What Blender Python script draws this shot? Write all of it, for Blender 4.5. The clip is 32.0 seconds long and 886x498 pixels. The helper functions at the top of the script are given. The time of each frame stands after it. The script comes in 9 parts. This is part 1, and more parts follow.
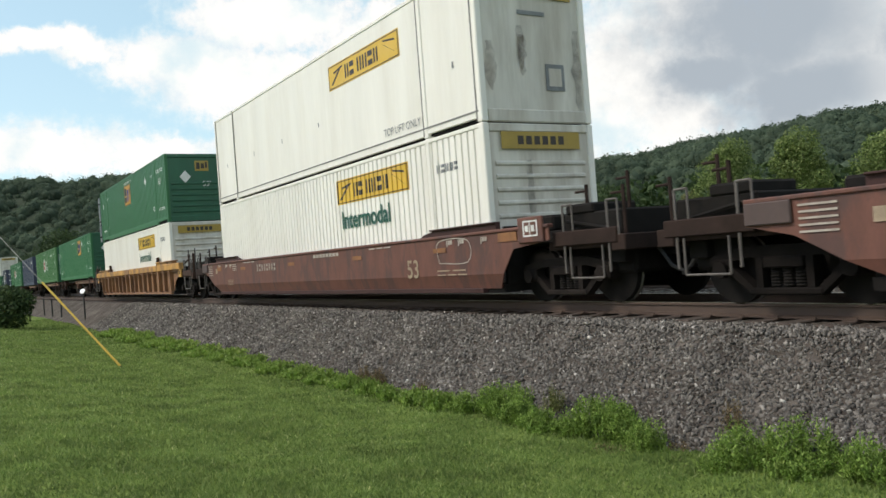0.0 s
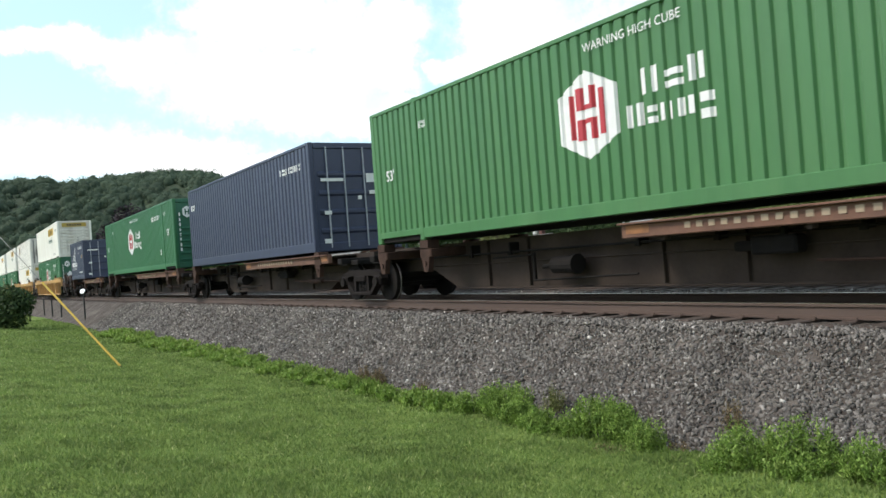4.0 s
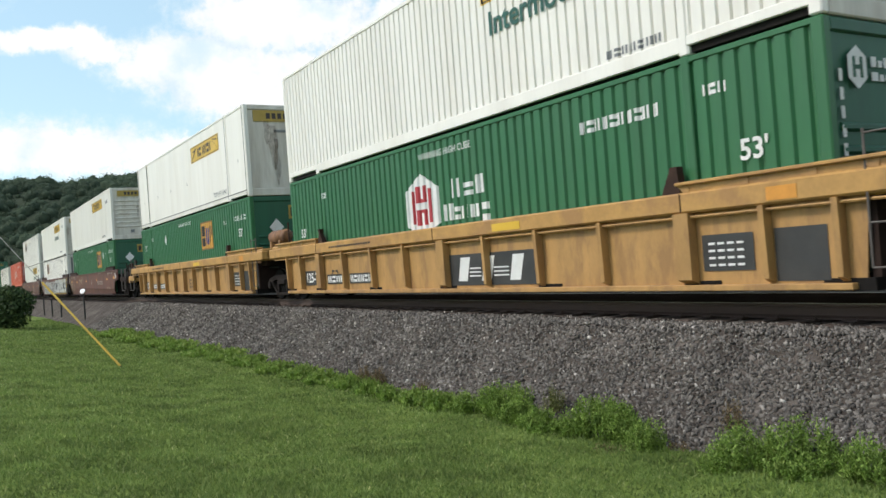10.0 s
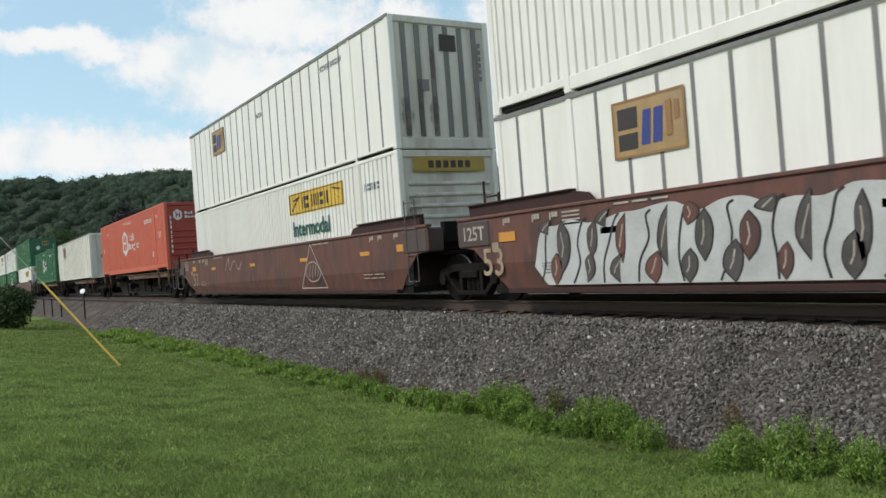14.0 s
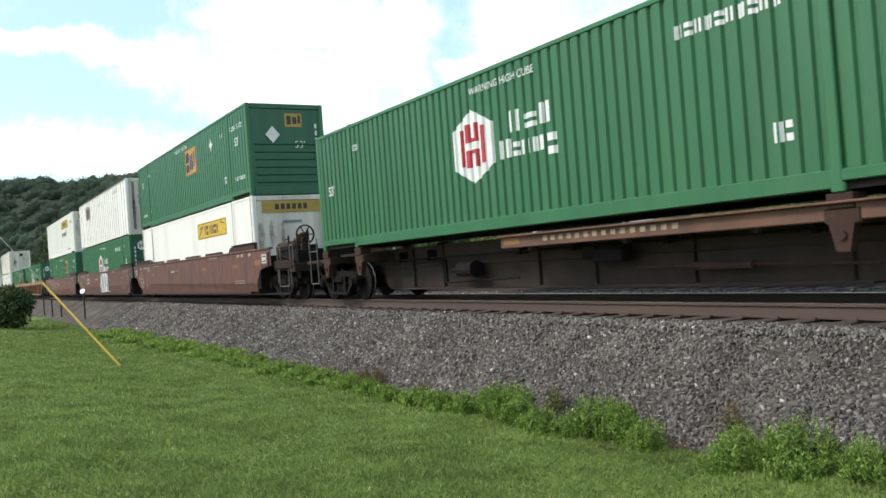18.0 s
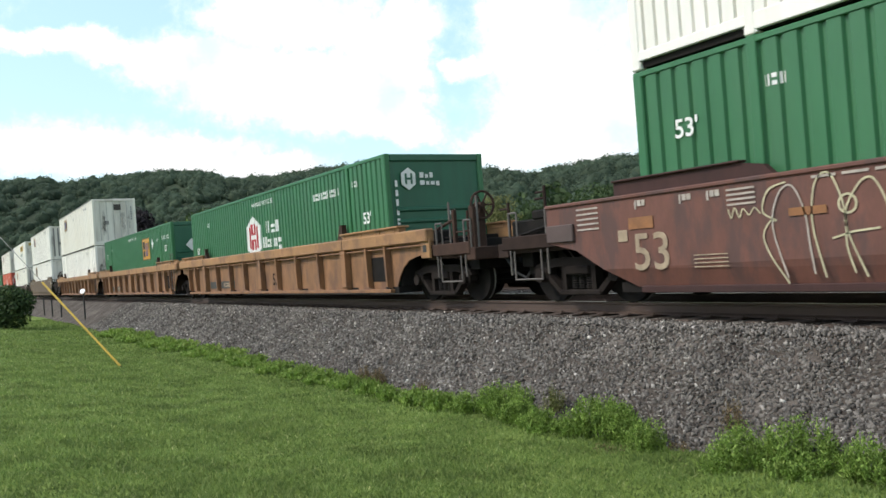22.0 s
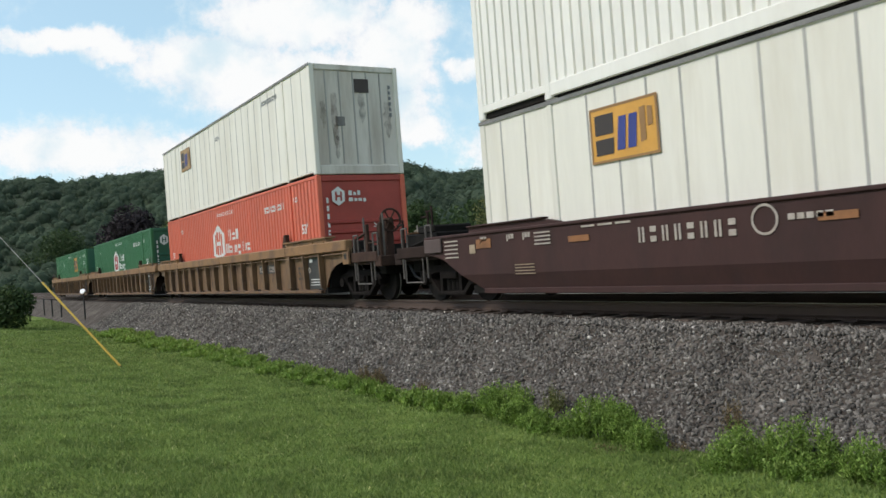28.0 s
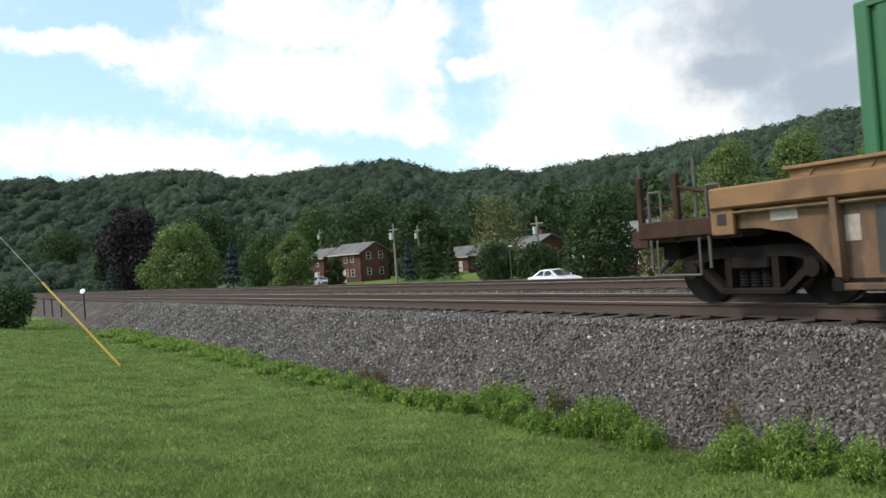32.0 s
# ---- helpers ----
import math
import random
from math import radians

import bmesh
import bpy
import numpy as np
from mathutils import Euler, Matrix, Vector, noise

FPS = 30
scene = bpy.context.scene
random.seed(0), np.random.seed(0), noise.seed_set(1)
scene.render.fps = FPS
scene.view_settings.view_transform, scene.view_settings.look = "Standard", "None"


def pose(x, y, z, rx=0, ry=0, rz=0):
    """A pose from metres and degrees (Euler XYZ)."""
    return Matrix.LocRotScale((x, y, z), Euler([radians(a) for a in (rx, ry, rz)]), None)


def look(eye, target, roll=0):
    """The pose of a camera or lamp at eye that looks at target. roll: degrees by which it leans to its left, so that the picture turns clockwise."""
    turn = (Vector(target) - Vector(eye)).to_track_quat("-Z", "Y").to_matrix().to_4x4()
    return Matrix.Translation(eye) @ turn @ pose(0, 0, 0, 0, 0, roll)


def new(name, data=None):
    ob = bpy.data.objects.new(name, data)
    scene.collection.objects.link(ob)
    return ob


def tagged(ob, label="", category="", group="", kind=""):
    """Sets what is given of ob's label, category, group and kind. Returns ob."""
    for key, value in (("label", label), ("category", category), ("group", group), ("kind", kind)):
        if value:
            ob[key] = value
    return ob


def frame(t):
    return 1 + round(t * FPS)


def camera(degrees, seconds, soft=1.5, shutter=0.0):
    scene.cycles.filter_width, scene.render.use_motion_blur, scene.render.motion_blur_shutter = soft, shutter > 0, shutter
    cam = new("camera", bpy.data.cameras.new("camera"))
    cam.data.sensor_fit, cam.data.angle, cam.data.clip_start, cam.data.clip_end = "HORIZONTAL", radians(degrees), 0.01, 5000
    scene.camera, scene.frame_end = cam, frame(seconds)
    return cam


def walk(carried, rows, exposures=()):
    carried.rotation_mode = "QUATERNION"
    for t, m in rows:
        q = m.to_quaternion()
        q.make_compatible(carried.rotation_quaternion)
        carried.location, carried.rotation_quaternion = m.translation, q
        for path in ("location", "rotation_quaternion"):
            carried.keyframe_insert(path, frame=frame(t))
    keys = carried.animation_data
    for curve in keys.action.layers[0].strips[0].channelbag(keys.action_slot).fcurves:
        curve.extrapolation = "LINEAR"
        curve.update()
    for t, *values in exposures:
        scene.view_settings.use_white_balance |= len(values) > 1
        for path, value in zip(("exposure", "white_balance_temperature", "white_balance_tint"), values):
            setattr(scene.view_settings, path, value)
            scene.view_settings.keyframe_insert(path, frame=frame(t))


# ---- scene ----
# Plan: the near track runs along x; rail tops at z = 0; its centre line is y = 9.72.
# The train rolls towards +x past a fixed camera; a lawn lies on the camera's side,
# a second track, a road, houses and a wooded hill on the other.
cam = camera(56.447, 32.0, soft=1.5, shutter=0.04)
EYE = Vector((0.0, 0.0, 0.886))
VIEW = look(EYE, EYE + Vector((-0.85247, 0.52267, 0.010514)), -4.315)
walk(cam, [(0.0, VIEW), (32.0, VIEW)],
     exposures=[(0.0, 0.07, 6800, 10), (1.0, -0.27, 6800, 10), (2.0, -0.05, 6700, 10), (3.0, 0.38, 6500, 10), (6.0, 0.50, 6500, 10), (7.0, 0.40, 6500, 10), (8.0, 0.29,
                6500, 10), (9.0, 0.01, 6600, 10), (10.0, 0.11, 6500, 10), (11.0, 0.15, 6500, 10), (12.0, 0.20, 6500, 10), (13.0, 0.20, 6500, 10), (14.0, -0.11, 6500,
                10), (17.0, -0.02, 6500, 10), (18.0, 0.41, 6500, 10), (19.0, 0.51, 6500, 10), (20.0, 0.31, 6500, 10), (21.0, 0.40, 6500, 10), (22.0, 0.35, 6500, 10),
                (23.0, 0.15, 6500, 10), (24.0, 0.15, 6500, 10), (25.0, -0.05, 6500, 10), (28.0, -0.03, 6500, 10), (29.0, 0.22, 6600, 10), (30.0, 0.15, 6500, 10),
                (31.0, 0.15, 6500, 10), (32.0, 0.20, 6500, 10)])


YC = 9.72          # centre of the near track
YC2 = 14.95        # centre of the second track
SPEED, SLOWING = 18.7716, 0.02148


def run(t):
    """Metres rolled by the train after t seconds."""
    return SPEED * t - SLOWING * t * t


# ------------------------------------------------------------------ light
world = bpy.data.worlds.new("sky")
scene.world = world
world.use_nodes = True
wn, wl = world.node_tree.nodes, world.node_tree.links
wn.clear()
w_out = wn.new("ShaderNodeOutputWorld")
w_bg = wn.new("ShaderNodeBackground")
w_sky = wn.new("ShaderNodeTexSky")
w_sky.sky_type = "NISHITA"
w_sky.sun_disc = False
w_sky.sun_elevation = radians(46)
w_sky.sun_rotation = radians(202)
w_sky.altitude = 200
w_sky.air_density = 1.0
w_sky.dust_density = 1.2
w_sky.ozone_density = 1.0
w_bg.inputs["Strength"].default_value = 0.175
wl.new(w_sky.outputs[0], w_bg.inputs[0])
wl.new(w_bg.outputs[0], w_out.inputs[0])

SUN_FROM = Vector((-0.28, -0.70, 0.78)).normalized()
sun_data = bpy.data.lights.new("sun", "SUN")
sun_data.energy = 2.35
sun_data.angle = radians(14)
sun_data.color = (1.0, 0.94, 0.84)
sun = new("sun", sun_data)
sun.matrix_basis = look(SUN_FROM * 60, Vector((0, 0, 0)))


# ------------------------------------------------------------------ materials
def mat(name, colour, rough=0.6, metal=0.0, spots=0.12, scale=3.0, grime=0.0, grime_colour=(0.06, 0.045, 0.035),
        streak=(1.0, 1.0, 1.0), bump=0.0, bump_scale=60.0, rand=0.0, spec=0.5, edge=(0.47, 0.78)):
    m = bpy.data.materials.new(name)
    m.use_nodes = True
    n, l = m.node_tree.nodes, m.node_tree.links
    b = n["Principled BSDF"]
    b.inputs["Roughness"].default_value = rough
    b.inputs["Metallic"].default_value = metal
    b.inputs["Specular IOR Level"].default_value = spec
    tc = n.new("ShaderNodeTexCoord")
    mp = n.new("ShaderNodeMapping")
    mp.inputs["Scale"].default_value = streak
    l.new(tc.outputs["Object"], mp.inputs[0])
    info = n.new("ShaderNodeObjectInfo")
    shift = n.new("ShaderNodeVectorMath")
    shift.operation = "MULTIPLY_ADD"
    shift.inputs[1].default_value = (37.0, 17.0, 29.0)
    l.new(info.outputs["Random"], shift.inputs[0])
    l.new(mp.outputs[0], shift.inputs[2])
    n1 = n.new("ShaderNodeTexNoise")
    n1.inputs["Scale"].default_value = scale
    n1.inputs["Detail"].default_value = 5
    l.new(shift.outputs[0], n1.inputs["Vector"])
    n2 = n.new("ShaderNodeTexNoise")
    n2.inputs["Scale"].default_value = scale * 9
    n2.inputs["Detail"].default_value = 3
    l.new(shift.outputs[0], n2.inputs["Vector"])
    mixn = n.new("ShaderNodeMath")
    mixn.operation = "MULTIPLY_ADD"
    mixn.inputs[1].default_value = 0.35
    l.new(n2.outputs[0], mixn.inputs[0])
    l.new(n1.outputs[0], mixn.inputs[2])
    mr = n.new("ShaderNodeMapRange")
    mr.inputs[1].default_value = 0.35
    mr.inputs[2].default_value = 1.0
    mr.inputs[3].default_value = 1.0 - spots * 1.6
    mr.inputs[4].default_value = 1.0 + spots
    l.new(mixn.outputs[0], mr.inputs[0])
    vary = n.new("ShaderNodeMath")
    vary.operation = "MULTIPLY_ADD"
    vary.inputs[1].default_value = rand
    vary.inputs[2].default_value = 1.0 - rand * 0.5
    l.new(info.outputs["Random"], vary.inputs[0])
    both = n.new("ShaderNodeMath")
    both.operation = "MULTIPLY"
    l.new(mr.outputs[0], both.inputs[0])
    l.new(vary.outputs[0], both.inputs[1])
    col = n.new("ShaderNodeVectorMath")
    col.operation = "SCALE"
    col.inputs[0].default_value = colour
    l.new(both.outputs[0], col.inputs["Scale"])
    last = col.outputs[0]
    if grime > 0:
        n3 = n.new("ShaderNodeTexNoise")
        n3.inputs["Scale"].default_value = scale * 0.55
        n3.inputs["Detail"].default_value = 8
        n3.inputs["Roughness"].default_value = 0.65
        l.new(shift.outputs[0], n3.inputs["Vector"])
        gr = n.new("ShaderNodeMapRange")
        gr.inputs[1].default_value = edge[0]
        gr.inputs[2].default_value = edge[1]
        gr.inputs[3].default_value = grime * 0.12
        gr.inputs[4].default_value = grime
        l.new(n3.outputs[0], gr.inputs[0])
        mx = n.new("ShaderNodeMix")
        mx.data_type = "RGBA"
        l.new(gr.outputs[0], mx.inputs[0])
        l.new(last, mx.inputs[6])
        mx.inputs[7].default_value = (*grime_colour, 1)
        last = mx.outputs[2]
    l.new(last, b.inputs["Base Color"])
    if bump > 0:
        n4 = n.new("ShaderNodeTexNoise")
        n4.inputs["Scale"].default_value = bump_scale
        n4.inputs["Detail"].default_value = 4
        l.new(tc.outputs["Object"], n4.inputs["Vector"])
        bp = n.new("ShaderNodeBump")
        bp.inputs["Strength"].default_value = bump
        bp.inputs["Distance"].default_value = 0.02
        l.new(n4.outputs[0], bp.inputs["Height"])
        l.new(bp.outputs[0], b.inputs["Normal"])
    return m


GREEN3_RGB = (0.042, 0.150, 0.044)
TALL = (1.6, 1.6, 0.22)
DRIP = (1.5, 1.5, 0.55)
WORN = (0.485, 0.60)
GREEN = mat("green container paint", (0.021, 0.130, 0.046), 0.46, 0, 0.12, 1.6, 0.22, (0.09, 0.17, 0.09), TALL, rand=0.10)
GREEN2 = mat("bright green container paint", (0.020, 0.138, 0.050), 0.42, 0, 0.10, 1.6, 0.22, (0.12, 0.22, 0.12), TALL, rand=0.08)
GREEN3 = mat("yellowish green container paint", GREEN3_RGB, 0.45, 0, 0.10, 1.6, 0.25, (0.14, 0.24, 0.10), TALL)
# Side green made darker: the end walls' shade is put into the colour.
GREEN_END = mat("dull green end wall paint", (0.016, 0.105, 0.056), 0.5, 0, 0.14, 1.8, 0.35, (0.05, 0.08, 0.06), TALL)
WHITE = mat("white container paint", (0.82, 0.800, 0.745), 0.45, 0, 0.05, 1.2, 0.40, (0.56, 0.50, 0.40), TALL, rand=0.05)
CREAM = mat("aged white panel paint", (0.75, 0.725, 0.650), 0.5, 0, 0.06, 1.2, 0.55, (0.46, 0.40, 0.29), TALL, rand=0.10)
DULL = mat("grimy white end wall paint", (0.69, 0.66, 0.60), 0.55, 0, 0.12, 1.6, 0.60, (0.24, 0.18, 0.12), TALL, edge=(0.45, 0.70))
POST_GREY = mat("grey sealing strip", (0.17, 0.165, 0.16), 0.6, 0, 0.2, 3, 0.4, (0.35, 0.33, 0.30), TALL)
POST_LIGHT = mat("pale sealing strip", (0.42, 0.41, 0.38), 0.6, 0, 0.2, 3, 0.4, (0.22, 0.2, 0.18), TALL)
ORANGE = mat("orange-red container paint", (0.62, 0.130, 0.072), 0.45, 0, 0.10, 1.6, 0.25, (0.42, 0.12, 0.07), TALL, rand=0.08)
NAVY = mat("navy container paint", (0.032, 0.040, 0.078), 0.45, 0, 0.12, 1.6, 0.25, (0.07, 0.08, 0.11), TALL)
YELLOW_WELL = mat("yellow railcar paint", (0.43, 0.245, 0.082), 0.55, 0, 0.16, 3.2, 0.62, (0.22, 0.118, 0.050), DRIP, rand=0.10, edge=WORN)
YELLOW_CHORD = mat("worn yellow chord paint", (0.49, 0.275, 0.080), 0.55, 0, 0.20, 2.4, 0.62, (0.27, 0.140, 0.058), edge=WORN)
TAN_WELL = mat("dusty tan railcar paint", (0.255, 0.125, 0.055), 0.7, 0, 0.24, 3.2, 0.85, (0.125, 0.064, 0.038), DRIP, rand=0.12, edge=WORN)
TAN_CHORD = mat("faded orange-tan chord paint", (0.34, 0.178, 0.072), 0.65, 0, 0.16, 2.4, 0.75, (0.17, 0.088, 0.046), edge=WORN)
OLIVE_WELL = mat("dusty ochre railcar paint", (0.172, 0.098, 0.047), 0.7, 0, 0.24, 3.2, 0.85, (0.072, 0.042, 0.028), DRIP, rand=0.12, edge=WORN)
OLIVE_CHORD = mat("faded ochre chord paint", (0.258, 0.138, 0.056), 0.65, 0, 0.16, 2.4, 0.75, (0.12, 0.066, 0.038), edge=WORN)
BROWN_WELL = mat("oxide brown railcar paint", (0.140, 0.054, 0.037), 0.65, 0, 0.20, 3.0, 0.75, (0.062, 0.034, 0.031), DRIP, rand=0.12, edge=WORN)
BROWN_DARK = mat("sooty brown railcar paint", (0.052, 0.023, 0.020), 0.75, 0, 0.2, 1.8, 0.6, (0.026, 0.018, 0.018), DRIP, spec=0.3)
DUN_WELL = mat("dun railcar paint", (0.125, 0.082, 0.048), 0.75, 0, 0.2, 2.0, 0.7, (0.055, 0.040, 0.032), DRIP, edge=WORN)
RUST = mat("rusty steel", (0.058, 0.032, 0.023), 0.9, 0, 0.3, 4, 0.65, (0.026, 0.017, 0.014), bump=0.2, spec=0.25)
RUST_DECK = mat("rust-brown deck edge", (0.150, 0.072, 0.045), 0.8, 0, 0.3, 2.4, 0.8, (0.075, 0.045, 0.036))
# Soot colour lowered further to hold the shade around the car ends.
SOOT_SHADE = mat("sooty end frame paint", (0.034, 0.021, 0.017), 0.9, 0, 0.25, 3, 0.6, (0.016, 0.011, 0.010), spec=0.18)
SPINE = mat("dusty brown beam paint", (0.050, 0.037, 0.029), 0.9, 0, 0.3, 1.6, 0.75, (0.026, 0.020, 0.017), spec=0.2)
PATCHY_CHORD = mat("worn patchy yellow chord paint", (0.55, 0.29, 0.06), 0.6, 0, 0.18, 2.0, 0.92, (0.22, 0.112, 0.052), edge=(0.43, 0.55))
# Running gear: dirt plus the shadow under the cars, both in the base colour.
DARK_STEEL = mat("brake-dust dark steel", (0.011, 0.0098, 0.009), 0.9, 0, 0.25, 5, 0.5, (0.020, 0.015, 0.0125), bump=0.15, spec=0.18)
TRUCK_STEEL = mat("grey-brown truck casting", (0.016, 0.0125, 0.011), 0.9, 0, 0.25, 5, 0.5, (0.010, 0.008, 0.007), bump=0.2, rand=0.9, spec=0.15)
WHEEL_RIM = mat("worn wheel tread", (0.12, 0.11, 0.10), 0.5, 0.6, 0.15, 6)
SILVER = mat("grab iron paint", (0.115, 0.10, 0.09), 0.65, 0, 0.25, 6, 0.5, (0.06, 0.045, 0.04))
GALV = mat("galvanised rod", (0.33, 0.34, 0.37), 0.45, 0.3, 0.15, 6)
BLACK = mat("black paint", (0.018, 0.018, 0.018), 0.55, 0, 0.15, 4)
PANEL_BLACK = mat("black stencil panel", (0.032, 0.034, 0.034), 0.6, 0, 0.2, 4, 0.3, (0.12, 0.1, 0.08))
YELLOW_SIGN = mat("yellow sign paint", (0.66, 0.41, 0.030), 0.45, 0, 0.08, 2.5, 0.22, (0.60, 0.50, 0.28))
GOLD_SIGN = mat("soiled gold sign paint", (0.40, 0.27, 0.045), 0.5, 0, 0.12, 3, 0.4, (0.22, 0.17, 0.09))
AMBER_SIGN = mat("amber square paint", (0.62, 0.31, 0.045), 0.45, 0, 0.1, 3, 0.25, (0.5, 0.36, 0.15))
FADED_SIGN = mat("faded amber square paint", (0.40, 0.25, 0.10), 0.55, 0, 0.2, 3, 0.6, (0.30, 0.26, 0.2))
INK_BLUE = mat("blue lettering paint", (0.03, 0.045, 0.22), 0.5, 0, 0.1, 3)
INK_DARK = mat("dark lettering paint", (0.035, 0.025, 0.02), 0.5, 0, 0.1, 3)
INK_GREEN = mat("dark green lettering paint", (0.012, 0.085, 0.06), 0.5, 0, 0.1, 3)
INK_GREY = mat("grey stencil paint", (0.20, 0.21, 0.22), 0.6, 0, 0.25, 5)
LETTER_WHITE = mat("white lettering paint", (0.72, 0.72, 0.70), 0.5, 0, 0.1, 4, 0.15, (0.45, 0.5, 0.45))
FADED_WHITE = mat("weathered white stencil", (0.43, 0.38, 0.33), 0.6, 0, 0.25, 8, 0.6, (0.25, 0.18, 0.14))
CHALK = mat("pale yellow scrawl paint", (0.46, 0.42, 0.27), 0.7, 0, 0.25, 8)
TAN_STENCIL = mat("weathered tan stencil", (0.36, 0.28, 0.19), 0.65, 0, 0.25, 8, 0.6, (0.20, 0.13, 0.09))
RED_MARK = mat("red mark paint", (0.42, 0.03, 0.04), 0.5, 0, 0.1, 4)
DULL_ORANGE = mat("rusted orange patch", (0.27, 0.115, 0.040), 0.7, 0, 0.25, 4, 0.5, (0.12, 0.065, 0.045))
ORANGE_PATCH = mat("orange reflective patch", (0.62, 0.27, 0.04), 0.5, 0, 0.15, 4)
SPRAY_SHADE = mat("dark grey spray shade", (0.075, 0.066, 0.060), 0.6, 0, 0.3, 5)
SPRAY = mat("silver spray paint", (0.50, 0.50, 0.48), 0.5, 0, 0.15, 2.5, 0.3, (0.25, 0.25, 0.24))
TAR = mat("black rubber and tar", (0.02, 0.02, 0.02), 0.8, 0, 0.2, 5)
TIE_WOOD = mat("creosoted tie wood", (0.060, 0.042, 0.032), 0.9, 0, 0.3, 3, 0.4, (0.13, 0.10, 0.08), bump=0.4, bump_scale=30, rand=0.5)
RAIL_RUST = mat("rust-brown rail steel", (0.080, 0.054, 0.041), 0.75, 0.2, 0.18, 3, 0.4, (0.08, 0.05, 0.04), (0.15, 1, 1))
RAIL_TOP = mat("polished rail head", (0.50, 0.47, 0.44), 0.28, 1.0, 0.1, 3)
STONE = mat("grey-brown ballast stone", (0.142, 0.124, 0.108), 0.9, 0, 0.35, 9, 0.4, (0.09, 0.075, 0.065), bump=0.3, bump_scale=90, rand=1.0)


def island_mat(name, dark, light, pale, rough=0.9, spread=0.93, bump=0.0, trans=0.0, patch=(0.5, 0.72, 1.25)):
    """A material whose colour changes from one loose piece of the mesh to the next."""
    m = bpy.data.materials.new(name)
    m.use_nodes = True
    n, l = m.node_tree.nodes, m.node_tree.links
    b = n["Principled BSDF"]
    b.inputs["Roughness"].default_value = rough
    b.inputs["Specular IOR Level"].default_value = 0.25
    g = n.new("ShaderNodeNewGeometry")
    r = n.new("ShaderNodeValToRGB")
    r.color_ramp.elements[0].color = (*dark, 1)
    r.color_ramp.elements[1].color = (*light, 1)
    r.color_ramp.elements[1].position = spread
    e = r.color_ramp.elements.new(1.0)
    e.color = (*pale, 1)
    l.new(g.outputs["Random Per Island"], r.inputs[0])
    tc = n.new("ShaderNodeTexCoord")
    nz = n.new("ShaderNodeTexNoise")
    nz.inputs["Scale"].default_value = patch[0]
    nz.inputs["Detail"].default_value = 6
    l.new(tc.outputs["Object"], nz.inputs["Vector"])
    mr = n.new("ShaderNodeMapRange")
    mr.inputs[1].default_value = 0.3
    mr.inputs[2].default_value = 0.7
    mr.inputs[3].default_value = patch[1]
    mr.inputs[4].default_value = patch[2]
    l.new(nz.outputs[0], mr.inputs[0])
    s = n.new("ShaderNodeVectorMath")
    s.operation = "SCALE"
    l.new(r.outputs[0], s.inputs[0])
    l.new(mr.outputs[0], s.inputs["Scale"])
    l.new(s.outputs[0], b.inputs["Base Color"])
    if trans > 0:
        b.inputs["Transmission Weight"].default_value = 0.0
        tl = n.new("ShaderNodeBsdfTranslucent")
        l.new(s.outputs[0], tl.inputs[0])
        mx = n.new("ShaderNodeMixShader")
        mx.inputs[0].default_value = trans
        l.new(b.outputs[0], mx.inputs[1])
        l.new(tl.outputs[0], mx.inputs[2])
        l.new(mx.outputs[0], n["Material Output"].inputs[0])
    return m


STONES = island_mat("mixed ballast stones", (0.054, 0.048, 0.042), (0.228, 0.208, 0.186), (0.50, 0.47, 0.42), 0.92, 0.968, patch=(0.6, 0.80, 1.15))
BLADES = island_mat("mown grass blades", (0.108, 0.170, 0.042), (0.226, 0.292, 0.088), (0.40, 0.42, 0.18), 0.7, 0.95, trans=0.4, patch=(1.7, 0.64, 1.44))
WEED_LEAF = island_mat("weed leaves", (0.085, 0.150, 0.022), (0.265, 0.392, 0.082), (0.42, 0.52, 0.15), 0.65, 0.9, trans=0.4, patch=(7.0, 0.66, 1.30))
WEED_GRASS = island_mat("rank bright grass", (0.130, 0.225, 0.040), (0.285, 0.390, 0.090), (0.42, 0.48, 0.19), 0.65, 0.9, trans=0.45, patch=(2.0, 0.70, 1.25))
WEED_RED = island_mat("reddish seeding weed", (0.10, 0.075, 0.040), (0.21, 0.16, 0.085), (0.27, 0.17, 0.10), 0.75, 0.8, trans=0.25)
WEED_OLIVE = island_mat("dry weed leaves", (0.07, 0.085, 0.025), (0.17, 0.19, 0.06), (0.24, 0.18, 0.08), 0.7, 0.8, trans=0.25)
LEAF = island_mat("broadleaf foliage", (0.032, 0.062, 0.017), (0.082, 0.140, 0.036), (0.13, 0.19, 0.055), 0.65, 0.9, trans=0.25)
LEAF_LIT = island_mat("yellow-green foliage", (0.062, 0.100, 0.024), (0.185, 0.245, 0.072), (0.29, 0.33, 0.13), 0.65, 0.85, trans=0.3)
LEAF_DARK = island_mat("dark green foliage", (0.028, 0.050, 0.018), (0.062, 0.098, 0.034), (0.085, 0.125, 0.045), 0.7, 0.9, trans=0.3)
LEAF_PURPLE = island_mat("purple beech foliage", (0.014, 0.011, 0.013), (0.036, 0.026, 0.030), (0.05, 0.035, 0.04), 0.7, 0.9, trans=0.15)
LEAF_BLUE = island_mat("blue spruce needles", (0.024, 0.040, 0.034), (0.060, 0.090, 0.080), (0.09, 0.12, 0.11), 0.75, 0.9)
LEAF_OLIVE = island_mat("thin olive foliage", (0.085, 0.095, 0.036), (0.20, 0.21, 0.078), (0.28, 0.27, 0.11), 0.7, 0.9, trans=0.35)
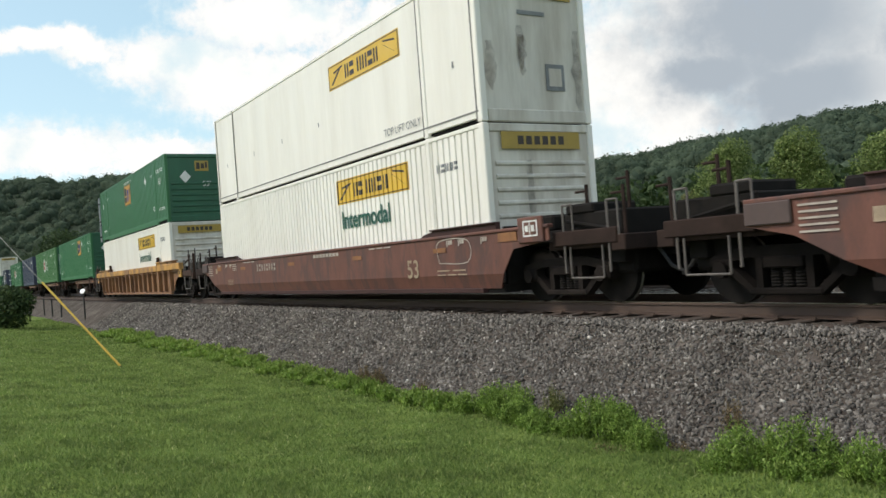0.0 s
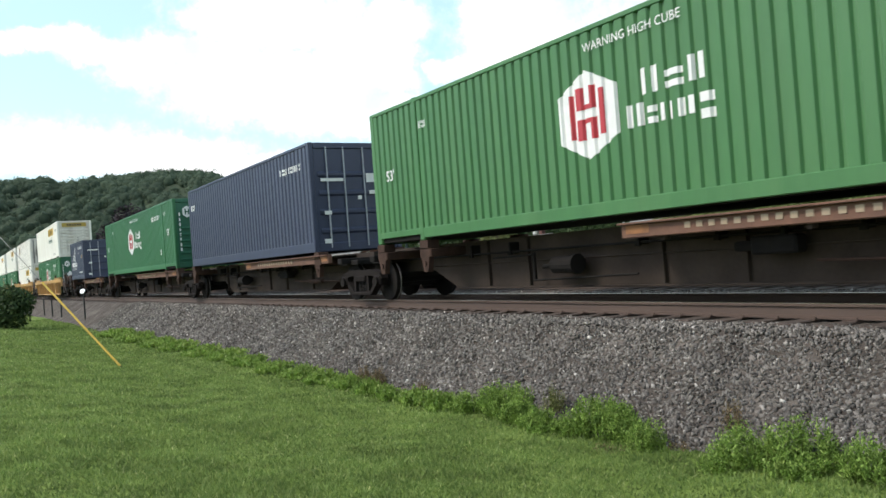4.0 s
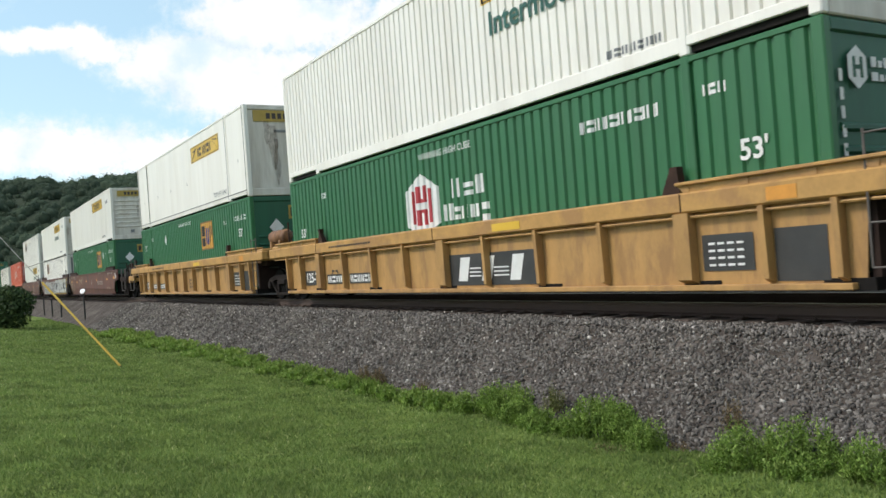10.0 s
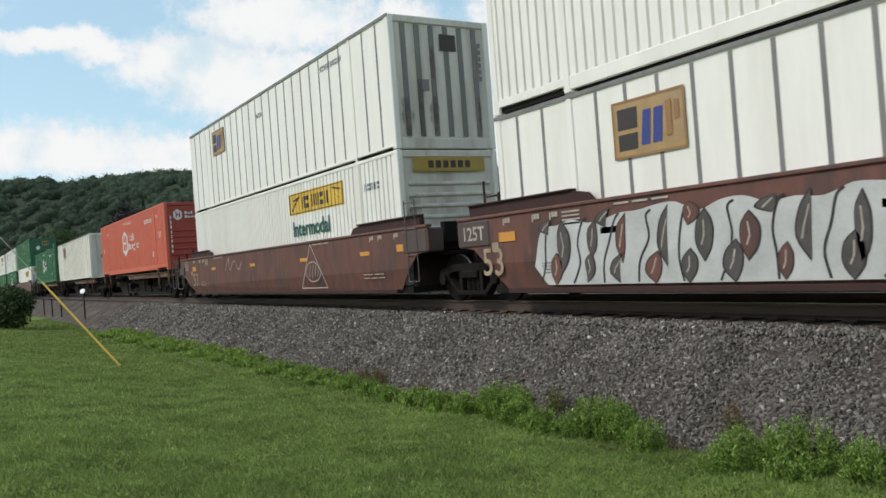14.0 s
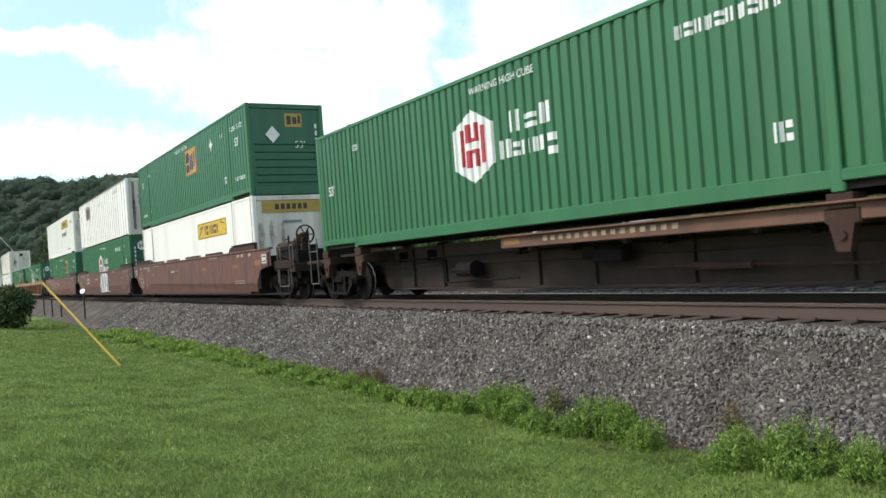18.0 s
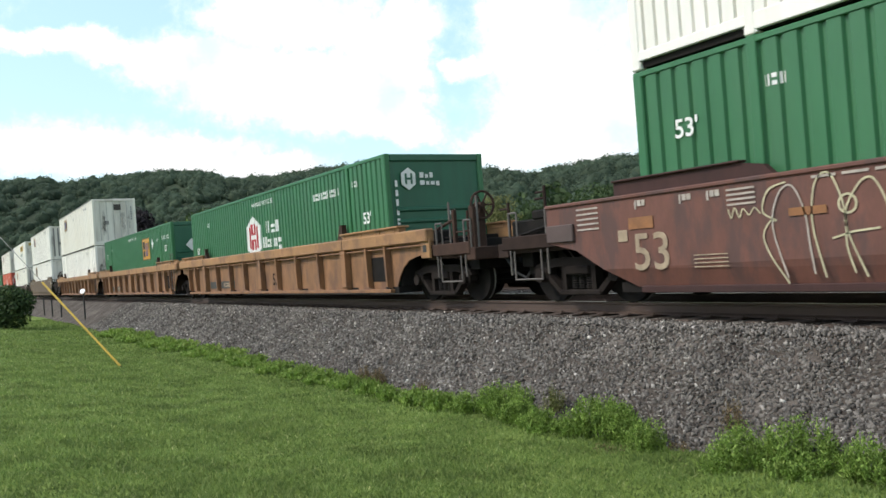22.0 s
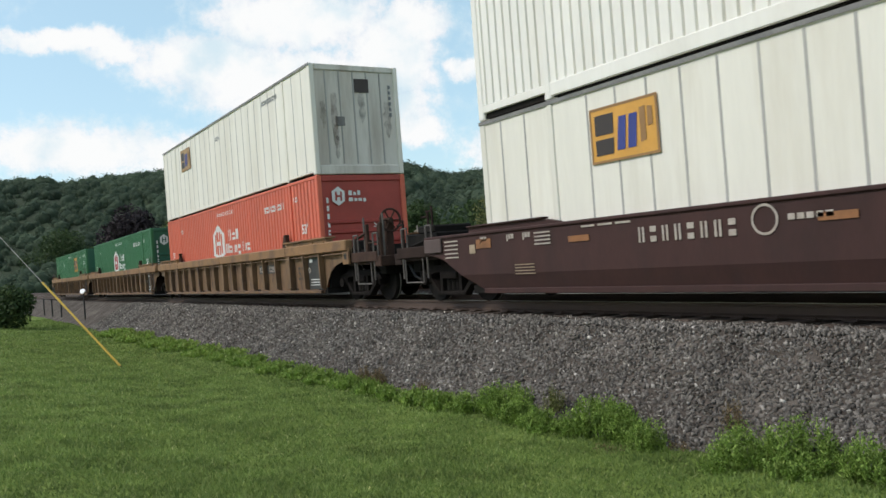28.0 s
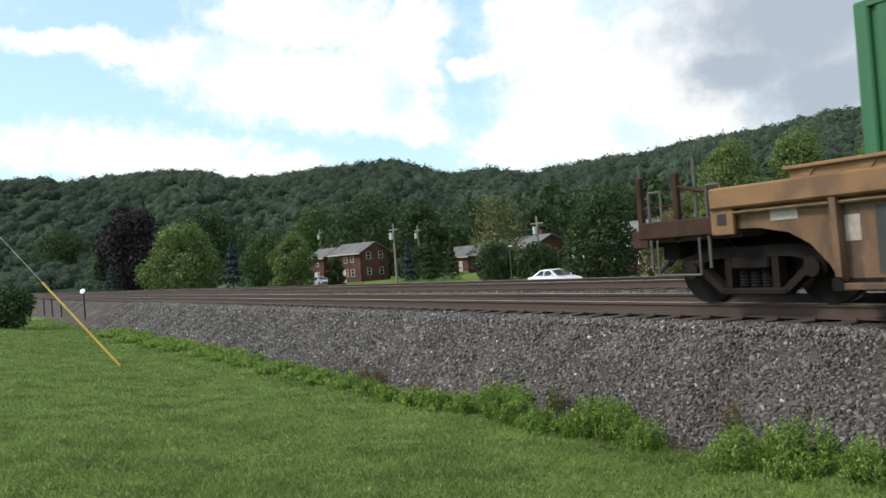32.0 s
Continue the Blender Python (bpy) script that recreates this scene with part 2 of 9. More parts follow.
# Greens lightened and blued: the far haze is put into the leaf colour.
WOODS = island_mat("hillside woods", (0.062, 0.092, 0.062), (0.090, 0.124, 0.078), (0.104, 0.138, 0.086), 0.95, 0.9, trans=0.4, patch=(0.022, 0.78, 1.24))
BARK = mat("grey bark", (0.11, 0.09, 0.07), 0.9, 0, 0.3, 6, bump=0.5, bump_scale=25)


def stain_mat(name, colour):
    """Thin uneven dirt that lets the paint under it show through."""
    m = mat(name, colour, 0.8, 0, 0.3, 5)
    n, l = m.node_tree.nodes, m.node_tree.links
    tc = n.new("ShaderNodeTexCoord")
    nz = n.new("ShaderNodeTexNoise")
    nz.inputs["Scale"].default_value = 5.0
    nz.inputs["Detail"].default_value = 6
    l.new(tc.outputs["Object"], nz.inputs["Vector"])
    mr = n.new("ShaderNodeMapRange")
    mr.inputs[1].default_value = 0.30
    mr.inputs[2].default_value = 0.72
    mr.inputs[3].default_value = 0.03
    mr.inputs[4].default_value = 0.50
    l.new(nz.outputs[0], mr.inputs[0])
    clear = n.new("ShaderNodeBsdfTransparent")
    mx = n.new("ShaderNodeMixShader")
    l.new(mr.outputs[0], mx.inputs[0])
    l.new(clear.outputs[0], mx.inputs[1])
    l.new(n["Principled BSDF"].outputs[0], mx.inputs[2])
    l.new(mx.outputs[0], n["Material Output"].inputs[0])
    return m


STAIN = stain_mat("brown-black dirt stain", (0.060, 0.042, 0.030))
RUST_RUN = stain_mat("rust run", (0.16, 0.075, 0.035))


def ground_mat(name, a, b_, c, scale, bump, bump_scale, rough=0.95):
    m = bpy.data.materials.new(name)
    m.use_nodes = True
    n, l = m.node_tree.nodes, m.node_tree.links
    b = n["Principled BSDF"]
    b.inputs["Roughness"].default_value = rough
    b.inputs["Specular IOR Level"].default_value = 0.2
    tc = n.new("ShaderNodeTexCoord")
    big = n.new("ShaderNodeTexNoise")
    big.inputs["Scale"].default_value = scale
    big.inputs["Detail"].default_value = 8
    big.inputs["Roughness"].default_value = 0.65
    fine = n.new("ShaderNodeTexNoise")
    fine.inputs["Scale"].default_value = scale * 22
    fine.inputs["Detail"].default_value = 5
    for k in (big, fine):
        l.new(tc.outputs["Object"], k.inputs["Vector"])
    add = n.new("ShaderNodeMath")
    add.operation = "MULTIPLY_ADD"
    add.inputs[1].default_value = 0.5
    l.new(fine.outputs[0], add.inputs[0])
    l.new(big.outputs[0], add.inputs[2])
    r = n.new("ShaderNodeValToRGB")
    r.color_ramp.elements[0].position = 0.52
    r.color_ramp.elements[0].color = (*a, 1)
    r.color_ramp.elements[1].position = 0.98
    r.color_ramp.elements[1].color = (*c, 1)
    e = r.color_ramp.elements.new(0.75)
    e.color = (*b_, 1)
    l.new(add.outputs[0], r.inputs[0])
    l.new(r.outputs[0], b.inputs["Base Color"])
    nb = n.new("ShaderNodeTexNoise")
    nb.inputs["Scale"].default_value = bump_scale
    nb.inputs["Detail"].default_value = 3
    l.new(tc.outputs["Object"], nb.inputs["Vector"])
    bp = n.new("ShaderNodeBump")
    bp.inputs["Strength"].default_value = bump
    bp.inputs["Distance"].default_value = 0.05
    l.new(nb.outputs[0], bp.inputs["Height"])
    l.new(bp.outputs[0], b.inputs["Normal"])
    return m


LAWN = ground_mat("lawn turf", (0.082, 0.130, 0.024), (0.132, 0.190, 0.036), (0.190, 0.248, 0.058), 1.5, 0.9, 34)
BALLAST = ground_mat("crushed stone bed", (0.030, 0.024, 0.020), (0.084, 0.070, 0.059), (0.160, 0.138, 0.118), 1.2, 1.0, 22)
TARMAC = ground_mat("worn asphalt", (0.045, 0.045, 0.046), (0.06, 0.06, 0.06), (0.085, 0.083, 0.08), 0.6, 0.4, 40)
SLOPE = ground_mat("woodland floor", (0.020, 0.030, 0.017), (0.030, 0.043, 0.023), (0.030, 0.046, 0.016), 0.02, 0.8, 0.6)
BRICK = ground_mat("red-brown brickwork", (0.075, 0.038, 0.030), (0.105, 0.052, 0.042), (0.14, 0.075, 0.060), 0.9, 0.5, 12)
ROOF = ground_mat("grey shingles", (0.11, 0.105, 0.10), (0.16, 0.155, 0.15), (0.22, 0.21, 0.20), 0.8, 0.4, 9)
SIDING = mat("pale house trim", (0.55, 0.53, 0.48), 0.6, 0, 0.08, 1)
GLASS = mat("dark window glass", (0.03, 0.035, 0.04), 0.08, 0, 0.1, 1)
POLE_WOOD = mat("weathered pole wood", (0.25, 0.22, 0.19), 0.85, 0, 0.2, 2, 0.3, (0.12, 0.1, 0.09), TALL)
CAR_WHITE = mat("white car lacquer", (0.80, 0.80, 0.80), 0.2, 0, 0.03, 2)
GUARD = mat("yellow plastic guy guard", (0.62, 0.40, 0.05), 0.45, 0, 0.15, 2, 0.35, (0.35, 0.25, 0.09))
WIRE = mat("steel strand", (0.30, 0.29, 0.27), 0.5, 0.6, 0.1, 8)
MARKER = mat("white enamel marker", (0.85, 0.86, 0.88), 0.3, 0, 0.03, 4)


# ------------------------------------------------------------------ mesh building
class Shape:
    """Vertices and faces gathered into one mesh."""

    def __init__(self):
        self.v, self.f = [], []

    def add(self, v, f):
        k = len(self.v)
        self.v += [tuple(p) for p in v]
        self.f += [tuple(i + k for i in q) for q in f]
        return self

    def box(self, x0, x1, y0, y1, z0, z1, c=0.0):
        if c <= 0:
            return self.add([(x, y, z) for x in (x0, x1) for y in (y0, y1) for z in (z0, z1)],
                            [(0, 1, 3, 2), (4, 6, 7, 5), (0, 4, 5, 1), (2, 3, 7, 6), (0, 2, 6, 4), (1, 5, 7, 3)])
        c = min(c, (x1 - x0) * 0.45, (y1 - y0) * 0.45, (z1 - z0) * 0.45)
        pts, faces, at = [], [], {}
        for i, x in enumerate((x0, x1)):
            for j, y in enumerate((y0, y1)):
                for k, z in enumerate((z0, z1)):
                    dx, dy, dz = (c if i == 0 else -c), (c if j == 0 else -c), (c if k == 0 else -c)
                    for a, q in enumerate(((x, y + dy, z + dz), (x + dx, y, z + dz), (x + dx, y + dy, z))):
                        at[i, j, k, a] = len(pts)
                        pts.append(q)
        sq = ((0, 0), (1, 0), (1, 1), (0, 1))
        for s in (0, 1):
            faces.append([at[s, j, k, 0] for j, k in (sq if s else sq[::-1])])
            faces.append([at[i, s, k, 1] for i, k in (sq[::-1] if s else sq)])
            faces.append([at[i, j, s, 2] for i, j in (sq if s else sq[::-1])])
        for j in (0, 1):
            for k in (0, 1):
                faces.append((at[0, j, k, 1], at[1, j, k, 1], at[1, j, k, 2], at[0, j, k, 2]))
                faces.append((at[j, 0, k, 0], at[j, 1, k, 0], at[j, 1, k, 2], at[j, 0, k, 2]))
                faces.append((at[j, k, 0, 0], at[j, k, 1, 0], at[j, k, 1, 1], at[j, k, 0, 1]))
        for i in (0, 1):
            for j in (0, 1):
                for k in (0, 1):
                    faces.append((at[i, j, k, 0], at[i, j, k, 1], at[i, j, k, 2]))
        return self.add(pts, faces)

    def rod(self, p, q, r, n=8, r2=None):
        p, q = Vector(p), Vector(q)
        d = (q - p).normalized()
        a = d.cross(Vector((0, 0, 1)) if abs(d.z) < 0.9 else Vector((1, 0, 0))).normalized()
        b = d.cross(a)
        r2 = r if r2 is None else r2
        ring = [(math.cos(2 * math.pi * i / n), math.sin(2 * math.pi * i / n)) for i in range(n)]
        v = [p + (a * c + b * s) * r for c, s in ring] + [q + (a * c + b * s) * r2 for c, s in ring]
        f = [(i, (i + 1) % n, n + (i + 1) % n, n + i) for i in range(n)] + [tuple(range(n))[::-1], tuple(range(n, 2 * n))]
        return self.add(v, f)

    def prism(self, poly, y0, y1):
        """A polygon in x and z drawn out from y0 to y1."""
        n = len(poly)
        v = [(x, y0, z) for x, z in poly] + [(x, y1, z) for x, z in poly]
        f = [tuple(range(n)), tuple(range(n, 2 * n))[::-1]] + [(i, n + i, n + (i + 1) % n, (i + 1) % n) for i in range(n)]
        return self.add(v, f)

    def lathe(self, profile, n=24, axis="y"):
        """A profile of (radius, offset) turned about an axis."""
        v, f = [], []
        for r, o in profile:
            for i in range(n):
                c, s = math.cos(2 * math.pi * i / n) * r, math.sin(2 * math.pi * i / n) * r
                v.append((c, o, s) if axis == "y" else (c, s, o))
        for k in range(len(profile) - 1):
            f += [(k * n + i, k * n + (i + 1) % n, (k + 1) * n + (i + 1) % n, (k + 1) * n + i) for i in range(n)]
        f += [tuple(range(n))[::-1], tuple(range((len(profile) - 1) * n, len(profile) * n))]
        return self.add(v, f)

    def mesh(self, name, material, smooth=False):
        me = bpy.data.meshes.new(name)
        me.from_pydata(self.v, [], self.f)
        me.materials.append(material)
        fix = bmesh.new()
        fix.from_mesh(me)
        bmesh.ops.recalc_face_normals(fix, faces=fix.faces)
        fix.to_mesh(me)
        fix.free()
        if smooth:
            me.polygons.foreach_set("use_smooth", [True] * len(me.polygons))
        return me


STORE = {}


def stored(key, make):
    if key not in STORE:
        STORE[key] = make()
    return STORE[key]


def part(name, mesh, parent, label="", at=None):
    ob = new(name, mesh)
    ob.parent = parent
    if at is not None:
        ob.matrix_basis = at
    if label:
        ob["label"] = label
    return ob


def thing(name, label, category, group="", kind="", mesh=None):
    return tagged(new(name, mesh), label, category, group, kind)


def raw_mesh(name, verts, faces, material, smooth=False):
    """A mesh from numpy arrays, all faces with the same number of corners."""
    verts, faces = np.asarray(verts, dtype=np.float32), np.asarray(faces, dtype=np.int32)
    me = bpy.data.meshes.new(name)
    n, k = faces.shape
    me.vertices.add(len(verts))
    me.vertices.foreach_set("co", verts.ravel())
    me.loops.add(n * k)
    me.loops.foreach_set("vertex_index", faces.ravel())
    me.polygons.add(n)
    me.polygons.foreach_set("loop_start", np.arange(0, n * k, k, dtype=np.int32))
    me.update(calc_edges=True)
    me.materials.append(material)
    if smooth:
        me.polygons.foreach_set("use_smooth", np.ones(n, dtype=bool))
    return me


def words(text, height, material, bold=0.0):
    """Flat lettering with its lower left corner at the origin, standing in x and z and read from -y."""
    def make():
        cu = bpy.data.curves.new("lettering", "FONT")
        cu.body, cu.size, cu.offset = text, height / 0.70, bold
        cu.resolution_u = 3
        ob = bpy.data.objects.new("lettering", cu)
        scene.collection.objects.link(ob)
        me = bpy.data.meshes.new_from_object(ob.evaluated_get(bpy.context.evaluated_depsgraph_get()))
        bpy.data.objects.remove(ob)
        me.transform(Matrix.Rotation(radians(90), 4, "X"))
        me.materials.clear()
        me.materials.append(material)
        return me
    return stored(("words", text, height, material.name, bold), make)


# ------------------------------------------------------------------ ground
def smooth(a, b, x):
    t = np.clip((x - a) / (b - a), 0, 1)
    return t * t * (3 - 2 * t)


def lawn_height(x, y):
    """The lie of the land: a lawn that falls gently to the track, and lower ground beyond it."""
    x, y = np.asarray(x, dtype=float), np.asarray(y, dtype=float)
    z = -0.80 - 0.45 * smooth(0.0, 5.6, y) + 0.22 * smooth(-7.0, -3.5, x) * smooth(4.0, 6.5, y)
    z = z + 0.03 * np.sin(x * 0.43 + 1.0) * np.cos(y * 0.61) + 0.02 * np.sin(x * 1.1 + y * 0.7)
    return np.where(y > 12, -1.25 - 0.85 * smooth(17, 23, y), z)


def sheet(name, xs, ys, height, material):
    xs, ys = np.asarray(xs, dtype=float), np.asarray(ys, dtype=float)
    gx, gy = np.meshgrid(xs, ys, indexing="ij")
    v = np.stack([gx, gy, height(gx, gy)], axis=-1).reshape(-1, 3)
    i, j = np.meshgrid(np.arange(len(xs) - 1), np.arange(len(ys) - 1), indexing="ij")
    a = (i * len(ys) + j).ravel()
    f = np.stack([a, a + len(ys), a + len(ys) + 1, a + 1], axis=-1)
    return raw_mesh(name, v, f, material, True)


near_x = np.concatenate([[-4000, -2000, -1000, -600, -400, -250], np.arange(-160, -40, 5), np.arange(-40, 12, 0.5), np.arange(12, 60, 6),
                         [80, 150, 300, 600, 1200, 2500, 4000]])
near_y = np.concatenate([[-4000, -1500, -500, -150, -60, -30, -15], np.arange(-10, 8.2, 0.5), np.arange(9, 26, 1.0),
                         [30, 40, 60, 100, 200, 500, 1500, 4000]])
thing("ground", "mown green lawn sloping to a railway embankment", "ground", kind="structure",
      mesh=sheet("ground", near_x, near_y, lawn_height, LAWN))


def bed_height(x, y):
    """Cross-section of the stone bed that carries both tracks."""
    z = np.interp(y, [5.6, 6.15, 7.95, 8.6, 16.4, 17.0, 19.6], [-1.62, -1.24, -0.235, -0.215, -0.215, -0.26, -2.25])
    lift = 0.20 * smooth(-7.0, -3.5, x) * smooth(7.2, 6.2, y)
    rough = 0.035 * np.sin(x * 2.3 + y * 1.7) * np.sin(x * 0.9 - y * 3.1) + 0.02 * np.sin(x * 5.1 + 2 * y)
    return z + lift + rough * smooth(8.5, 7.4, y)


bed_x = np.concatenate([[-900, -500, -300, -200], np.arange(-150, -45, 3.0), np.arange(-45, 8, 0.25), np.arange(8, 60, 4), [80, 140, 300, 500, 900]])
bed_y = np.concatenate([np.arange(5.6, 8.7, 0.15), np.arange(8.8, 16.4, 0.5), [16.4, 17.0, 17.8, 18.7, 19.6]])
bed = thing("ballast_bed", "grey crushed-stone embankment under the two tracks", "ballast", kind="structure",
            mesh=sheet("ballast_bed", bed_x, bed_y, bed_height, BALLAST))

thing("road", "grey asphalt road beyond the railway", "road", kind="structure",
      mesh=sheet("road", np.concatenate([[-900, -500], np.arange(-300, 100, 20), [300, 900]]), np.array([33.0, 38.0, 44.0, 53.0]),
                 lambda x, y: np.full_like(x, -2.04), TARMAC))

# ------------------------------------------------------------------ tracks
RAIL_LINE = [(-0.075, -0.180), (0.075, -0.180), (0.075, -0.165), (0.014, -0.140), (0.010, -0.045), (0.036, -0.035), (0.036, -0.006),
             (0.028, 0.0), (-0.028, 0.0), (-0.036, -0.006), (-0.036, -0.035), (-0.010, -0.045), (-0.014, -0.140), (-0.075, -0.165)]


def rail(y):
    s = Shape()
    xs = [-900, -300, -120] + list(range(-60, 41, 10)) + [120, 300, 900]
    n = len(RAIL_LINE)
    v = [(x, py, pz) for x in xs for py, pz in RAIL_LINE]
    f = [(k * n + i, k * n + (i + 1) % n, (k + 1) * n + (i + 1) % n, (k + 1) * n + i) for k in range(len(xs) - 1) for i in range(n)]
    s.add(v, f)
    ob = thing("rail", "rust-brown steel rail with a worn bright head", "rail", "rails of the two tracks", "structure",
               stored("rail", lambda: s.mesh("rail", RAIL_RUST)))
    ob.matrix_basis = pose(0, y, 0)
    top = stored("rail top", lambda: Shape().box(-900, 900, -0.026, 0.026, 0.0, 0.003).mesh("running_surface", RAIL_TOP))
    part("running_surface", top, ob, "bright worn rail head")


for rail_y in (YC - 0.755, YC + 0.755, YC2 - 0.755, YC2 + 0.755):
    rail(rail_y)


def cloud_sheet():
    """A bank of broken cloud far behind the hill, part clear so that the sky shows through it; it runs on, unseen, to
    add white light.
    """
    # Extended past the view to bearing 160 to brighten the containers' front walls.
    az = np.arange(-128, 161, 4.0)
    el = np.arange(-1, 68, 3.0)
    ga, ge = np.meshgrid(np.radians(az), np.radians(el), indexing="ij")
    d = 3600.0
    v = np.stack([d * np.cos(ge) * np.sin(ga), d * np.cos(ge) * np.cos(ga), d * np.sin(ge)], axis=-1).reshape(-1, 3)
    i, j = np.meshgrid(np.arange(len(az) - 1), np.arange(len(el) - 1), indexing="ij")
    a = (i * len(el) + j).ravel()
    f = np.stack([a, a + 1, a + len(el) + 1, a + len(el)], axis=-1)
    m = bpy.data.materials.new("bright broken cloud")
    m.use_nodes = True
    n, l = m.node_tree.nodes, m.node_tree.links
    n.clear()
    me = raw_mesh("cloud_bank", v, f, m, True)
    uv = me.uv_layers.new(name="sky")
    flat = np.stack([np.degrees(ga), np.degrees(ge)], axis=-1).reshape(-1, 2)
    uv.data.foreach_set("uv", flat[f.ravel()].ravel().astype(np.float32))
    tc = n.new("ShaderNodeUVMap")
    tc.uv_map = "sky"

    def noise_at(scale, detail, rough=0.6):
        z = n.new("ShaderNodeTexNoise")
        z.inputs["Scale"].default_value = scale
        z.inputs["Detail"].default_value = detail
        z.inputs["Roughness"].default_value = rough
        l.new(tc.outputs[0], z.inputs["Vector"])
        return z

    def maths(op, a, b, c=None):
        k = n.new("ShaderNodeMath")
        k.operation = op
        for i, q in enumerate((a, b, c)):
            if q is None:
                continue
            if isinstance(q, (int, float)):
                k.inputs[i].default_value = q
            else:
                l.new(q, k.inputs[i])
        return k.outputs[0]

    warp = noise_at(0.35, 7, 0.62)
    push = n.new("ShaderNodeVectorMath")
    push.operation = "MULTIPLY_ADD"
    push.inputs[1].default_value = (3.4, 2.6, 0)
    l.new(warp.outputs["Color"], push.inputs[0])
    sub = n.new("ShaderNodeVectorMath")
    sub.operation = "SUBTRACT"
    sub.inputs[1].default_value = (1.7, 1.3, 0)
    l.new(tc.outputs[0], sub.inputs[0])
    l.new(sub.outputs[0], push.inputs[2])

    def lump(az, el, ra, re):
        q = n.new("ShaderNodeVectorMath")
        q.operation = "SUBTRACT"
        q.inputs[1].default_value = (az, el, 0)
        l.new(push.outputs[0], q.inputs[0])
        w = n.new("ShaderNodeVectorMath")
        w.operation = "MULTIPLY"
        w.inputs[1].default_value = (1 / ra, 1 / re, 0)
        l.new(q.outputs[0], w.inputs[0])
        e = n.new("ShaderNodeVectorMath")
        e.operation = "LENGTH"
        l.new(w.outputs[0], e.inputs[0])
        return maths("SUBTRACT", 1.3, e.outputs["Value"])

    lumps = [(-84.0, 15.3, 5.0, 0.8), (-81.1, 14.8, 2.2, 0.9), (-74.8, 14.0, 5.5, 2.1), (-69.1, 16.7, 6.6, 2.2), (-69.8, 12.5, 7.7, 2.6),
             (-62.7, 13.7, 3.5, 3.5), (-65.0, 10.4, 5.9, 1.7), (-60.9, 16.1, 3.1, 1.6), (-61.2, 8.9, 2.4, 1.1), (-84.4, 8.7, 6.6, 1.7),
             (-76.4, 7.8, 5.4, 1.6), (-71.7, 6.9, 4.9, 1.1), (-52.0, 14.6, 4.8, 4.7), (-49.5, 9.4, 6.6, 5.1), (-41.7, 12.0, 8.6, 7.3),
             (-33.0, 10.6, 7.9, 8.2), (-54.3, 7.4, 4.3, 2.0), (-57.0, 12.7, 2.0, 0.7), (-37.6, 19.0, 14.8, 5.6), (-66.0, 24.0, 16.0, 5.0),
             (-10.0, 14.0, 18.0, 9.0), (-100.0, 22.0, 14.0, 6.0), (-60.0, 36.0, 30.0, 8.0), (20.0, 30.0, 20.0, 8.0), (-20.0, 42.0, 22.0, 6.0),
             # Unseen lumps, added only for the light they throw on the fronts.
             (55.0, 16.0, 26.0, 9.0), (100.0, 24.0, 24.0, 10.0), (80.0, 44.0, 26.0, 7.0), (140.0, 18.0, 22.0, 9.0)]
    total = None
    for q in lumps:
        k = lump(*q)
        total = k if total is None else maths("MAXIMUM", total, k)
    fine = noise_at(1.1, 6)
    total = maths("ADD", total, maths("MULTIPLY", maths("SUBTRACT", fine.outputs[0], 0.5), 0.9))
    cover = n.new("ShaderNodeMapRange")
    cover.interpolation_type = "SMOOTHSTEP"
    cover.inputs[1].default_value = -0.06
    cover.inputs[2].default_value = 0.80
    cover.inputs[3].default_value = 0.46
    l.new(total, cover.inputs[0])
    grey = None
    for q in ((-36.0, 13.5, 9.0, 6.0), (-34.2, 8.8, 6.4, 3.2), (-24.0, 12.0, 8.0, 5.0), (-39.5, 10.6, 5.0, 2.0)):
        k = lump(*q)
        grey = k if grey is None else maths("MAXIMUM", grey, k)
    grey = maths("MAXIMUM", grey, maths("SUBTRACT", lump(-41.0, 9.4, 6.5, 3.0), 0.62))
    gfac = n.new("ShaderNodeMapRange")
    gfac.interpolation_type = "SMOOTHSTEP"
    gfac.inputs[1].default_value = -0.1
    gfac.inputs[2].default_value = 1.0
    l.new(maths("ADD", grey, maths("MULTIPLY", maths("SUBTRACT", warp.outputs[0], 0.5), 0.7)), gfac.inputs[0])
    tint = n.new("ShaderNodeMix")
    tint.data_type = "RGBA"
    soft_shade = n.new("ShaderNodeMapRange")
    soft_shade.interpolation_type = "SMOOTHSTEP"
    soft_shade.inputs[1].default_value = 0.46
    soft_shade.inputs[2].default_value = 0.72
    l.new(noise_at(0.22, 6, 0.55).outputs[0], soft_shade.inputs[0])
    body = n.new("ShaderNodeMix")
    body.data_type = "RGBA"
    body.inputs[6].default_value = (0.99, 1.0, 1.0, 1)
    body.inputs[7].default_value = (0.70, 0.85, 0.93, 1)
    l.new(soft_shade.outputs[0], body.inputs[0])
    l.new(body.outputs[2], tint.inputs[6])
    tint.inputs[7].default_value = (0.41, 0.475, 0.55, 1)
    l.new(gfac.outputs[0], tint.inputs[0])
    thin = n.new("ShaderNodeMapRange")
    thin.inputs[1].default_value = 0.46
    thin.inputs[2].default_value = 0.85
    l.new(cover.outputs[0], thin.inputs[0])
    veil = n.new("ShaderNodeMix")
    veil.data_type = "RGBA"
    veil.inputs[6].default_value = (0.63, 0.94, 1.02, 1)
    l.new(thin.outputs[0], veil.inputs[0])
    l.new(tint.outputs[2], veil.inputs[7])
    em = n.new("ShaderNodeEmission")
    em.inputs[1].default_value = 1.0
    l.new(veil.outputs[2], em.inputs[0])
    clear = n.new("ShaderNodeBsdfTransparent")
    mx = n.new("ShaderNodeMixShader")
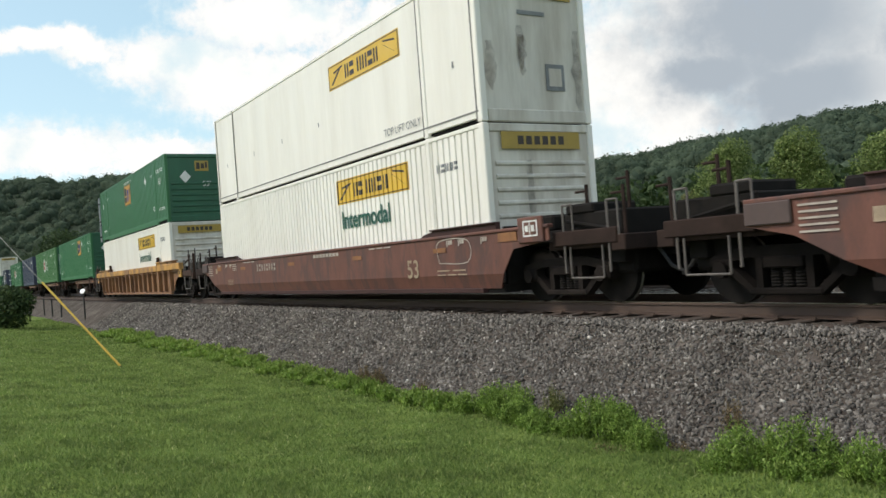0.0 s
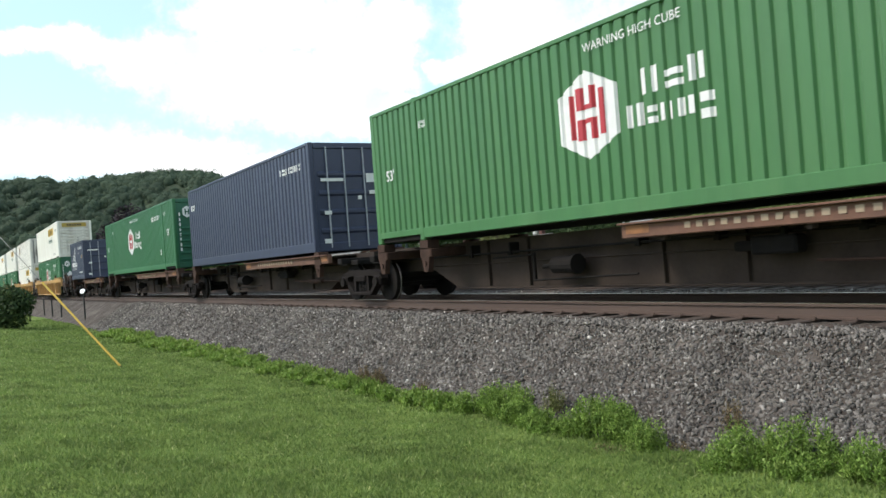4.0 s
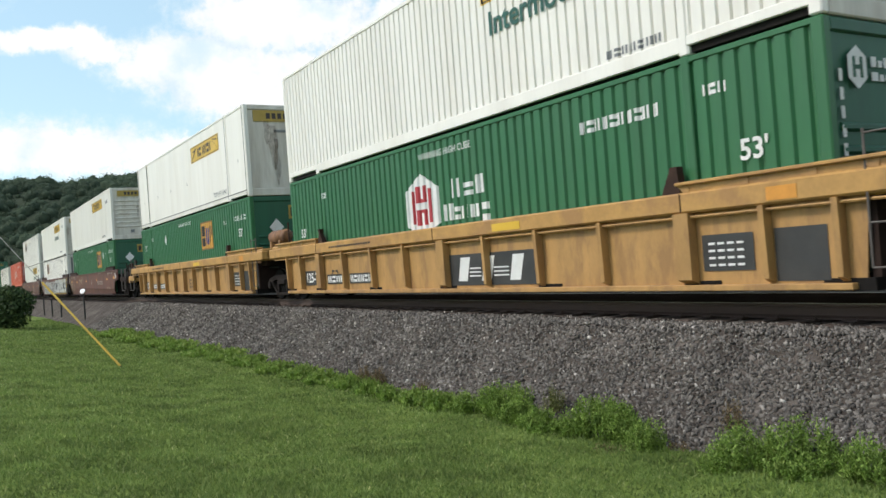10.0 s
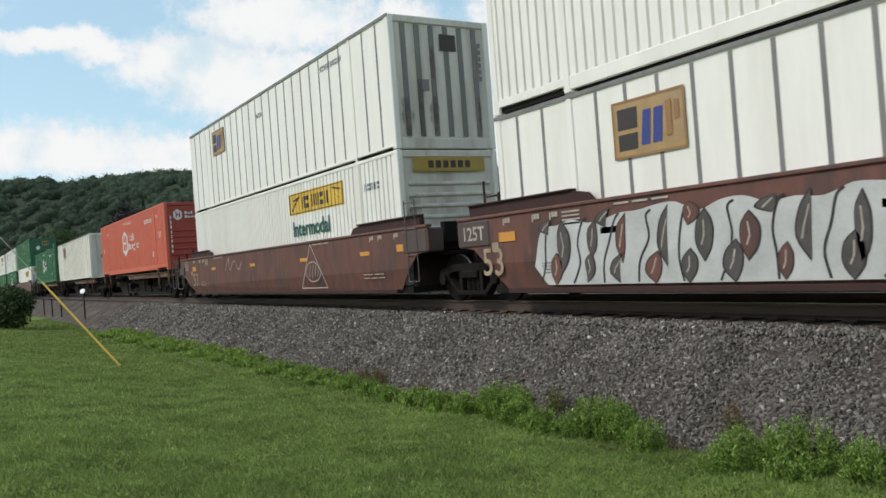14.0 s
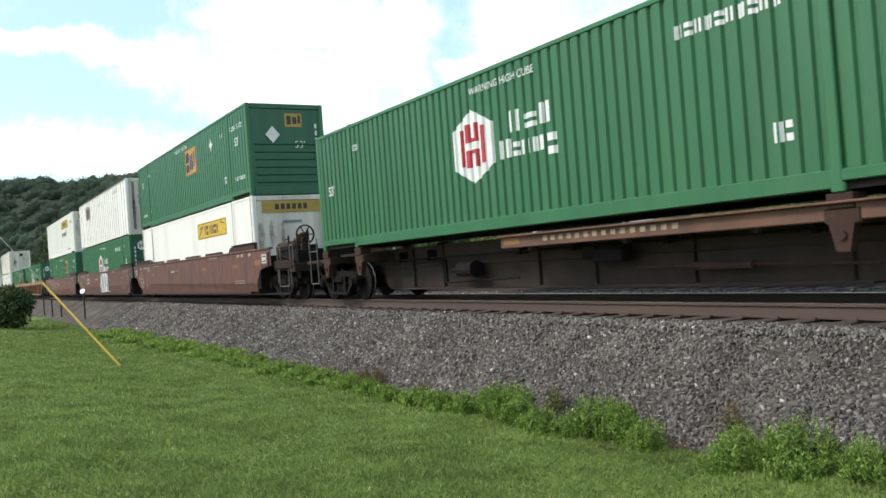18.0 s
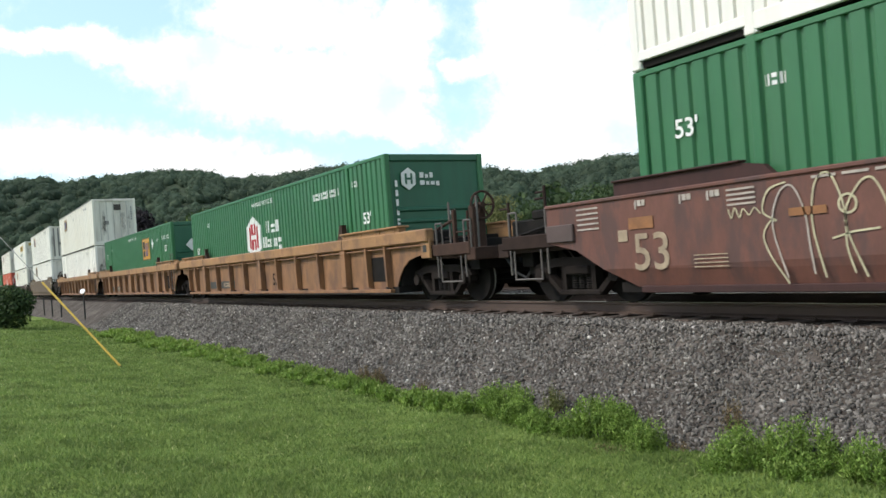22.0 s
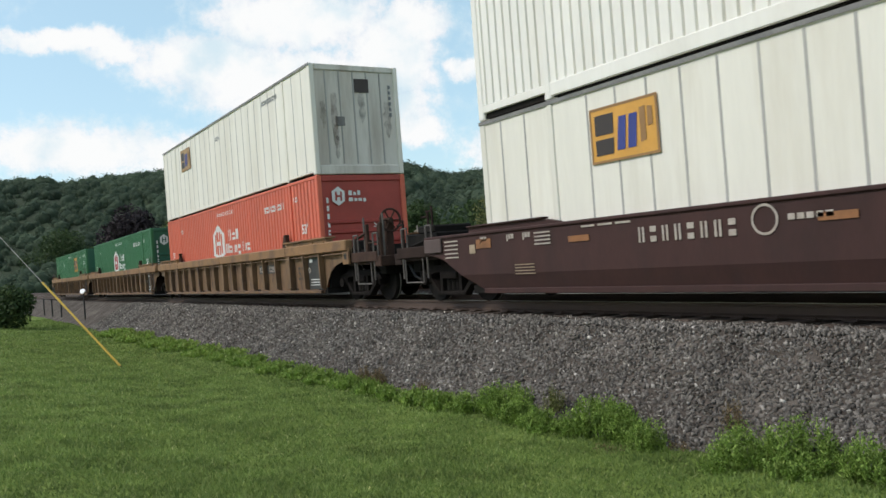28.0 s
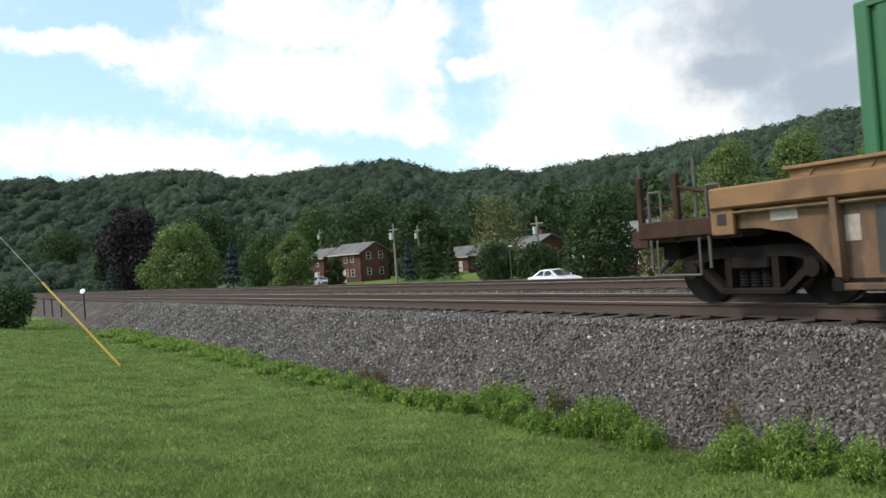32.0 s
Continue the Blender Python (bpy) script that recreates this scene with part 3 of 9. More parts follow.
    l.new(cover.outputs[0], mx.inputs[0])
    l.new(clear.outputs[0], mx.inputs[1])
    l.new(em.outputs[0], mx.inputs[2])
    out = n.new("ShaderNodeOutputMaterial")
    l.new(mx.outputs[0], out.inputs[0])
    return thing("backdrop_clouds", "bright broken white cloud in a pale blue sky, extended unseen to light the train", "cloud", kind="structure", mesh=me)


CLOUDS = cloud_sheet()

# ------------------------------------------------------------------ wooded hill
RIDGE_AZ = [-140, -110, -88.2, -84.0, -82.9, -81.3, -78.5, -77.1, -75.0, -72.4, -69.1, -66.8, -64.9, -61.7, -58.9, -57.5, -54.7, -52.2, -50.9,
            -46.7, -43.5, -41.0, -38.7, -35.0, -31.8, -29.7, -10, 30, 60]
RIDGE_EL = [3.0, 6.4, 6.6, 6.75, 6.3, 6.6, 6.95, 7.0, 6.9, 6.35, 6.35, 6.6, 6.85, 6.85, 6.05, 5.7, 5.8, 5.2, 5.6, 5.75, 6.1, 6.35, 6.55, 6.9, 7.2, 7.35,
            8.0, 6.0, 3.0]


def ridge_distance(az):
    return 520 + 60 * np.sin(np.radians(az) * 3.1) + 260 * smooth(-60, -95, az)


def hill_point(az, s):
    """The slope at a bearing (degrees from +y), s from 0 at its foot to 1 on the ridge."""
    d1 = ridge_distance(az)
    d0 = d1 * 0.42
    d = d0 + (d1 - d0) * s
    top = np.tan(np.radians(np.interp(az, RIDGE_AZ, RIDGE_EL))) * d1 - 3.9
    z = -2.2 + (top + 2.2) * (0.35 * s + 0.65 * smooth(0, 1, s)) + 4.0 * np.sin(az * 0.9) * s * (1 - s) * 2
    a = np.radians(az)
    return d * np.sin(a), d * np.cos(a), z


def hillside():
    az = np.arange(-138, 59, 1.0)
    s = np.concatenate([np.linspace(-0.02, 1, 22), [1.15, 1.5, 2.2]])
    ga, gs = np.meshgrid(az, s, indexing="ij")
    x, y, z = hill_point(ga, np.minimum(gs, 1.0))
    over = np.maximum(gs - 1.0, 0)
    x, y, z = x * (1 + over * 0.6), y * (1 + over * 0.6), np.where(gs < 0, -3.0, z - over * 60)
    i, j = np.meshgrid(np.arange(len(az) - 1), np.arange(len(s) - 1), indexing="ij")
    a = (i * len(s) + j).ravel()
    f = np.stack([a, a + len(s), a + len(s) + 1, a + 1], axis=-1)
    me = raw_mesh("hillside", np.stack([x, y, z], axis=-1).reshape(-1, 3), f, SLOPE, True)
    thing("hillside", "long wooded hill behind the valley", "hill", kind="structure", mesh=me)


hillside()


def ball(level):
    bm = bmesh.new()
    bmesh.ops.create_icosphere(bm, subdivisions=level, radius=1.0)
    v = np.array([q.co[:] for q in bm.verts])
    f = np.array([[q.index for q in p.verts] for p in bm.faces])
    bm.free()
    return v, f


def hill_trees(count, seed):
    """Crowns of the far woods: uneven leafy lumps, each with a shaggy coat of leaf sprays."""
    rng = np.random.default_rng(seed)
    bv, bf = ball(1)
    az = rng.uniform(-98, -22, count)
    s = rng.uniform(0.0, 1.0, count) ** 0.8
    s[: count // 6] = rng.uniform(0.94, 1.005, count // 6)
    x, y, z = hill_point(az, s)
    dist = np.hypot(x, y)
    size = rng.uniform(2.0, 5.4, count) ** 1.05 * (0.75 + 0.35 * dist / 600)
    size[: count // 6] *= 0.75
    cores, faces, sprays = [], [], []
    n = 112
    for i in range(count):
        c = np.array([x[i], y[i], z[i] + size[i] * 0.3])
        tall = rng.uniform(0.8, 1.2)
        lump = bv * (0.66 + 0.22 * rng.random((len(bv), 1))) * size[i] * np.array([1, 1, tall])
        cores.append(lump + c)
        faces.append(bf + i * len(bv))
        d = rng.normal(size=(n, 3))
        d[:, 2] = np.abs(d[:, 2]) - 0.35
        d /= np.linalg.norm(d, axis=1)[:, None]
        bumpy = 0.76 + 0.20 * np.sin(d[:, 0] * 5 + i) * np.sin(d[:, 1] * 5 + 2 * i) + 0.14 * rng.random(n)
        p = c + d * (size[i] * bumpy)[:, None] * np.array([1, 1, tall])
        u = np.cross(d, rng.normal(size=(n, 3)))
        u /= np.linalg.norm(u, axis=1)[:, None] + 1e-9
        w = np.cross(d + 0.45 * rng.normal(size=(n, 3)), u)
        w /= np.linalg.norm(w, axis=1)[:, None] + 1e-9
        k = (rng.uniform(0.45, 1.1, n) * (0.24 + 0.085 * size[i]))[:, None]
        sprays.append(np.stack([p - u * k, p - w * k * 0.8, p + u * k, p + w * k * 0.8], axis=1).reshape(-1, 3))
    core = raw_mesh("woods", np.concatenate(cores), np.concatenate(faces), WOODS, True)
    woods = thing("hillside_woods", "dense dark green woods covering the hill", "woods", kind="stuff", mesh=core)
    v = np.concatenate(sprays)
    tagged(part("foliage", raw_mesh("foliage", v, np.arange(len(v)).reshape(-1, 4), WOODS), woods), kind="stuff")


hill_trees(5600, 5)


# ------------------------------------------------------------------ containers
LONG, WIDE, HIGH = 16.154, 2.591, 2.90
DEEP = 0.042
CORR = {"pitch": 0.27, "flat": 0.62}      # the corrugation of the box in hand


def wave(x):
    """Depth of the corrugation at x: 0 on the outer flats, DEEP in the grooves."""
    u = (x / CORR["pitch"]) % 1.0
    f = CORR["flat"]
    ramp = (1.0 - f) * 0.3
    if u < f:
        return 0.0
    if u < f + ramp:
        return DEEP * (u - f) / ramp
    if u < 1.0 - ramp:
        return DEEP
    return DEEP * (1.0 - u) / ramp


def wave_stops(x0, x1):
    xs = {x0, x1}
    p, f = CORR["pitch"], CORR["flat"]
    ramp = (1.0 - f) * 0.3
    k = math.floor(x0 / p) - 1
    while k * p < x1 + p:
        for u in (0.0, f, f + ramp, 1.0 - ramp):
            x = (k + u) * p
            if x0 < x < x1:
                xs.add(x)
        k += 1
    return sorted(xs)


def ribbed_strip(s, x0, x1, low, top, y, side, lift=0.0, flat=False):
    """A sheet that follows the corrugation between x0 and x1; low and top give its edges at each x."""
    xs = [x0, x1] if flat else wave_stops(x0, x1)
    k = len(s.v)
    for x in xs:
        d = 0.0 if flat else wave(x)
        yy = side * (y - d + lift)
        s.v += [(x, yy, low(x)), (x, yy, top(x))]
    for i in range(len(xs) - 1):
        a = k + 2 * i
        s.f.append((a, a + 2, a + 3, a + 1) if side < 0 else (a, a + 1, a + 3, a + 2))


def mark(poly, y, material, flat=False, lift=0.005, key=None):
    """A painted convex shape that follows the wall it is painted on."""
    def make():
        s = Shape()
        xs = sorted({p[0] for p in poly})

        def edge(x, upper):
            zs = []
            for (ax, az), (bx, bz) in zip(poly, poly[1:] + poly[:1]):
                if min(ax, bx) - 1e-9 <= x <= max(ax, bx) + 1e-9:
                    zs += [az, bz] if abs(bx - ax) < 1e-9 else [az + (bz - az) * (x - ax) / (bx - ax)]
            return max(zs) if upper else min(zs)
        for a, b in zip(xs, xs[1:]):
            e = 1e-6
            ribbed_strip(s, a + e, b - e, lambda x: edge(x, False), lambda x: edge(x, True), y, -1, lift, flat)
        me = bpy.data.meshes.new("mark")
        me.from_pydata(s.v, [], s.f)
        me.materials.append(material)
        return me
    return stored(("mark", tuple(poly), y, material.name, flat, lift, CORR["pitch"]), make)


def rect(x0, x1, z0, z1):
    return [(x0, z0), (x1, z0), (x1, z1), (x0, z1)]


def low_rail(h, post_x, top):
    """Bottom side rail: deep between the lift posts, cut away beyond them."""
    s = Shape()
    if post_x is None:
        return s.box(-h + 0.09, h - 0.09, -0.035, 0.035, 0.0, top, 0.012)
    s.box(-post_x, post_x, -0.035, 0.035, 0.045, top, 0.012)
    for k in (-1, 1):
        a, b = sorted((k * (post_x + 0.02), k * (h - 0.09)))
        s.box(a, b, -0.033, 0.033, min(0.12 if top > 0.22 else 0.075, top - 0.06), top - 0.004, 0.012)
    return s


def shell(parent, length, height, skin, end_skin, style, posts=True):
    """Frame, walls, roof and doors of one container; the origin lies under its middle, the front wall faces +x."""
    h, w = length / 2, WIDE / 2
    y = w - 0.006
    tag = (length, height, skin.name, style, CORR["pitch"])
    rail_h = 0.26 if style == "wave" else 0.20 if style == "smooth" else 0.12
    post_x = 6.10 if posts else None
    joints = [-h + 0.09, h - 0.09] if not posts else [-h + 0.09, -post_x - 0.06, -post_x + 0.06, post_x - 0.06, post_x + 0.06, h - 0.09]
    z0, z1 = rail_h, height - 0.07

    def wall(side):
        s = Shape()
        for a, b in zip(joints[::2], joints[1::2]):
            ribbed_strip(s, a, b, lambda x: z0, lambda x: z1, y - 0.012, side, 0.0, style in ("panel", "smooth"))
        me = bpy.data.meshes.new("side_wall")
        me.from_pydata(s.v, [], s.f)
        me.materials.append(skin)
        return me
    part("side_wall", stored(("wall", -1, tag), lambda: wall(-1)), parent)
    part("side_wall", stored(("wall", 1, tag), lambda: wall(1)), parent)
    part("roof", stored(("roof", tag), lambda: Shape().box(-h + 0.05, h - 0.05, -w + 0.04, w - 0.04, height - 0.045, height - 0.01).mesh("roof", skin)), parent)
    part("underframe", stored(("under", tag), lambda: Shape().box(-h + 0.1, h - 0.1, -w + 0.06, w - 0.06, 0.03, 0.17).mesh("underframe", DARK_STEEL)), parent)
    for side in (-1, 1):
        part("top_rail", stored(("top", tag), lambda: Shape().box(-h + 0.09, h - 0.09, -0.035, 0.035, -0.08, 0.0, 0.012).mesh("top_rail", skin)), parent,
             at=pose(0, side * (w - 0.036), height - 0.002))
        part("bottom_rail", stored(("low", tag), lambda: low_rail(h, post_x, rail_h).mesh("bottom_rail", skin)), parent,
             at=pose(0, side * (w - 0.036), 0.002))
        for x in (-h + 0.085, h - 0.085):
            part("corner_post", stored(("post", tag), lambda: Shape().box(-0.085, 0.085, -0.07, 0.07, 0.0, height, 0.02).mesh("corner_post", skin)), parent,
                 at=pose(x, side * (w - 0.07), 0))
        if posts:
            for x in (-post_x, post_x):
                part("lift_post", stored(("lift", tag), lambda: Shape().box(-0.07, 0.07, -0.06, 0.06, 0.0, height, 0.015).mesh("lift_post", skin)), parent,
                     at=pose(x, side * (w - 0.055), 0))
                part("casting", stored(("cast", tag), lambda: Shape().box(-0.09, 0.09, -0.08, 0.08, 0.0, 0.12, 0.02).box(-0.09, 0.09, -0.08, 0.08, height - 0.10, height + 0.014, 0.02).mesh("casting", skin if style != "panel" else POST_GREY)),
                     parent, at=pose(x, side * (w - 0.078), 0))
    # door end, facing -x
    for side in (-1, 1):
        door = part("door", stored(("door", tag), lambda: Shape().box(-h + 0.0, -h + 0.05, 0.02, w - 0.15, 0.14, height - 0.12, 0.015).mesh("door", end_skin)),
                    parent, at=pose(0, 0, 0) if side > 0 else pose(0, -w + 0.13, 0))
        for y_rod in (0.35, 0.85):
            part("lock_rod", stored(("rod", height), lambda: Shape().rod((0, 0, 0.10), (0, 0, height - 0.10), 0.022).mesh("lock_rod", GALV)), door,
                 at=pose(-h - 0.03, y_rod, 0))
    part("end_sill", stored(("sill", tag), lambda: Shape().box(-0.06, 0.06, -w + 0.14, w - 0.14, 0.0, 0.16, 0.02).mesh("end_sill", skin)), parent, at=pose(-h + 0.075, 0, 0))
    part("end_header", stored(("head", tag), lambda: Shape().box(-0.06, 0.06, -w + 0.14, w - 0.14, -0.14, 0.0, 0.02).mesh("end_header", skin)), parent,
         at=pose(-h + 0.08, 0, height - 0.004))
    # front wall, facing +x
    front = part("front_wall", stored(("front", tag), lambda: Shape().box(h - 0.10, h - 0.045, -w + 0.13, w - 0.13, 0.06, height - 0.05).mesh("front_wall", end_skin)), parent)
    part("front_sill", stored(("fsill", tag), lambda: Shape().box(-0.05, 0.05, -w + 0.14, w - 0.14, 0.0, 0.24, 0.02).mesh("front_sill", end_skin)), parent, at=pose(h - 0.056, 0, 0.002))
    part("front_header", stored(("fhead", tag), lambda: Shape().box(-0.05, 0.05, -w + 0.14, w - 0.14, -0.16, 0.0, 0.02).mesh("front_header", end_skin)), parent,
         at=pose(h - 0.056, 0, height - 0.006))
    return front


def front_ribs(front, length, zs, material, thick=0.05, x_off=-0.05):
    for z in zs:
        part("wall_rib", stored(("frib", length, material.name, thick), lambda: Shape().prism([(-0.002, -thick), (0.045, -thick * 0.35), (0.045, thick * 0.35), (-0.002, thick)], -1.05, 1.05)
                                .mesh("wall_rib", material)), front, at=pose(length / 2 + x_off, 0, z))


def front_strips(front, length, height, ys, material, width=0.11):
    for y in ys:
        part("wall_strip", stored(("fstrip", length, height, material.name, width), lambda: Shape().box(0, 0.022, -width / 2, width / 2, 0.28, height - 0.18, 0.006).mesh("wall_strip", material)),
             front, at=pose(length / 2 - 0.046, y, 0))


def front_plate(front, length, y0, y1, z0, z1, material, name="plate", label="", lift=0.012):
    me = stored(("plate", y0, y1, z0, z1, material.name), lambda: Shape().box(0, 0.008, y0, y1, z0, z1).mesh(name, material))
    if front.name in PLATES:
        return part(name, me, front, label, pose(0.004, 0, 0))
    ob = part(name, me, front, label, pose(length / 2 - 0.045 + lift, 0, 0))
    PLATES.add(ob.name)
    return ob


PLATES = set()


DIRT = random.Random(23)


def front_stains(front, length, count, y_span=1.05):
    """Uneven runs of dirt down the front wall."""
    for i in range(count):
        y = DIRT.choice((-0.95, -0.62, -0.3, 0.2, 0.55, 0.9)) * y_span + DIRT.uniform(-0.08, 0.08)
        top = DIRT.uniform(1.1, 2.4)
        foot = max(0.12, top - DIRT.uniform(0.6, 1.6))
        width = DIRT.uniform(0.05, 0.16)
        n = 9
        v = []
        for k in range(n):
            t = k / (n - 1)
            w = width * (0.15 + math.sin(math.pi * min(1.0, 0.12 + 0.88 * t)) ** 0.6) * DIRT.uniform(0.45, 1.0)
            c = y + DIRT.uniform(-0.02, 0.02)
            v += [(0, c - w, top + (foot - top) * t), (0, c + w, top + (foot - top) * t)]
        f = [(2 * k, 2 * k + 2, 2 * k + 3, 2 * k + 1) for k in range(n - 1)]
        part("stain", Shape().add(v, f).mesh("stain", STAIN if DIRT.random() < 0.6 else RUST_RUN), front, at=pose(length / 2 - 0.0445 + 0.030 + 0.001 * i, 0, 0))


def front_words(front, length, text, size, material, y, z):
    """Lettering on the front wall, read from +x, starting at y."""
    part("lettering", words(text, size, material), front, at=pose(length / 2 - 0.02, y, z, 0, 0, 90))


def side_words(parent, text, size, material, x, z, bold=0.0, y=WIDE / 2 + 0.004):
    part("lettering", words(text, size, material, bold), parent, at=pose(x, -y, z))


def many_marks(polys, y, material, flat=False, lift=0.008):
    """Several painted shapes on one wall, as one mesh."""
    def make():
        verts, faces = [], []
        for poly in polys:
            me = mark(poly, y, material, flat, lift)
            k = len(verts)
            verts += [tuple(v.co) for v in me.vertices]
            faces += [tuple(k + i for i in p.vertices) for p in me.polygons]
        me = bpy.data.meshes.new("marks")
        me.from_pydata(verts, [], faces)
        me.materials.append(material)
        return me
    return stored(("marks", tuple(tuple(p) for p in polys), y, material.name, flat, lift, CORR["pitch"]), make)


def bar_pair(i, a, b, z0, z1):
    """Two plain bars that fill one place in a line of writing: side by side, or one above the other."""
    if i % 3 == 1:
        m = (z0 + z1) / 2
        return [rect(a, b, z0, m - (z1 - z0) * 0.13), rect(a, b, m + (z1 - z0) * 0.13, z1)]
    w = (b - a) * 0.34
    return [rect(a, a + w, z0, z1), rect(b - w, b, z0, z1)]


def bars(parent, x0, x1, z0, z1, count, material, flat=False, gap=0.30, y=WIDE / 2 - 0.018, name="stencil_line"):
    """A line of writing too small or too worn to read: a row of plain bars."""
    step = (x1 - x0) / count
    polys = []
    for i in range(count):
        polys += bar_pair(i, round(x0 + i * step, 4), round(x0 + (i + 1 - gap) * step, 4), z0, z1)
    tagged(part(name, many_marks(polys, y, material, flat), parent), kind="stuff")


def word_blocks(parent, places, material, flat, lift=0.008, name="word_bar"):
    """Plain bars, two for each big painted character."""
    for i, (a, b, c, d) in enumerate(places):
        w = (b - a) * 0.04
        for poly in bar_pair(i, a + w, b - w, c, d):
            part(name, mark([(round(x, 4), round(z, 4)) for x, z in poly], SIDE_Y, material, flat, lift), parent)


SIDE_Y = WIDE / 2 - 0.018


def diamond(x, z, r):
    return [(x - r * 0.72, z), (x, z - r), (x + r * 0.72, z), (x, z + r)]


def haulier_sign(parent, lead, z0, flat, big_word=True):
    """Yellow name board with dark blocks, and the green word under it."""
    x0, x1 = lead - 6.45, lead - 2.83
    board = part("name_board", mark(rect(x0, x1, z0, z0 + 0.59), SIDE_Y, YELLOW_SIGN, flat), parent, "yellow painted name board with dark blocks")
    word_blocks(board, [(x0 + a, x0 + b, z0 + 0.13, z0 + 0.45) for a, b in ((0.94, 1.16), (1.20, 1.44), (1.60, 1.84), (1.88, 2.12), (2.16, 2.40), (2.44, 2.66))], INK_DARK, flat, 0.010, "bar")
    scroll = [rect(x0 + a, x0 + b, z0 + c, z0 + d) for a, b, c, d in ((0.03, 3.59, 0.025, 0.045), (0.03, 3.59, 0.545, 0.565), (0.03, 0.055, 0.045, 0.545), (3.565, 3.59, 0.045, 0.545))]
    scroll += [[(x0 + 0.16, z0 + 0.12), (x0 + 0.24, z0 + 0.10), (x0 + 0.72, z0 + 0.42), (x0 + 0.66, z0 + 0.45)], [(x0 + 0.30, z0 + 0.40), (x0 + 0.34, z0 + 0.36), (x0 + 0.84, z0 + 0.44), (x0 + 0.80, z0 + 0.48)],
               [(x0 + 2.86, z0 + 0.44), (x0 + 2.92, z0 + 0.40), (x0 + 3.42, z0 + 0.14), (x0 + 3.36, z0 + 0.18)], [(x0 + 2.90, z0 + 0.50), (x0 + 2.94, z0 + 0.46), (x0 + 3.46, z0 + 0.38), (x0 + 3.42, z0 + 0.43)]]
    part("scroll", many_marks(scroll, SIDE_Y, INK_DARK, flat, 0.010), board)
    if big_word:
        side_words(parent, "Intermodal", 0.40, INK_GREEN, x0 + 0.20, z0 - 0.58, 0.012)


def white_corrugated(parent, word=True):
    h = LONG / 2
    CORR["pitch"], CORR["flat"] = 0.216, 0.74
    front = shell(parent, LONG, HIGH, WHITE, DULL, "wave")
    haulier_sign(parent, h, 2.00, False, word)
    front_ribs(front, LONG, [0.72 + 0.24 * i for i in range(7)], DULL, 0.055)
    board = front_plate(front, LONG, -0.92, 0.92, 2.42, 2.74, GOLD_SIGN, "name_board", "gold end name board with dark blocks", 0.05)
    for i, y in enumerate((-0.55, -0.36, -0.17, 0.02, 0.21, 0.40)):
        front_plate(board, LONG, y, y + 0.13, 2.50, 2.66, INK_DARK, "block", lift=0.022)
    front_plate(front, LONG, 0.55, 0.74, 0.32, 0.62, MARKER, "document_plate", lift=0.01)
    front_plate(front, LONG, -0.30, -0.10, 0.36, 0.54, INK_GREY, "stencil_bar", lift=0.01)
    front_stains(front, LONG, 2)
    bars(parent, h - 3.4, h - 2.3, 0.30, 0.42, 7, INK_GREY)
    bars(parent, h - 1.7, h - 0.9, 2.18, 2.34, 5, INK_GREY)


def white_smooth(parent, word=False):
    h = LONG / 2
    front = shell(parent, LONG, HIGH, WHITE, DULL, "smooth")
    for k in range(12):
        x = -6.1 + 1.016 * (k + 1)
        if k < 11:
            part("seam", stored("seam", lambda: Shape().box(-0.006, 0.006, -0.004, 0.0, 0.2, HIGH - 0.08).mesh("seam", POST_LIGHT)), parent, at=pose(x, -SIDE_Y + 0.0125, 0))
    for x in (-8.0, -6.1, 6.1, 8.0):
        part("edge_strip", stored("estrip", lambda: Shape().box(-0.018, 0.018, -0.012, 0.0, 0.05, HIGH - 0.02).mesh("edge_strip", POST_GREY)), parent, at=pose(x - 0.075 * (1 if x > 0 else -1), -WIDE / 2 + 0.003, 0))
    part("lower_trim", stored("ltrim", lambda: Shape().box(-h + 0.1, h - 0.1, -0.008, 0.0, 0.02, 0.05).mesh("lower_trim", POST_GREY)), parent, at=pose(0, -WIDE / 2 - 0.001, 0.17))
    haulier_sign(parent, h, 1.88, True, word)
    side_words(parent, "TOP LIFT ONLY", 0.16, INK_GREY, h - 3.75, 0.32)
    for x in (-6.9, -4.2, -1.8, 0.8, 7.2):
        part("tie_mark", mark(rect(x, x + 0.05, 1.15, 1.27), SIDE_Y, INK_GREY, True, 0.012), parent)
    board = front_plate(front, LONG, -0.98, 0.98, 2.36, 2.72, GOLD_SIGN, "name_board", "gold end name board with dark blocks", 0.02)
    for y in (-0.55, -0.36, -0.17, 0.02, 0.21, 0.40):
        front_plate(board, LONG, y, y + 0.13, 2.45, 2.63, INK_DARK, "block", lift=0.030)
    front_plate(front, LONG, -0.32, 0.32, 2.02, 2.10, INK_GREY, "stencil_bar")
    hatch = front_plate(front, LONG, 0.26, 0.70, 0.62, 1.12, INK_GREY, "hatch", "grey square hatch")
    front_plate(hatch, LONG, 0.33, 0.63, 0.70, 1.04, DULL, "hatch_cover", lift=0.022)
    front_stains(front, LONG, 4)


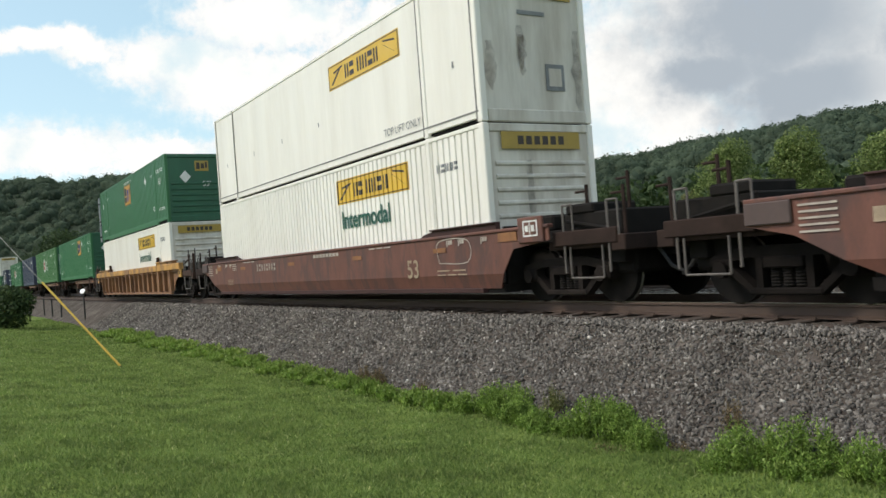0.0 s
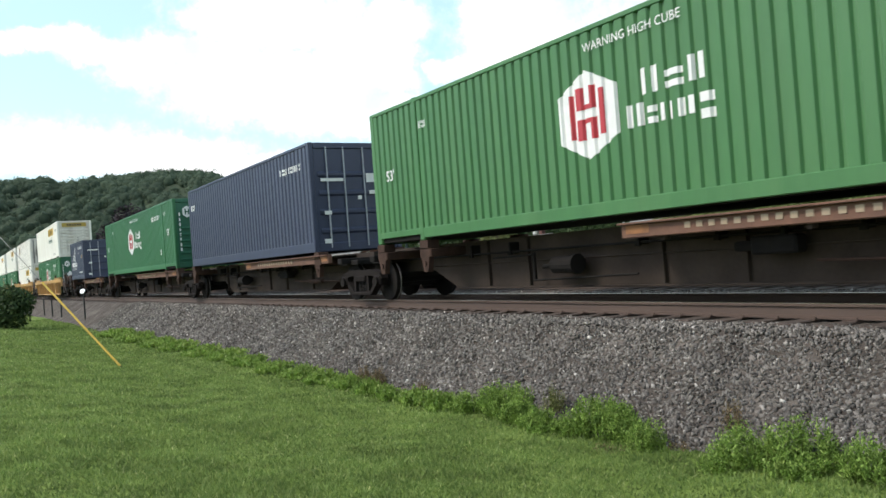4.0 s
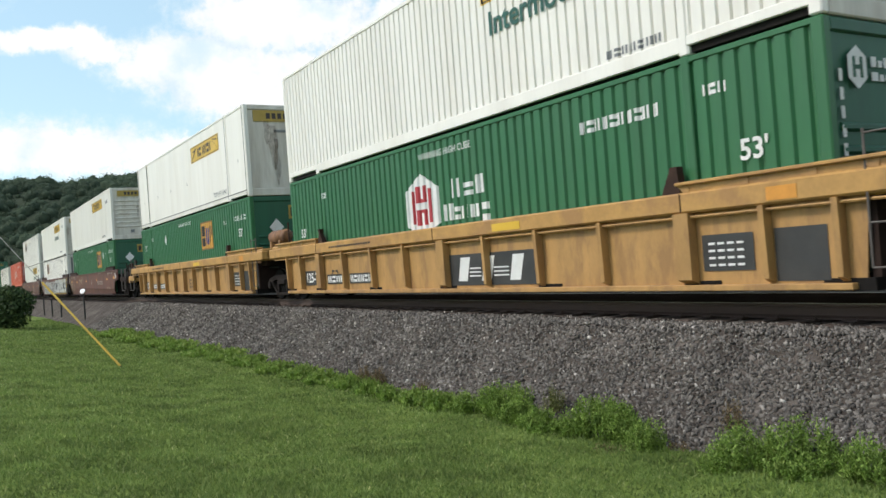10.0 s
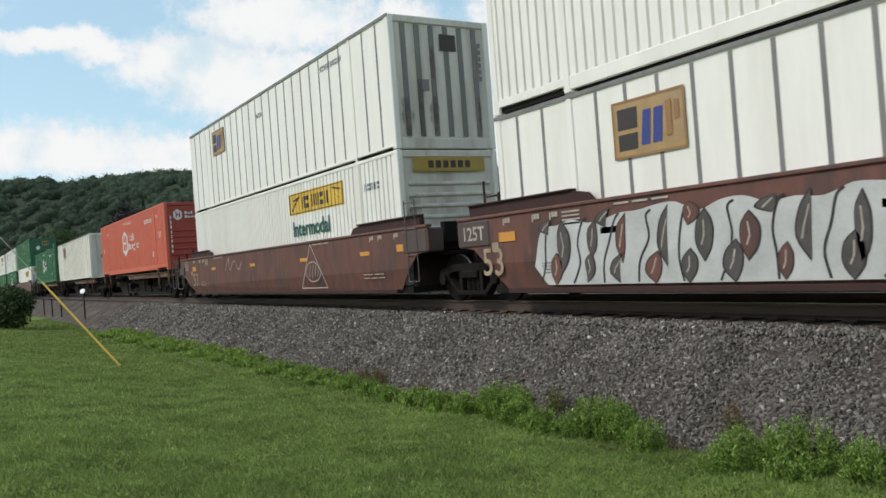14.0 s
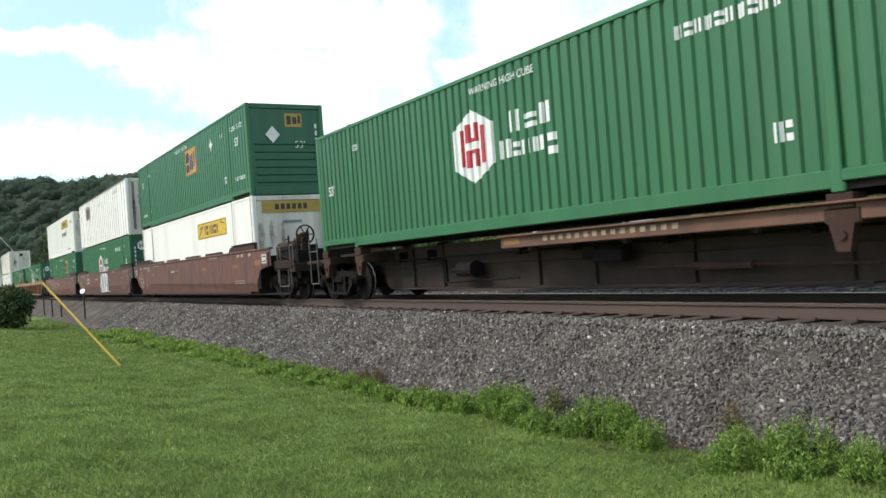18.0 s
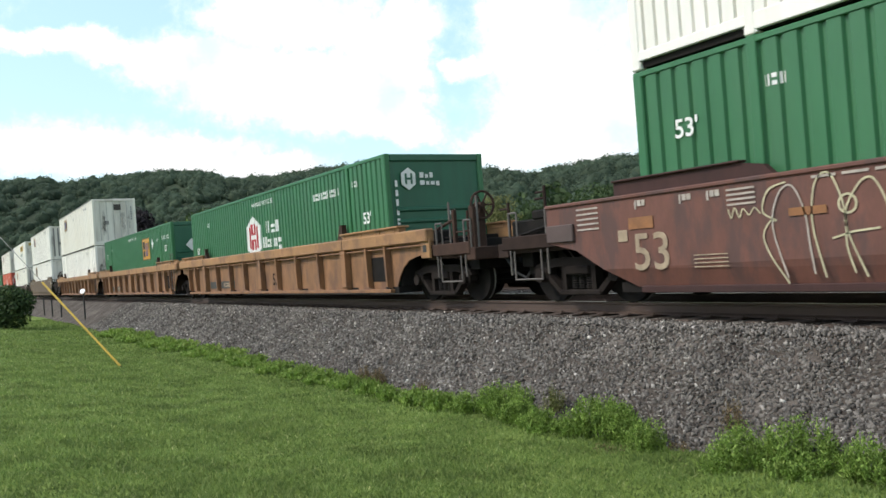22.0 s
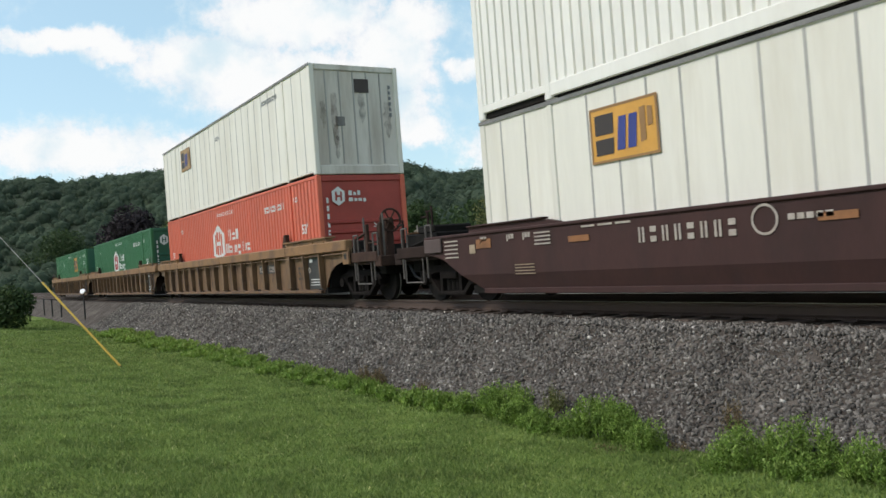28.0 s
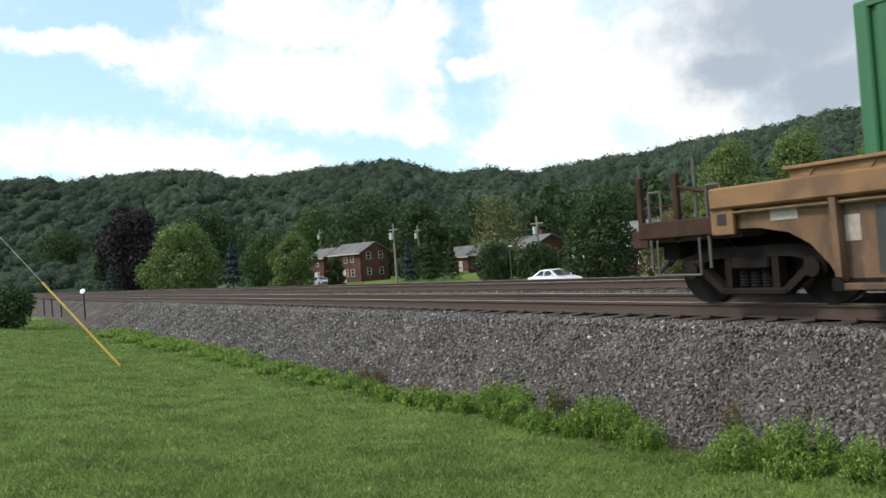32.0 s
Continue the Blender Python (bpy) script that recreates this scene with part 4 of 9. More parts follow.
def white_panel(parent, strip=None, skin=None, sign=None, front_dark=True, logo=True, phase=0.0, x_logo=-5.17):
    """Sheet-and-post box: flat panels with narrow upright strips between them."""
    h = LONG / 2
    strip, skin = strip or POST_GREY, skin or CREAM
    front = shell(parent, LONG, HIGH, skin, DULL, "panel")
    for x in [phase + 0.612 * k for k in range(-9, 10)] + [-7.45, -6.78, 6.78, 7.45]:
        if abs(x) < 5.75 or abs(x) > 6.4:
            part("panel_strip", stored(("pstrip", strip.name), lambda: Shape().box(-0.036 if strip is POST_GREY else -0.022, 0.036 if strip is POST_GREY else 0.022, -0.018, 0.0, 0.10, HIGH - 0.09, 0.005).mesh("panel_strip", strip)),
                 parent, at=pose(x, -SIDE_Y + 0.013, 0))
    part("roof_edge", stored("redge", lambda: Shape().box(-h, h, -0.01, 0.0, -0.06, 0.0).mesh("roof_edge", POST_GREY)), parent, at=pose(0, -WIDE / 2 - 0.002, HIGH - 0.005))
    x0 = x_logo
    if logo:
        logo_square(parent, x0, x0 + 1.36, 1.74, 2.56, sign or FADED_SIGN, True)
    bars(parent, h - 3.7, h - 2.4, 2.46, 2.60, 10, INK_GREY, True)
    bars(parent, h - 8.6, h - 8.1, 2.20, 2.34, 3, INK_GREY, True)
    if front_dark:
        front_strips(front, LONG, HIGH, (-0.93, -0.58, -0.22, 0.15, 0.52, 0.90), POST_GREY, 0.13)
    else:
        front_strips(front, LONG, HIGH, (-0.85, -0.45, -0.05, 0.35, 0.75), POST_LIGHT, 0.04)
    front_plate(front, LONG, -0.02, 0.40, 2.18, 2.54, INK_DARK, "end_logo", "brown square end logo", 0.02)
    front_plate(front, LONG, -0.62, -0.36, 1.28, 1.52, POST_GREY, "end_mark", lift=0.02)
    for i in range(6):
        front_plate(front, LONG, 0.98, 1.05, 1.55 + i * 0.15, 1.65 + i * 0.15, INK_GREY, "stencil_bar", lift=0.024)
    front_stains(front, LONG, 5)


LOGO_BROWN = mat("brown lettering paint", (0.28, 0.15, 0.05), 0.5, 0, 0.1, 3)


def logo_square(parent, x0, x1, z0, z1, material, flat):
    w, hh = x1 - x0, z1 - z0
    sq = part("logo_square", mark(rect(x0, x1, z0, z1), SIDE_Y, material, flat, 0.007 if not flat else 0.021), parent, "amber logo square with dark and blue blocks")
    lift = 0.012 if not flat else 0.026
    def at(*pts):
        return [(x0 + a * w, z0 + c * hh) for a, c in pts]
    edge = [at((0.0, 0.0), (1.0, 0.0), (1.0, 0.045), (0.0, 0.045)), at((0.0, 0.955), (1.0, 0.955), (1.0, 1.0), (0.0, 1.0)), at((0.0, 0.045), (0.03, 0.045), (0.03, 0.955), (0.0, 0.955)), at((0.97, 0.045), (1.0, 0.045), (1.0, 0.955), (0.97, 0.955))]
    dark = [at((0.08, 0.14), (0.35, 0.14), (0.36, 0.42), (0.08, 0.42)), at((0.08, 0.50), (0.36, 0.50), (0.37, 0.86), (0.08, 0.86))]
    blue = [at((0.40, 0.18), (0.52, 0.18), (0.56, 0.76), (0.45, 0.76)), at((0.56, 0.18), (0.68, 0.18), (0.72, 0.76), (0.60, 0.76))]
    far = [at((0.75, 0.24), (0.83, 0.26), (0.83, 0.84), (0.75, 0.82)), at((0.86, 0.48), (0.93, 0.50), (0.93, 0.80), (0.86, 0.82))]
    for polys, ink, off in ((edge, LOGO_BROWN, 0.0), (dark, INK_DARK, 0.001), (blue, INK_BLUE, 0.002), (far, LOGO_BROWN, 0.003)):
        if polys is edge:
            part("border", many_marks(polys, SIDE_Y, ink, flat, lift + off), sq)
            continue
        for poly in polys:
            part("block", mark(poly, SIDE_Y, ink, flat, lift + off), sq)


def green_square(parent, gem=-11.37, low=1.48, paint=None, x_logo=-5.8, up=0.12):
    """Green box with the amber square logo; gem is the place of its white diamond behind the front corner."""
    h = LONG / 2
    CORR["pitch"], CORR["flat"] = 0.27, 0.64
    front = shell(parent, LONG, HIGH, paint or GREEN, GREEN_END, "wave")
    logo_square(parent, h + x_logo, h + x_logo + 1.52, low, low + 1.02, AMBER_SIGN, False)
    part("placard", mark(diamond(h + gem, low + 0.70, 0.24), SIDE_Y, LETTER_WHITE, False, 0.008), parent, "white diamond placard")
    side_words(parent, "53'", 0.25, LETTER_WHITE, h - 1.28, 1.60 + up, 0.008)
    side_words(parent, "53'", 0.24, LETTER_WHITE, -h + 0.70, 1.88, 0.006)
    bars(parent, h - 1.72, h - 0.52, 2.12 + up, 2.28 + up, 8, LETTER_WHITE, gap=0.42)
    bars(parent, h - 2.85, h - 2.55, 2.08 + up, 2.22 + up, 3, LETTER_WHITE, gap=0.42)
    side_words(parent, "WARNING HIGH CUBE", 0.13, LETTER_WHITE, h - 9.0, 2.55)
    bars(parent, h - 2.65, h - 2.42, 0.66, 0.88, 2, LETTER_WHITE)
    bars(parent, h - 1.45, h - 0.55, 0.60, 0.72, 7, LETTER_WHITE)
    bars(parent, -h + 2.12, -h + 2.42, 2.26, 2.40, 3, LETTER_WHITE)
    bars(parent, -h + 2.10, -h + 2.34, 0.64, 0.76, 2, LETTER_WHITE)
    bars(parent, -h + 0.55, -h + 1.35, 0.55, 0.66, 6, LETTER_WHITE)
    front_ribs(front, LONG, [0.42 + 0.24 * i for i in range(6)], GREEN_END, 0.05)
    sq = front_plate(front, LONG, -0.02, 0.56, 2.16, 2.60, GOLD_SIGN, "logo_square", "amber end logo square")
    for y0, y1, z0, z1 in ((0.04, 0.19, 2.24, 2.52), (0.24, 0.38, 2.26, 2.48), (0.42, 0.51, 2.28, 2.54)):
        front_plate(sq, LONG, y0, y1, z0, z1, INK_DARK, "block", lift=0.022)
    gm = stored("end gem", lambda: Shape().add([(0.0, -0.24, 0), (0.0, 0, -0.27), (0.0, 0.24, 0), (0.0, 0, 0.27)], [(0, 1, 2, 3)]).mesh("placard", LETTER_WHITE))
    part("placard", gm, front, "white diamond placard", pose(h + 0.003, -0.46, 1.80 + up * 0.9))
    front_words(front, LONG, "53'", 0.22, LETTER_WHITE, 0.26, 1.40 + up * 0.8)
    for i in range(7):
        front_plate(front, LONG, 0.98, 1.05, 0.75 + i * 0.23, 0.90 + i * 0.23, LETTER_WHITE, "stencil_bar", lift=0.03)


def hub_marks(parent, h, body, ink_mark, words_x, flat=False):
    """Six-sided white emblem with red bars, then two lines of white blocks."""
    x0, x1, z0, z1 = h - 9.66, h - 8.38, 0.92, 2.27
    xm = (x0 + x1) / 2
    em = part("emblem", mark([(x0, z0 + 0.30), (xm, z0), (x1, z0 + 0.30), (x1, z1 - 0.32), (xm, z1), (x0, z1 - 0.32)], SIDE_Y, LETTER_WHITE, flat, 0.007), parent,
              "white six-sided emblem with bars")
    polys = [rect(x0 + a, x0 + b, z0 + c, z0 + d) for a, b, c, d in ((0.26, 0.36, 0.34, 1.02), (0.42, 0.56, 0.30, 0.62), (0.42, 0.56, 0.76, 1.10), (0.72, 0.86, 0.76, 1.10), (0.72, 0.86, 0.30, 0.62), (0.92, 1.02, 0.34, 1.02),
                                                                 (0.56, 0.72, 0.55, 0.62), (0.56, 0.72, 0.76, 0.83))]
    part("emblem_bar", many_marks(polys, SIDE_Y, ink_mark, flat, 0.012), em)
    word_blocks(parent, [(h + a, h + b, c, d) for a, b, c, d in words_x], LETTER_WHITE, flat)


HUB_WORDS = [(-7.92, -7.56, 1.66, 2.02), (-7.46, -7.14, 1.66, 1.90), (-7.04, -6.76, 1.66, 2.00),
             (-8.20, -7.88, 1.24, 1.56), (-7.80, -7.64, 1.24, 1.48), (-7.56, -7.34, 1.24, 1.48), (-7.26, -6.96, 1.24, 1.48), (-6.88, -6.66, 1.14, 1.48)]
HUB_INC = HUB_WORDS + [(-6.40, -6.32, 1.24, 1.56), (-6.22, -6.00, 1.24, 1.48), (-5.92, -5.70, 1.24, 1.48)]


def hub_box(parent, paint, end_paint, inc=False, gem=None, lead_mark=1.45):
    h = LONG / 2
    CORR["pitch"], CORR["flat"] = 0.24, 0.60
    front = shell(parent, LONG, HIGH, paint, end_paint, "wave")
    hub_marks(parent, h, paint, RED_MARK if not inc else paint, HUB_INC if inc else HUB_WORDS)
    side_words(parent, "53'", 0.25, LETTER_WHITE, h - 1.22, lead_mark, 0.008)
    side_words(parent, "53'", 0.22, LETTER_WHITE, -h + 0.62, 1.35, 0.006)
    side_words(parent, "WARNING HIGH CUBE", 0.13, LETTER_WHITE, h - 9.0, 2.52)
    bars(parent, h - 4.1, h - 2.45, 2.24, 2.42, 10, LETTER_WHITE)
    bars(parent, h - 1.72, h - 1.36, 2.34, 2.48, 3, LETTER_WHITE)
    bars(parent, h - 2.72, h - 2.42, 0.66, 0.90, 2, LETTER_WHITE)
    bars(parent, -h + 2.12, -h + 2.42, 2.26, 2.40, 3, LETTER_WHITE)
    if gem:
        gm = stored("end gem", lambda: Shape().add([(0.0, -0.24, 0), (0.0, 0, -0.27), (0.0, 0.24, 0), (0.0, 0, 0.27)], [(0, 1, 2, 3)]).mesh("placard", LETTER_WHITE))
        part("placard", gm, front, "white diamond placard", pose(h + 0.003, -0.55, 1.50))
        part("placard", mark(diamond(h + gem, 2.02, 0.25), SIDE_Y, LETTER_WHITE, False, 0.008), parent, "white diamond placard")
    front_ribs(front, LONG, [0.36 + 0.26 * i for i in range(6)], end_paint, 0.06)
    hexa = stored("end hex", lambda: Shape().add([(0, 0.21 * math.sin(radians(60 * i)), 0.25 * math.cos(radians(60 * i))) for i in range(6)], [tuple(range(6))]).mesh("emblem", LETTER_WHITE))
    em = part("emblem", hexa, front, "white six-sided end emblem", pose(h + 0.004, -0.72, 2.34))
    for y in (-0.09, 0.05):
        part("emblem_bar", stored(("ebar", paint.name), lambda: Shape().box(0, 0.003, 0, 0.05, -0.12, 0.12).mesh("emblem_bar", end_paint)), em, at=pose(0.002, y, 0))
    part("emblem_bar", stored(("ebar2", paint.name), lambda: Shape().box(0, 0.003, -0.06, 0.07, -0.025, 0.025).mesh("emblem_bar", end_paint)), em, at=pose(0.002, 0, 0))
    for y0, y1, z0, z1 in ((-0.42, -0.32, 2.36, 2.48), (-0.28, -0.20, 2.36, 2.44), (-0.16, -0.08, 2.36, 2.48), (-0.42, -0.30, 2.20, 2.30), (-0.26, -0.18, 2.20, 2.28), (-0.14, -0.04, 2.20, 2.28), (0.0, 0.08, 2.18, 2.28)):
        front_plate(front, LONG, y0, y1, z0, z1, LETTER_WHITE, "word_block", lift=0.03)
    for i in range(8):
        front_plate(front, LONG, -1.06, -1.0, 0.70 + i * 0.21, 0.84 + i * 0.21, LETTER_WHITE, "stencil_bar", lift=0.03)
    front_words(front, LONG, "53", 0.16, LETTER_WHITE, 0.25, 1.50)


def navy_box(parent, length, height, wing):
    """Short navy box; its doors face the front."""
    h = length / 2
    CORR["pitch"], CORR["flat"] = 0.27, 0.55
    front = shell(parent, length, height, NAVY, NAVY, "wave", posts=False)
    for y in (-0.80, -0.30, 0.28, 0.78):
        part("lock_rod", stored(("rodf", height), lambda: Shape().rod((0, 0, 0.10), (0, 0, height - 0.12), 0.024).mesh("lock_rod", GALV)), front, at=pose(h - 0.01, y, 0))
    front_ribs(front, length, [0.55, 1.05, 1.55, 2.05], NAVY, 0.09, -0.05)
    for y0, y1, z0, z1 in ((-1.0, -0.35, 1.86, 1.94), (0.33, 0.72, 1.82, 2.06), (0.86, 1.10, 1.30, 1.62), (0.40, 0.60, 1.5, 1.6), (-0.95, -0.75, 0.98, 1.08), (-1.0, -0.8, 0.22, 0.34), (0.05, 0.16, 1.36, 1.46)):
        front_plate(front, length, y0, y1, z0, z1, LETTER_WHITE, "document_plate", lift=0.05)
    if wing:
        quills = [((-1.98, 1.20), (-1.86, 1.30), (-1.02, 2.02), (-1.10, 1.96)), ((-1.90, 1.30), (-1.70, 1.62), (-1.00, 2.08), (-0.78, 2.22)), ((-1.00, 2.08), (-0.94, 1.98), (-0.56, 2.40), (-0.62, 2.36)),
                  ((-1.62, 1.34), (-1.50, 1.30), (-0.86, 1.86), (-0.94, 1.88)), ((-0.94, 1.88), (-0.86, 1.82), (-0.60, 2.22), (-0.66, 2.20)), ((-1.34, 1.40), (-1.20, 1.36), (-0.72, 1.62), (-0.80, 1.68)),
                  ((-0.80, 1.68), (-0.72, 1.62), (-0.62, 1.92), (-0.68, 1.90)), ((-1.20, 1.24), (-1.06, 1.20), (-0.70, 1.40), (-0.78, 1.46))]
        part("wing_stroke", many_marks([[q[0], q[1], q[2], q[3]] for q in quills], SIDE_Y, LETTER_WHITE), parent, "white wing drawn in strokes")
        edges = (-2.46, -2.24, -2.02, -1.80, -1.56, -1.36, -1.12, -0.98, -0.78, -0.58, -0.44, -0.22, -0.02)
        word_blocks(parent, [(a, b, 0.90, 1.18) for a, b in zip(edges, edges[1:])], LETTER_WHITE, False)
        bars(parent, -2.22, -0.38, 0.68, 0.80, 12, LETTER_WHITE, gap=0.35)
        # Fork pockets are not cut out; black patches stand for their inner shade.
        for x in (-0.98, 0.98):
            part("fork_pocket", stored("fpocket", lambda: Shape().box(-0.17, 0.17, -0.004, 0.02, 0.035, 0.15).mesh("fork_pocket", BLACK)), parent, "black patch for the shade in a fork pocket", pose(x, -WIDE / 2 - 0.0005, 0))
        bars(parent, 0.80, 2.30, 0.42, 0.52, 14, LETTER_WHITE, gap=0.3)
        bars(parent, 0.55, 2.45, 2.04, 2.22, 11, LETTER_WHITE, gap=0.35)
        bars(parent, 0.60, 1.10, 1.72, 1.86, 4, LETTER_WHITE, gap=0.35)
        part("label_plate", mark(rect(1.85, 1.98, 1.42, 1.62), SIDE_Y, LETTER_WHITE, False, 0.008), parent)
        part("label_plate", mark(rect(2.20, 2.32, 1.42, 1.62), SIDE_Y, AMBER_SIGN, False, 0.008), parent)
    else:
        bars(parent, h - 2.2, h - 0.6, height - 0.65, height - 0.48, 8, LETTER_WHITE)
        bars(parent, -h + 0.3, -h + 0.9, height - 0.8, height - 0.6, 3, LETTER_WHITE)


# ------------------------------------------------------------------ railcars
WHEEL_R = 0.457
AXLES = []      # (wheelset, the x of its middle in the train)


def wheelset_mesh():
    s = Shape()
    s.rod((0, -1.05, 0), (0, 1.05, 0), 0.085, 10)
    marks_from = []
    for y in (-0.755, 0.755):
        o = -1 if y < 0 else 1
        s.lathe([(0.11, y + o * 0.09), (0.15, y + o * 0.07), (0.19, y + o * 0.015), (0.36, y + o * 0.005), (0.375, y + o * 0.062), (WHEEL_R - 0.012, y + o * 0.066)], 28)
        k = len(s.f)
        s.lathe([(WHEEL_R - 0.002, y + o * 0.064), (WHEEL_R - 0.001, y + o * 0.055), (WHEEL_R, y - o * 0.03), (WHEEL_R + 0.026, y - o * 0.045), (WHEEL_R + 0.022, y - o * 0.068),
                 (WHEEL_R - 0.05, y - o * 0.070)], 28)
        marks_from.append((k, len(s.f)))
        for i in range(4):
            a = math.radians(90 * i + 20)
            s.rod((0.27 * math.cos(a), y + o * 0.012, 0.27 * math.sin(a)), (0.27 * math.cos(a), y + o * 0.028, 0.27 * math.sin(a)), 0.035, 6)
    me = bpy.data.meshes.new("wheelset")
    me.from_pydata(s.v, [], s.f)
    me.materials.append(DARK_STEEL)
    me.materials.append(WHEEL_RIM)
    for a, b in marks_from:
        for i in range(a + 56, a + 84):
            me.polygons[i].material_index = 1
    return me


def sideframe_mesh():
    s = Shape()
    top = [(-1.12, 0.52), (-1.05, 0.64), (-0.55, 0.74), (0.55, 0.74), (1.05, 0.64), (1.12, 0.52), (0.95, 0.52), (0.55, 0.60), (-0.55, 0.60), (-0.95, 0.52)]
    s.prism([top[i] for i in (0, 1, 2, 8, 9)], -0.09, 0.09).prism([top[i] for i in (2, 3, 7, 8)], -0.09, 0.09).prism([top[i] for i in (3, 4, 5, 6, 7)], -0.09, 0.09)
    for k in (-1, 1):
        s.prism([(k * 0.98, 0.56), (k * 0.84, 0.56), (k * 0.36, 0.16), (k * 0.50, 0.16)], -0.08, 0.08)
        s.prism([(k * 0.40, 0.62), (k * 0.30, 0.62), (k * 0.30, 0.20), (k * 0.40, 0.20)], -0.08, 0.08)
        s.box(k * 0.89 - 0.15, k * 0.89 + 0.15, -0.11, 0.11, 0.37, 0.60, 0.03)
        s.rod((k * 0.89, -0.17, 0.457), (k * 0.89, -0.05, 0.457), 0.11, 12)
    s.box(-0.50, 0.50, -0.10, 0.10, 0.13, 0.22, 0.02)
    s.box(-0.28, 0.28, -0.12, 0.12, 0.46, 0.60, 0.02)
    return s.mesh("sideframe", TRUCK_STEEL)


def spring_mesh():
    s = Shape()
    s.lathe([(0.064 + 0.014 * (k % 2), 0.225 + k * 0.019) for k in range(13)], 10, "z")
    return s.mesh("spring", DARK_STEEL)


def add_truck(car, x, s):
    truck = part("truck", stored("bolster", lambda: Shape().box(-0.20, 0.20, -1.05, 1.05, 0.46, 0.70, 0.03).box(-0.86, 0.86, -0.60, 0.60, 0.28, 0.66, 0.05).box(-1.25, 1.25, -0.5, 0.5, 0.5, 0.62, 0.03).rod((0, 0, 0.68), (0, 0, 0.86), 0.2, 14)
                                 .mesh("truck", DARK_STEEL)), car, "dirty grey-brown cast truck with two wheelsets", pose(x, 0, 0))
    for y in (-1.0, 1.0):
        part("sideframe", stored("sideframe", sideframe_mesh), truck, at=pose(0, y, 0))
        for dx in (-0.17, 0.0, 0.17):
            part("spring", stored("spring", spring_mesh), truck, at=pose(dx, y - 0.02 * y, 0))
    for dx in (-0.89, 0.89):
        ws = part("wheelset", stored("wheelset", wheelset_mesh), truck, at=pose(dx, 0, WHEEL_R))
        AXLES.append((ws, s + x + dx, dx))
    return truck


def coupler(car, x, k):
    sh = stored("coupler", lambda: Shape().box(-0.55, 0.0, -0.09, 0.09, -0.09, 0.09, 0.02).box(-0.04, 0.26, -0.15, 0.02, -0.16, 0.16, 0.03).box(0.02, 0.22, 0.02, 0.17, -0.16, 0.16, 0.03)
                .rod((-0.1, 0.35, -0.1), (0.25, 0.30, -0.33), 0.025).mesh("coupler", DARK_STEEL))
    part("coupler", sh, car, "rusty knuckle coupler", pose(x, 0, 0.84, 0, 0, 0 if k > 0 else 180))


def ladder(car, x, z0, z1, y=-1.46, steps=4, wide=0.42):
    s = Shape()
    for dx in (0, wide):
        s.rod((dx, 0, z0), (dx, 0, z1), 0.014, 6)
    for i in range(steps):
        z = z0 + (z1 - z0 - 0.05) * i / max(1, steps - 1)
        s.rod((0, 0, z), (wide, 0, z), 0.012, 6)
    part("ladder", s.mesh("ladder", SILVER), car, "grey steel grab-iron ladder", pose(x, y, 0))


def side_mark(car, x0, x1, z0, z1, material, name="patch", y=1.512, label=""):
    me = stored(("smark", x0, x1, z0, z1, material.name), lambda: Shape().box(x0, x1, -0.004, 0.0, z0, z1).mesh(name, material))
    return part(name, me, car, label, pose(0, -y, 0))


def stencils(car, x0, x1, z0, z1, count, material, y=1.512, gap=0.25):
    """A row of plain stencilled bars on a railcar's side, as one mesh."""
    step = (x1 - x0) / count

    def make():
        q = Shape()
        for i in range(count):
            a, b = i * step, (i + 1 - gap) * step
            if b - a < 0.05 or z1 - z0 < 0.10 or count == 1:
                q.box(a, b, -0.004, 0, 0, z1 - z0)
            else:
                for poly in bar_pair(i, a, b, 0, z1 - z0):
                    q.box(poly[0][0], poly[1][0], -0.004, 0, poly[0][1], poly[2][1])
        return q.mesh("stencil_line", material)
    line = part("stencil_line", stored(("sten", round(step, 3), count, round(z1 - z0, 3), material.name, gap), make), car, at=pose(x0, -y, z0))
    if count > 1:
        tagged(line, kind="stuff")


def brake_wheel_mesh():
    s = Shape()
    n, r = 20, 0.26
    for i in range(n):
        a, b = 2 * math.pi * i / n, 2 * math.pi * (i + 1) / n
        s.rod((r * math.cos(a), 0, r * math.sin(a)), (r * math.cos(b), 0, r * math.sin(b)), 0.026, 6)
    for i in range(6):
        a = 2 * math.pi * i / 6
        s.rod((0, 0.03, 0), (r * math.cos(a), 0, r * math.sin(a)), 0.018, 6)
    s.rod((0, -0.03, 0), (0, 0.10, 0), 0.06, 10)
    return s.mesh("brake_wheel", RUST)


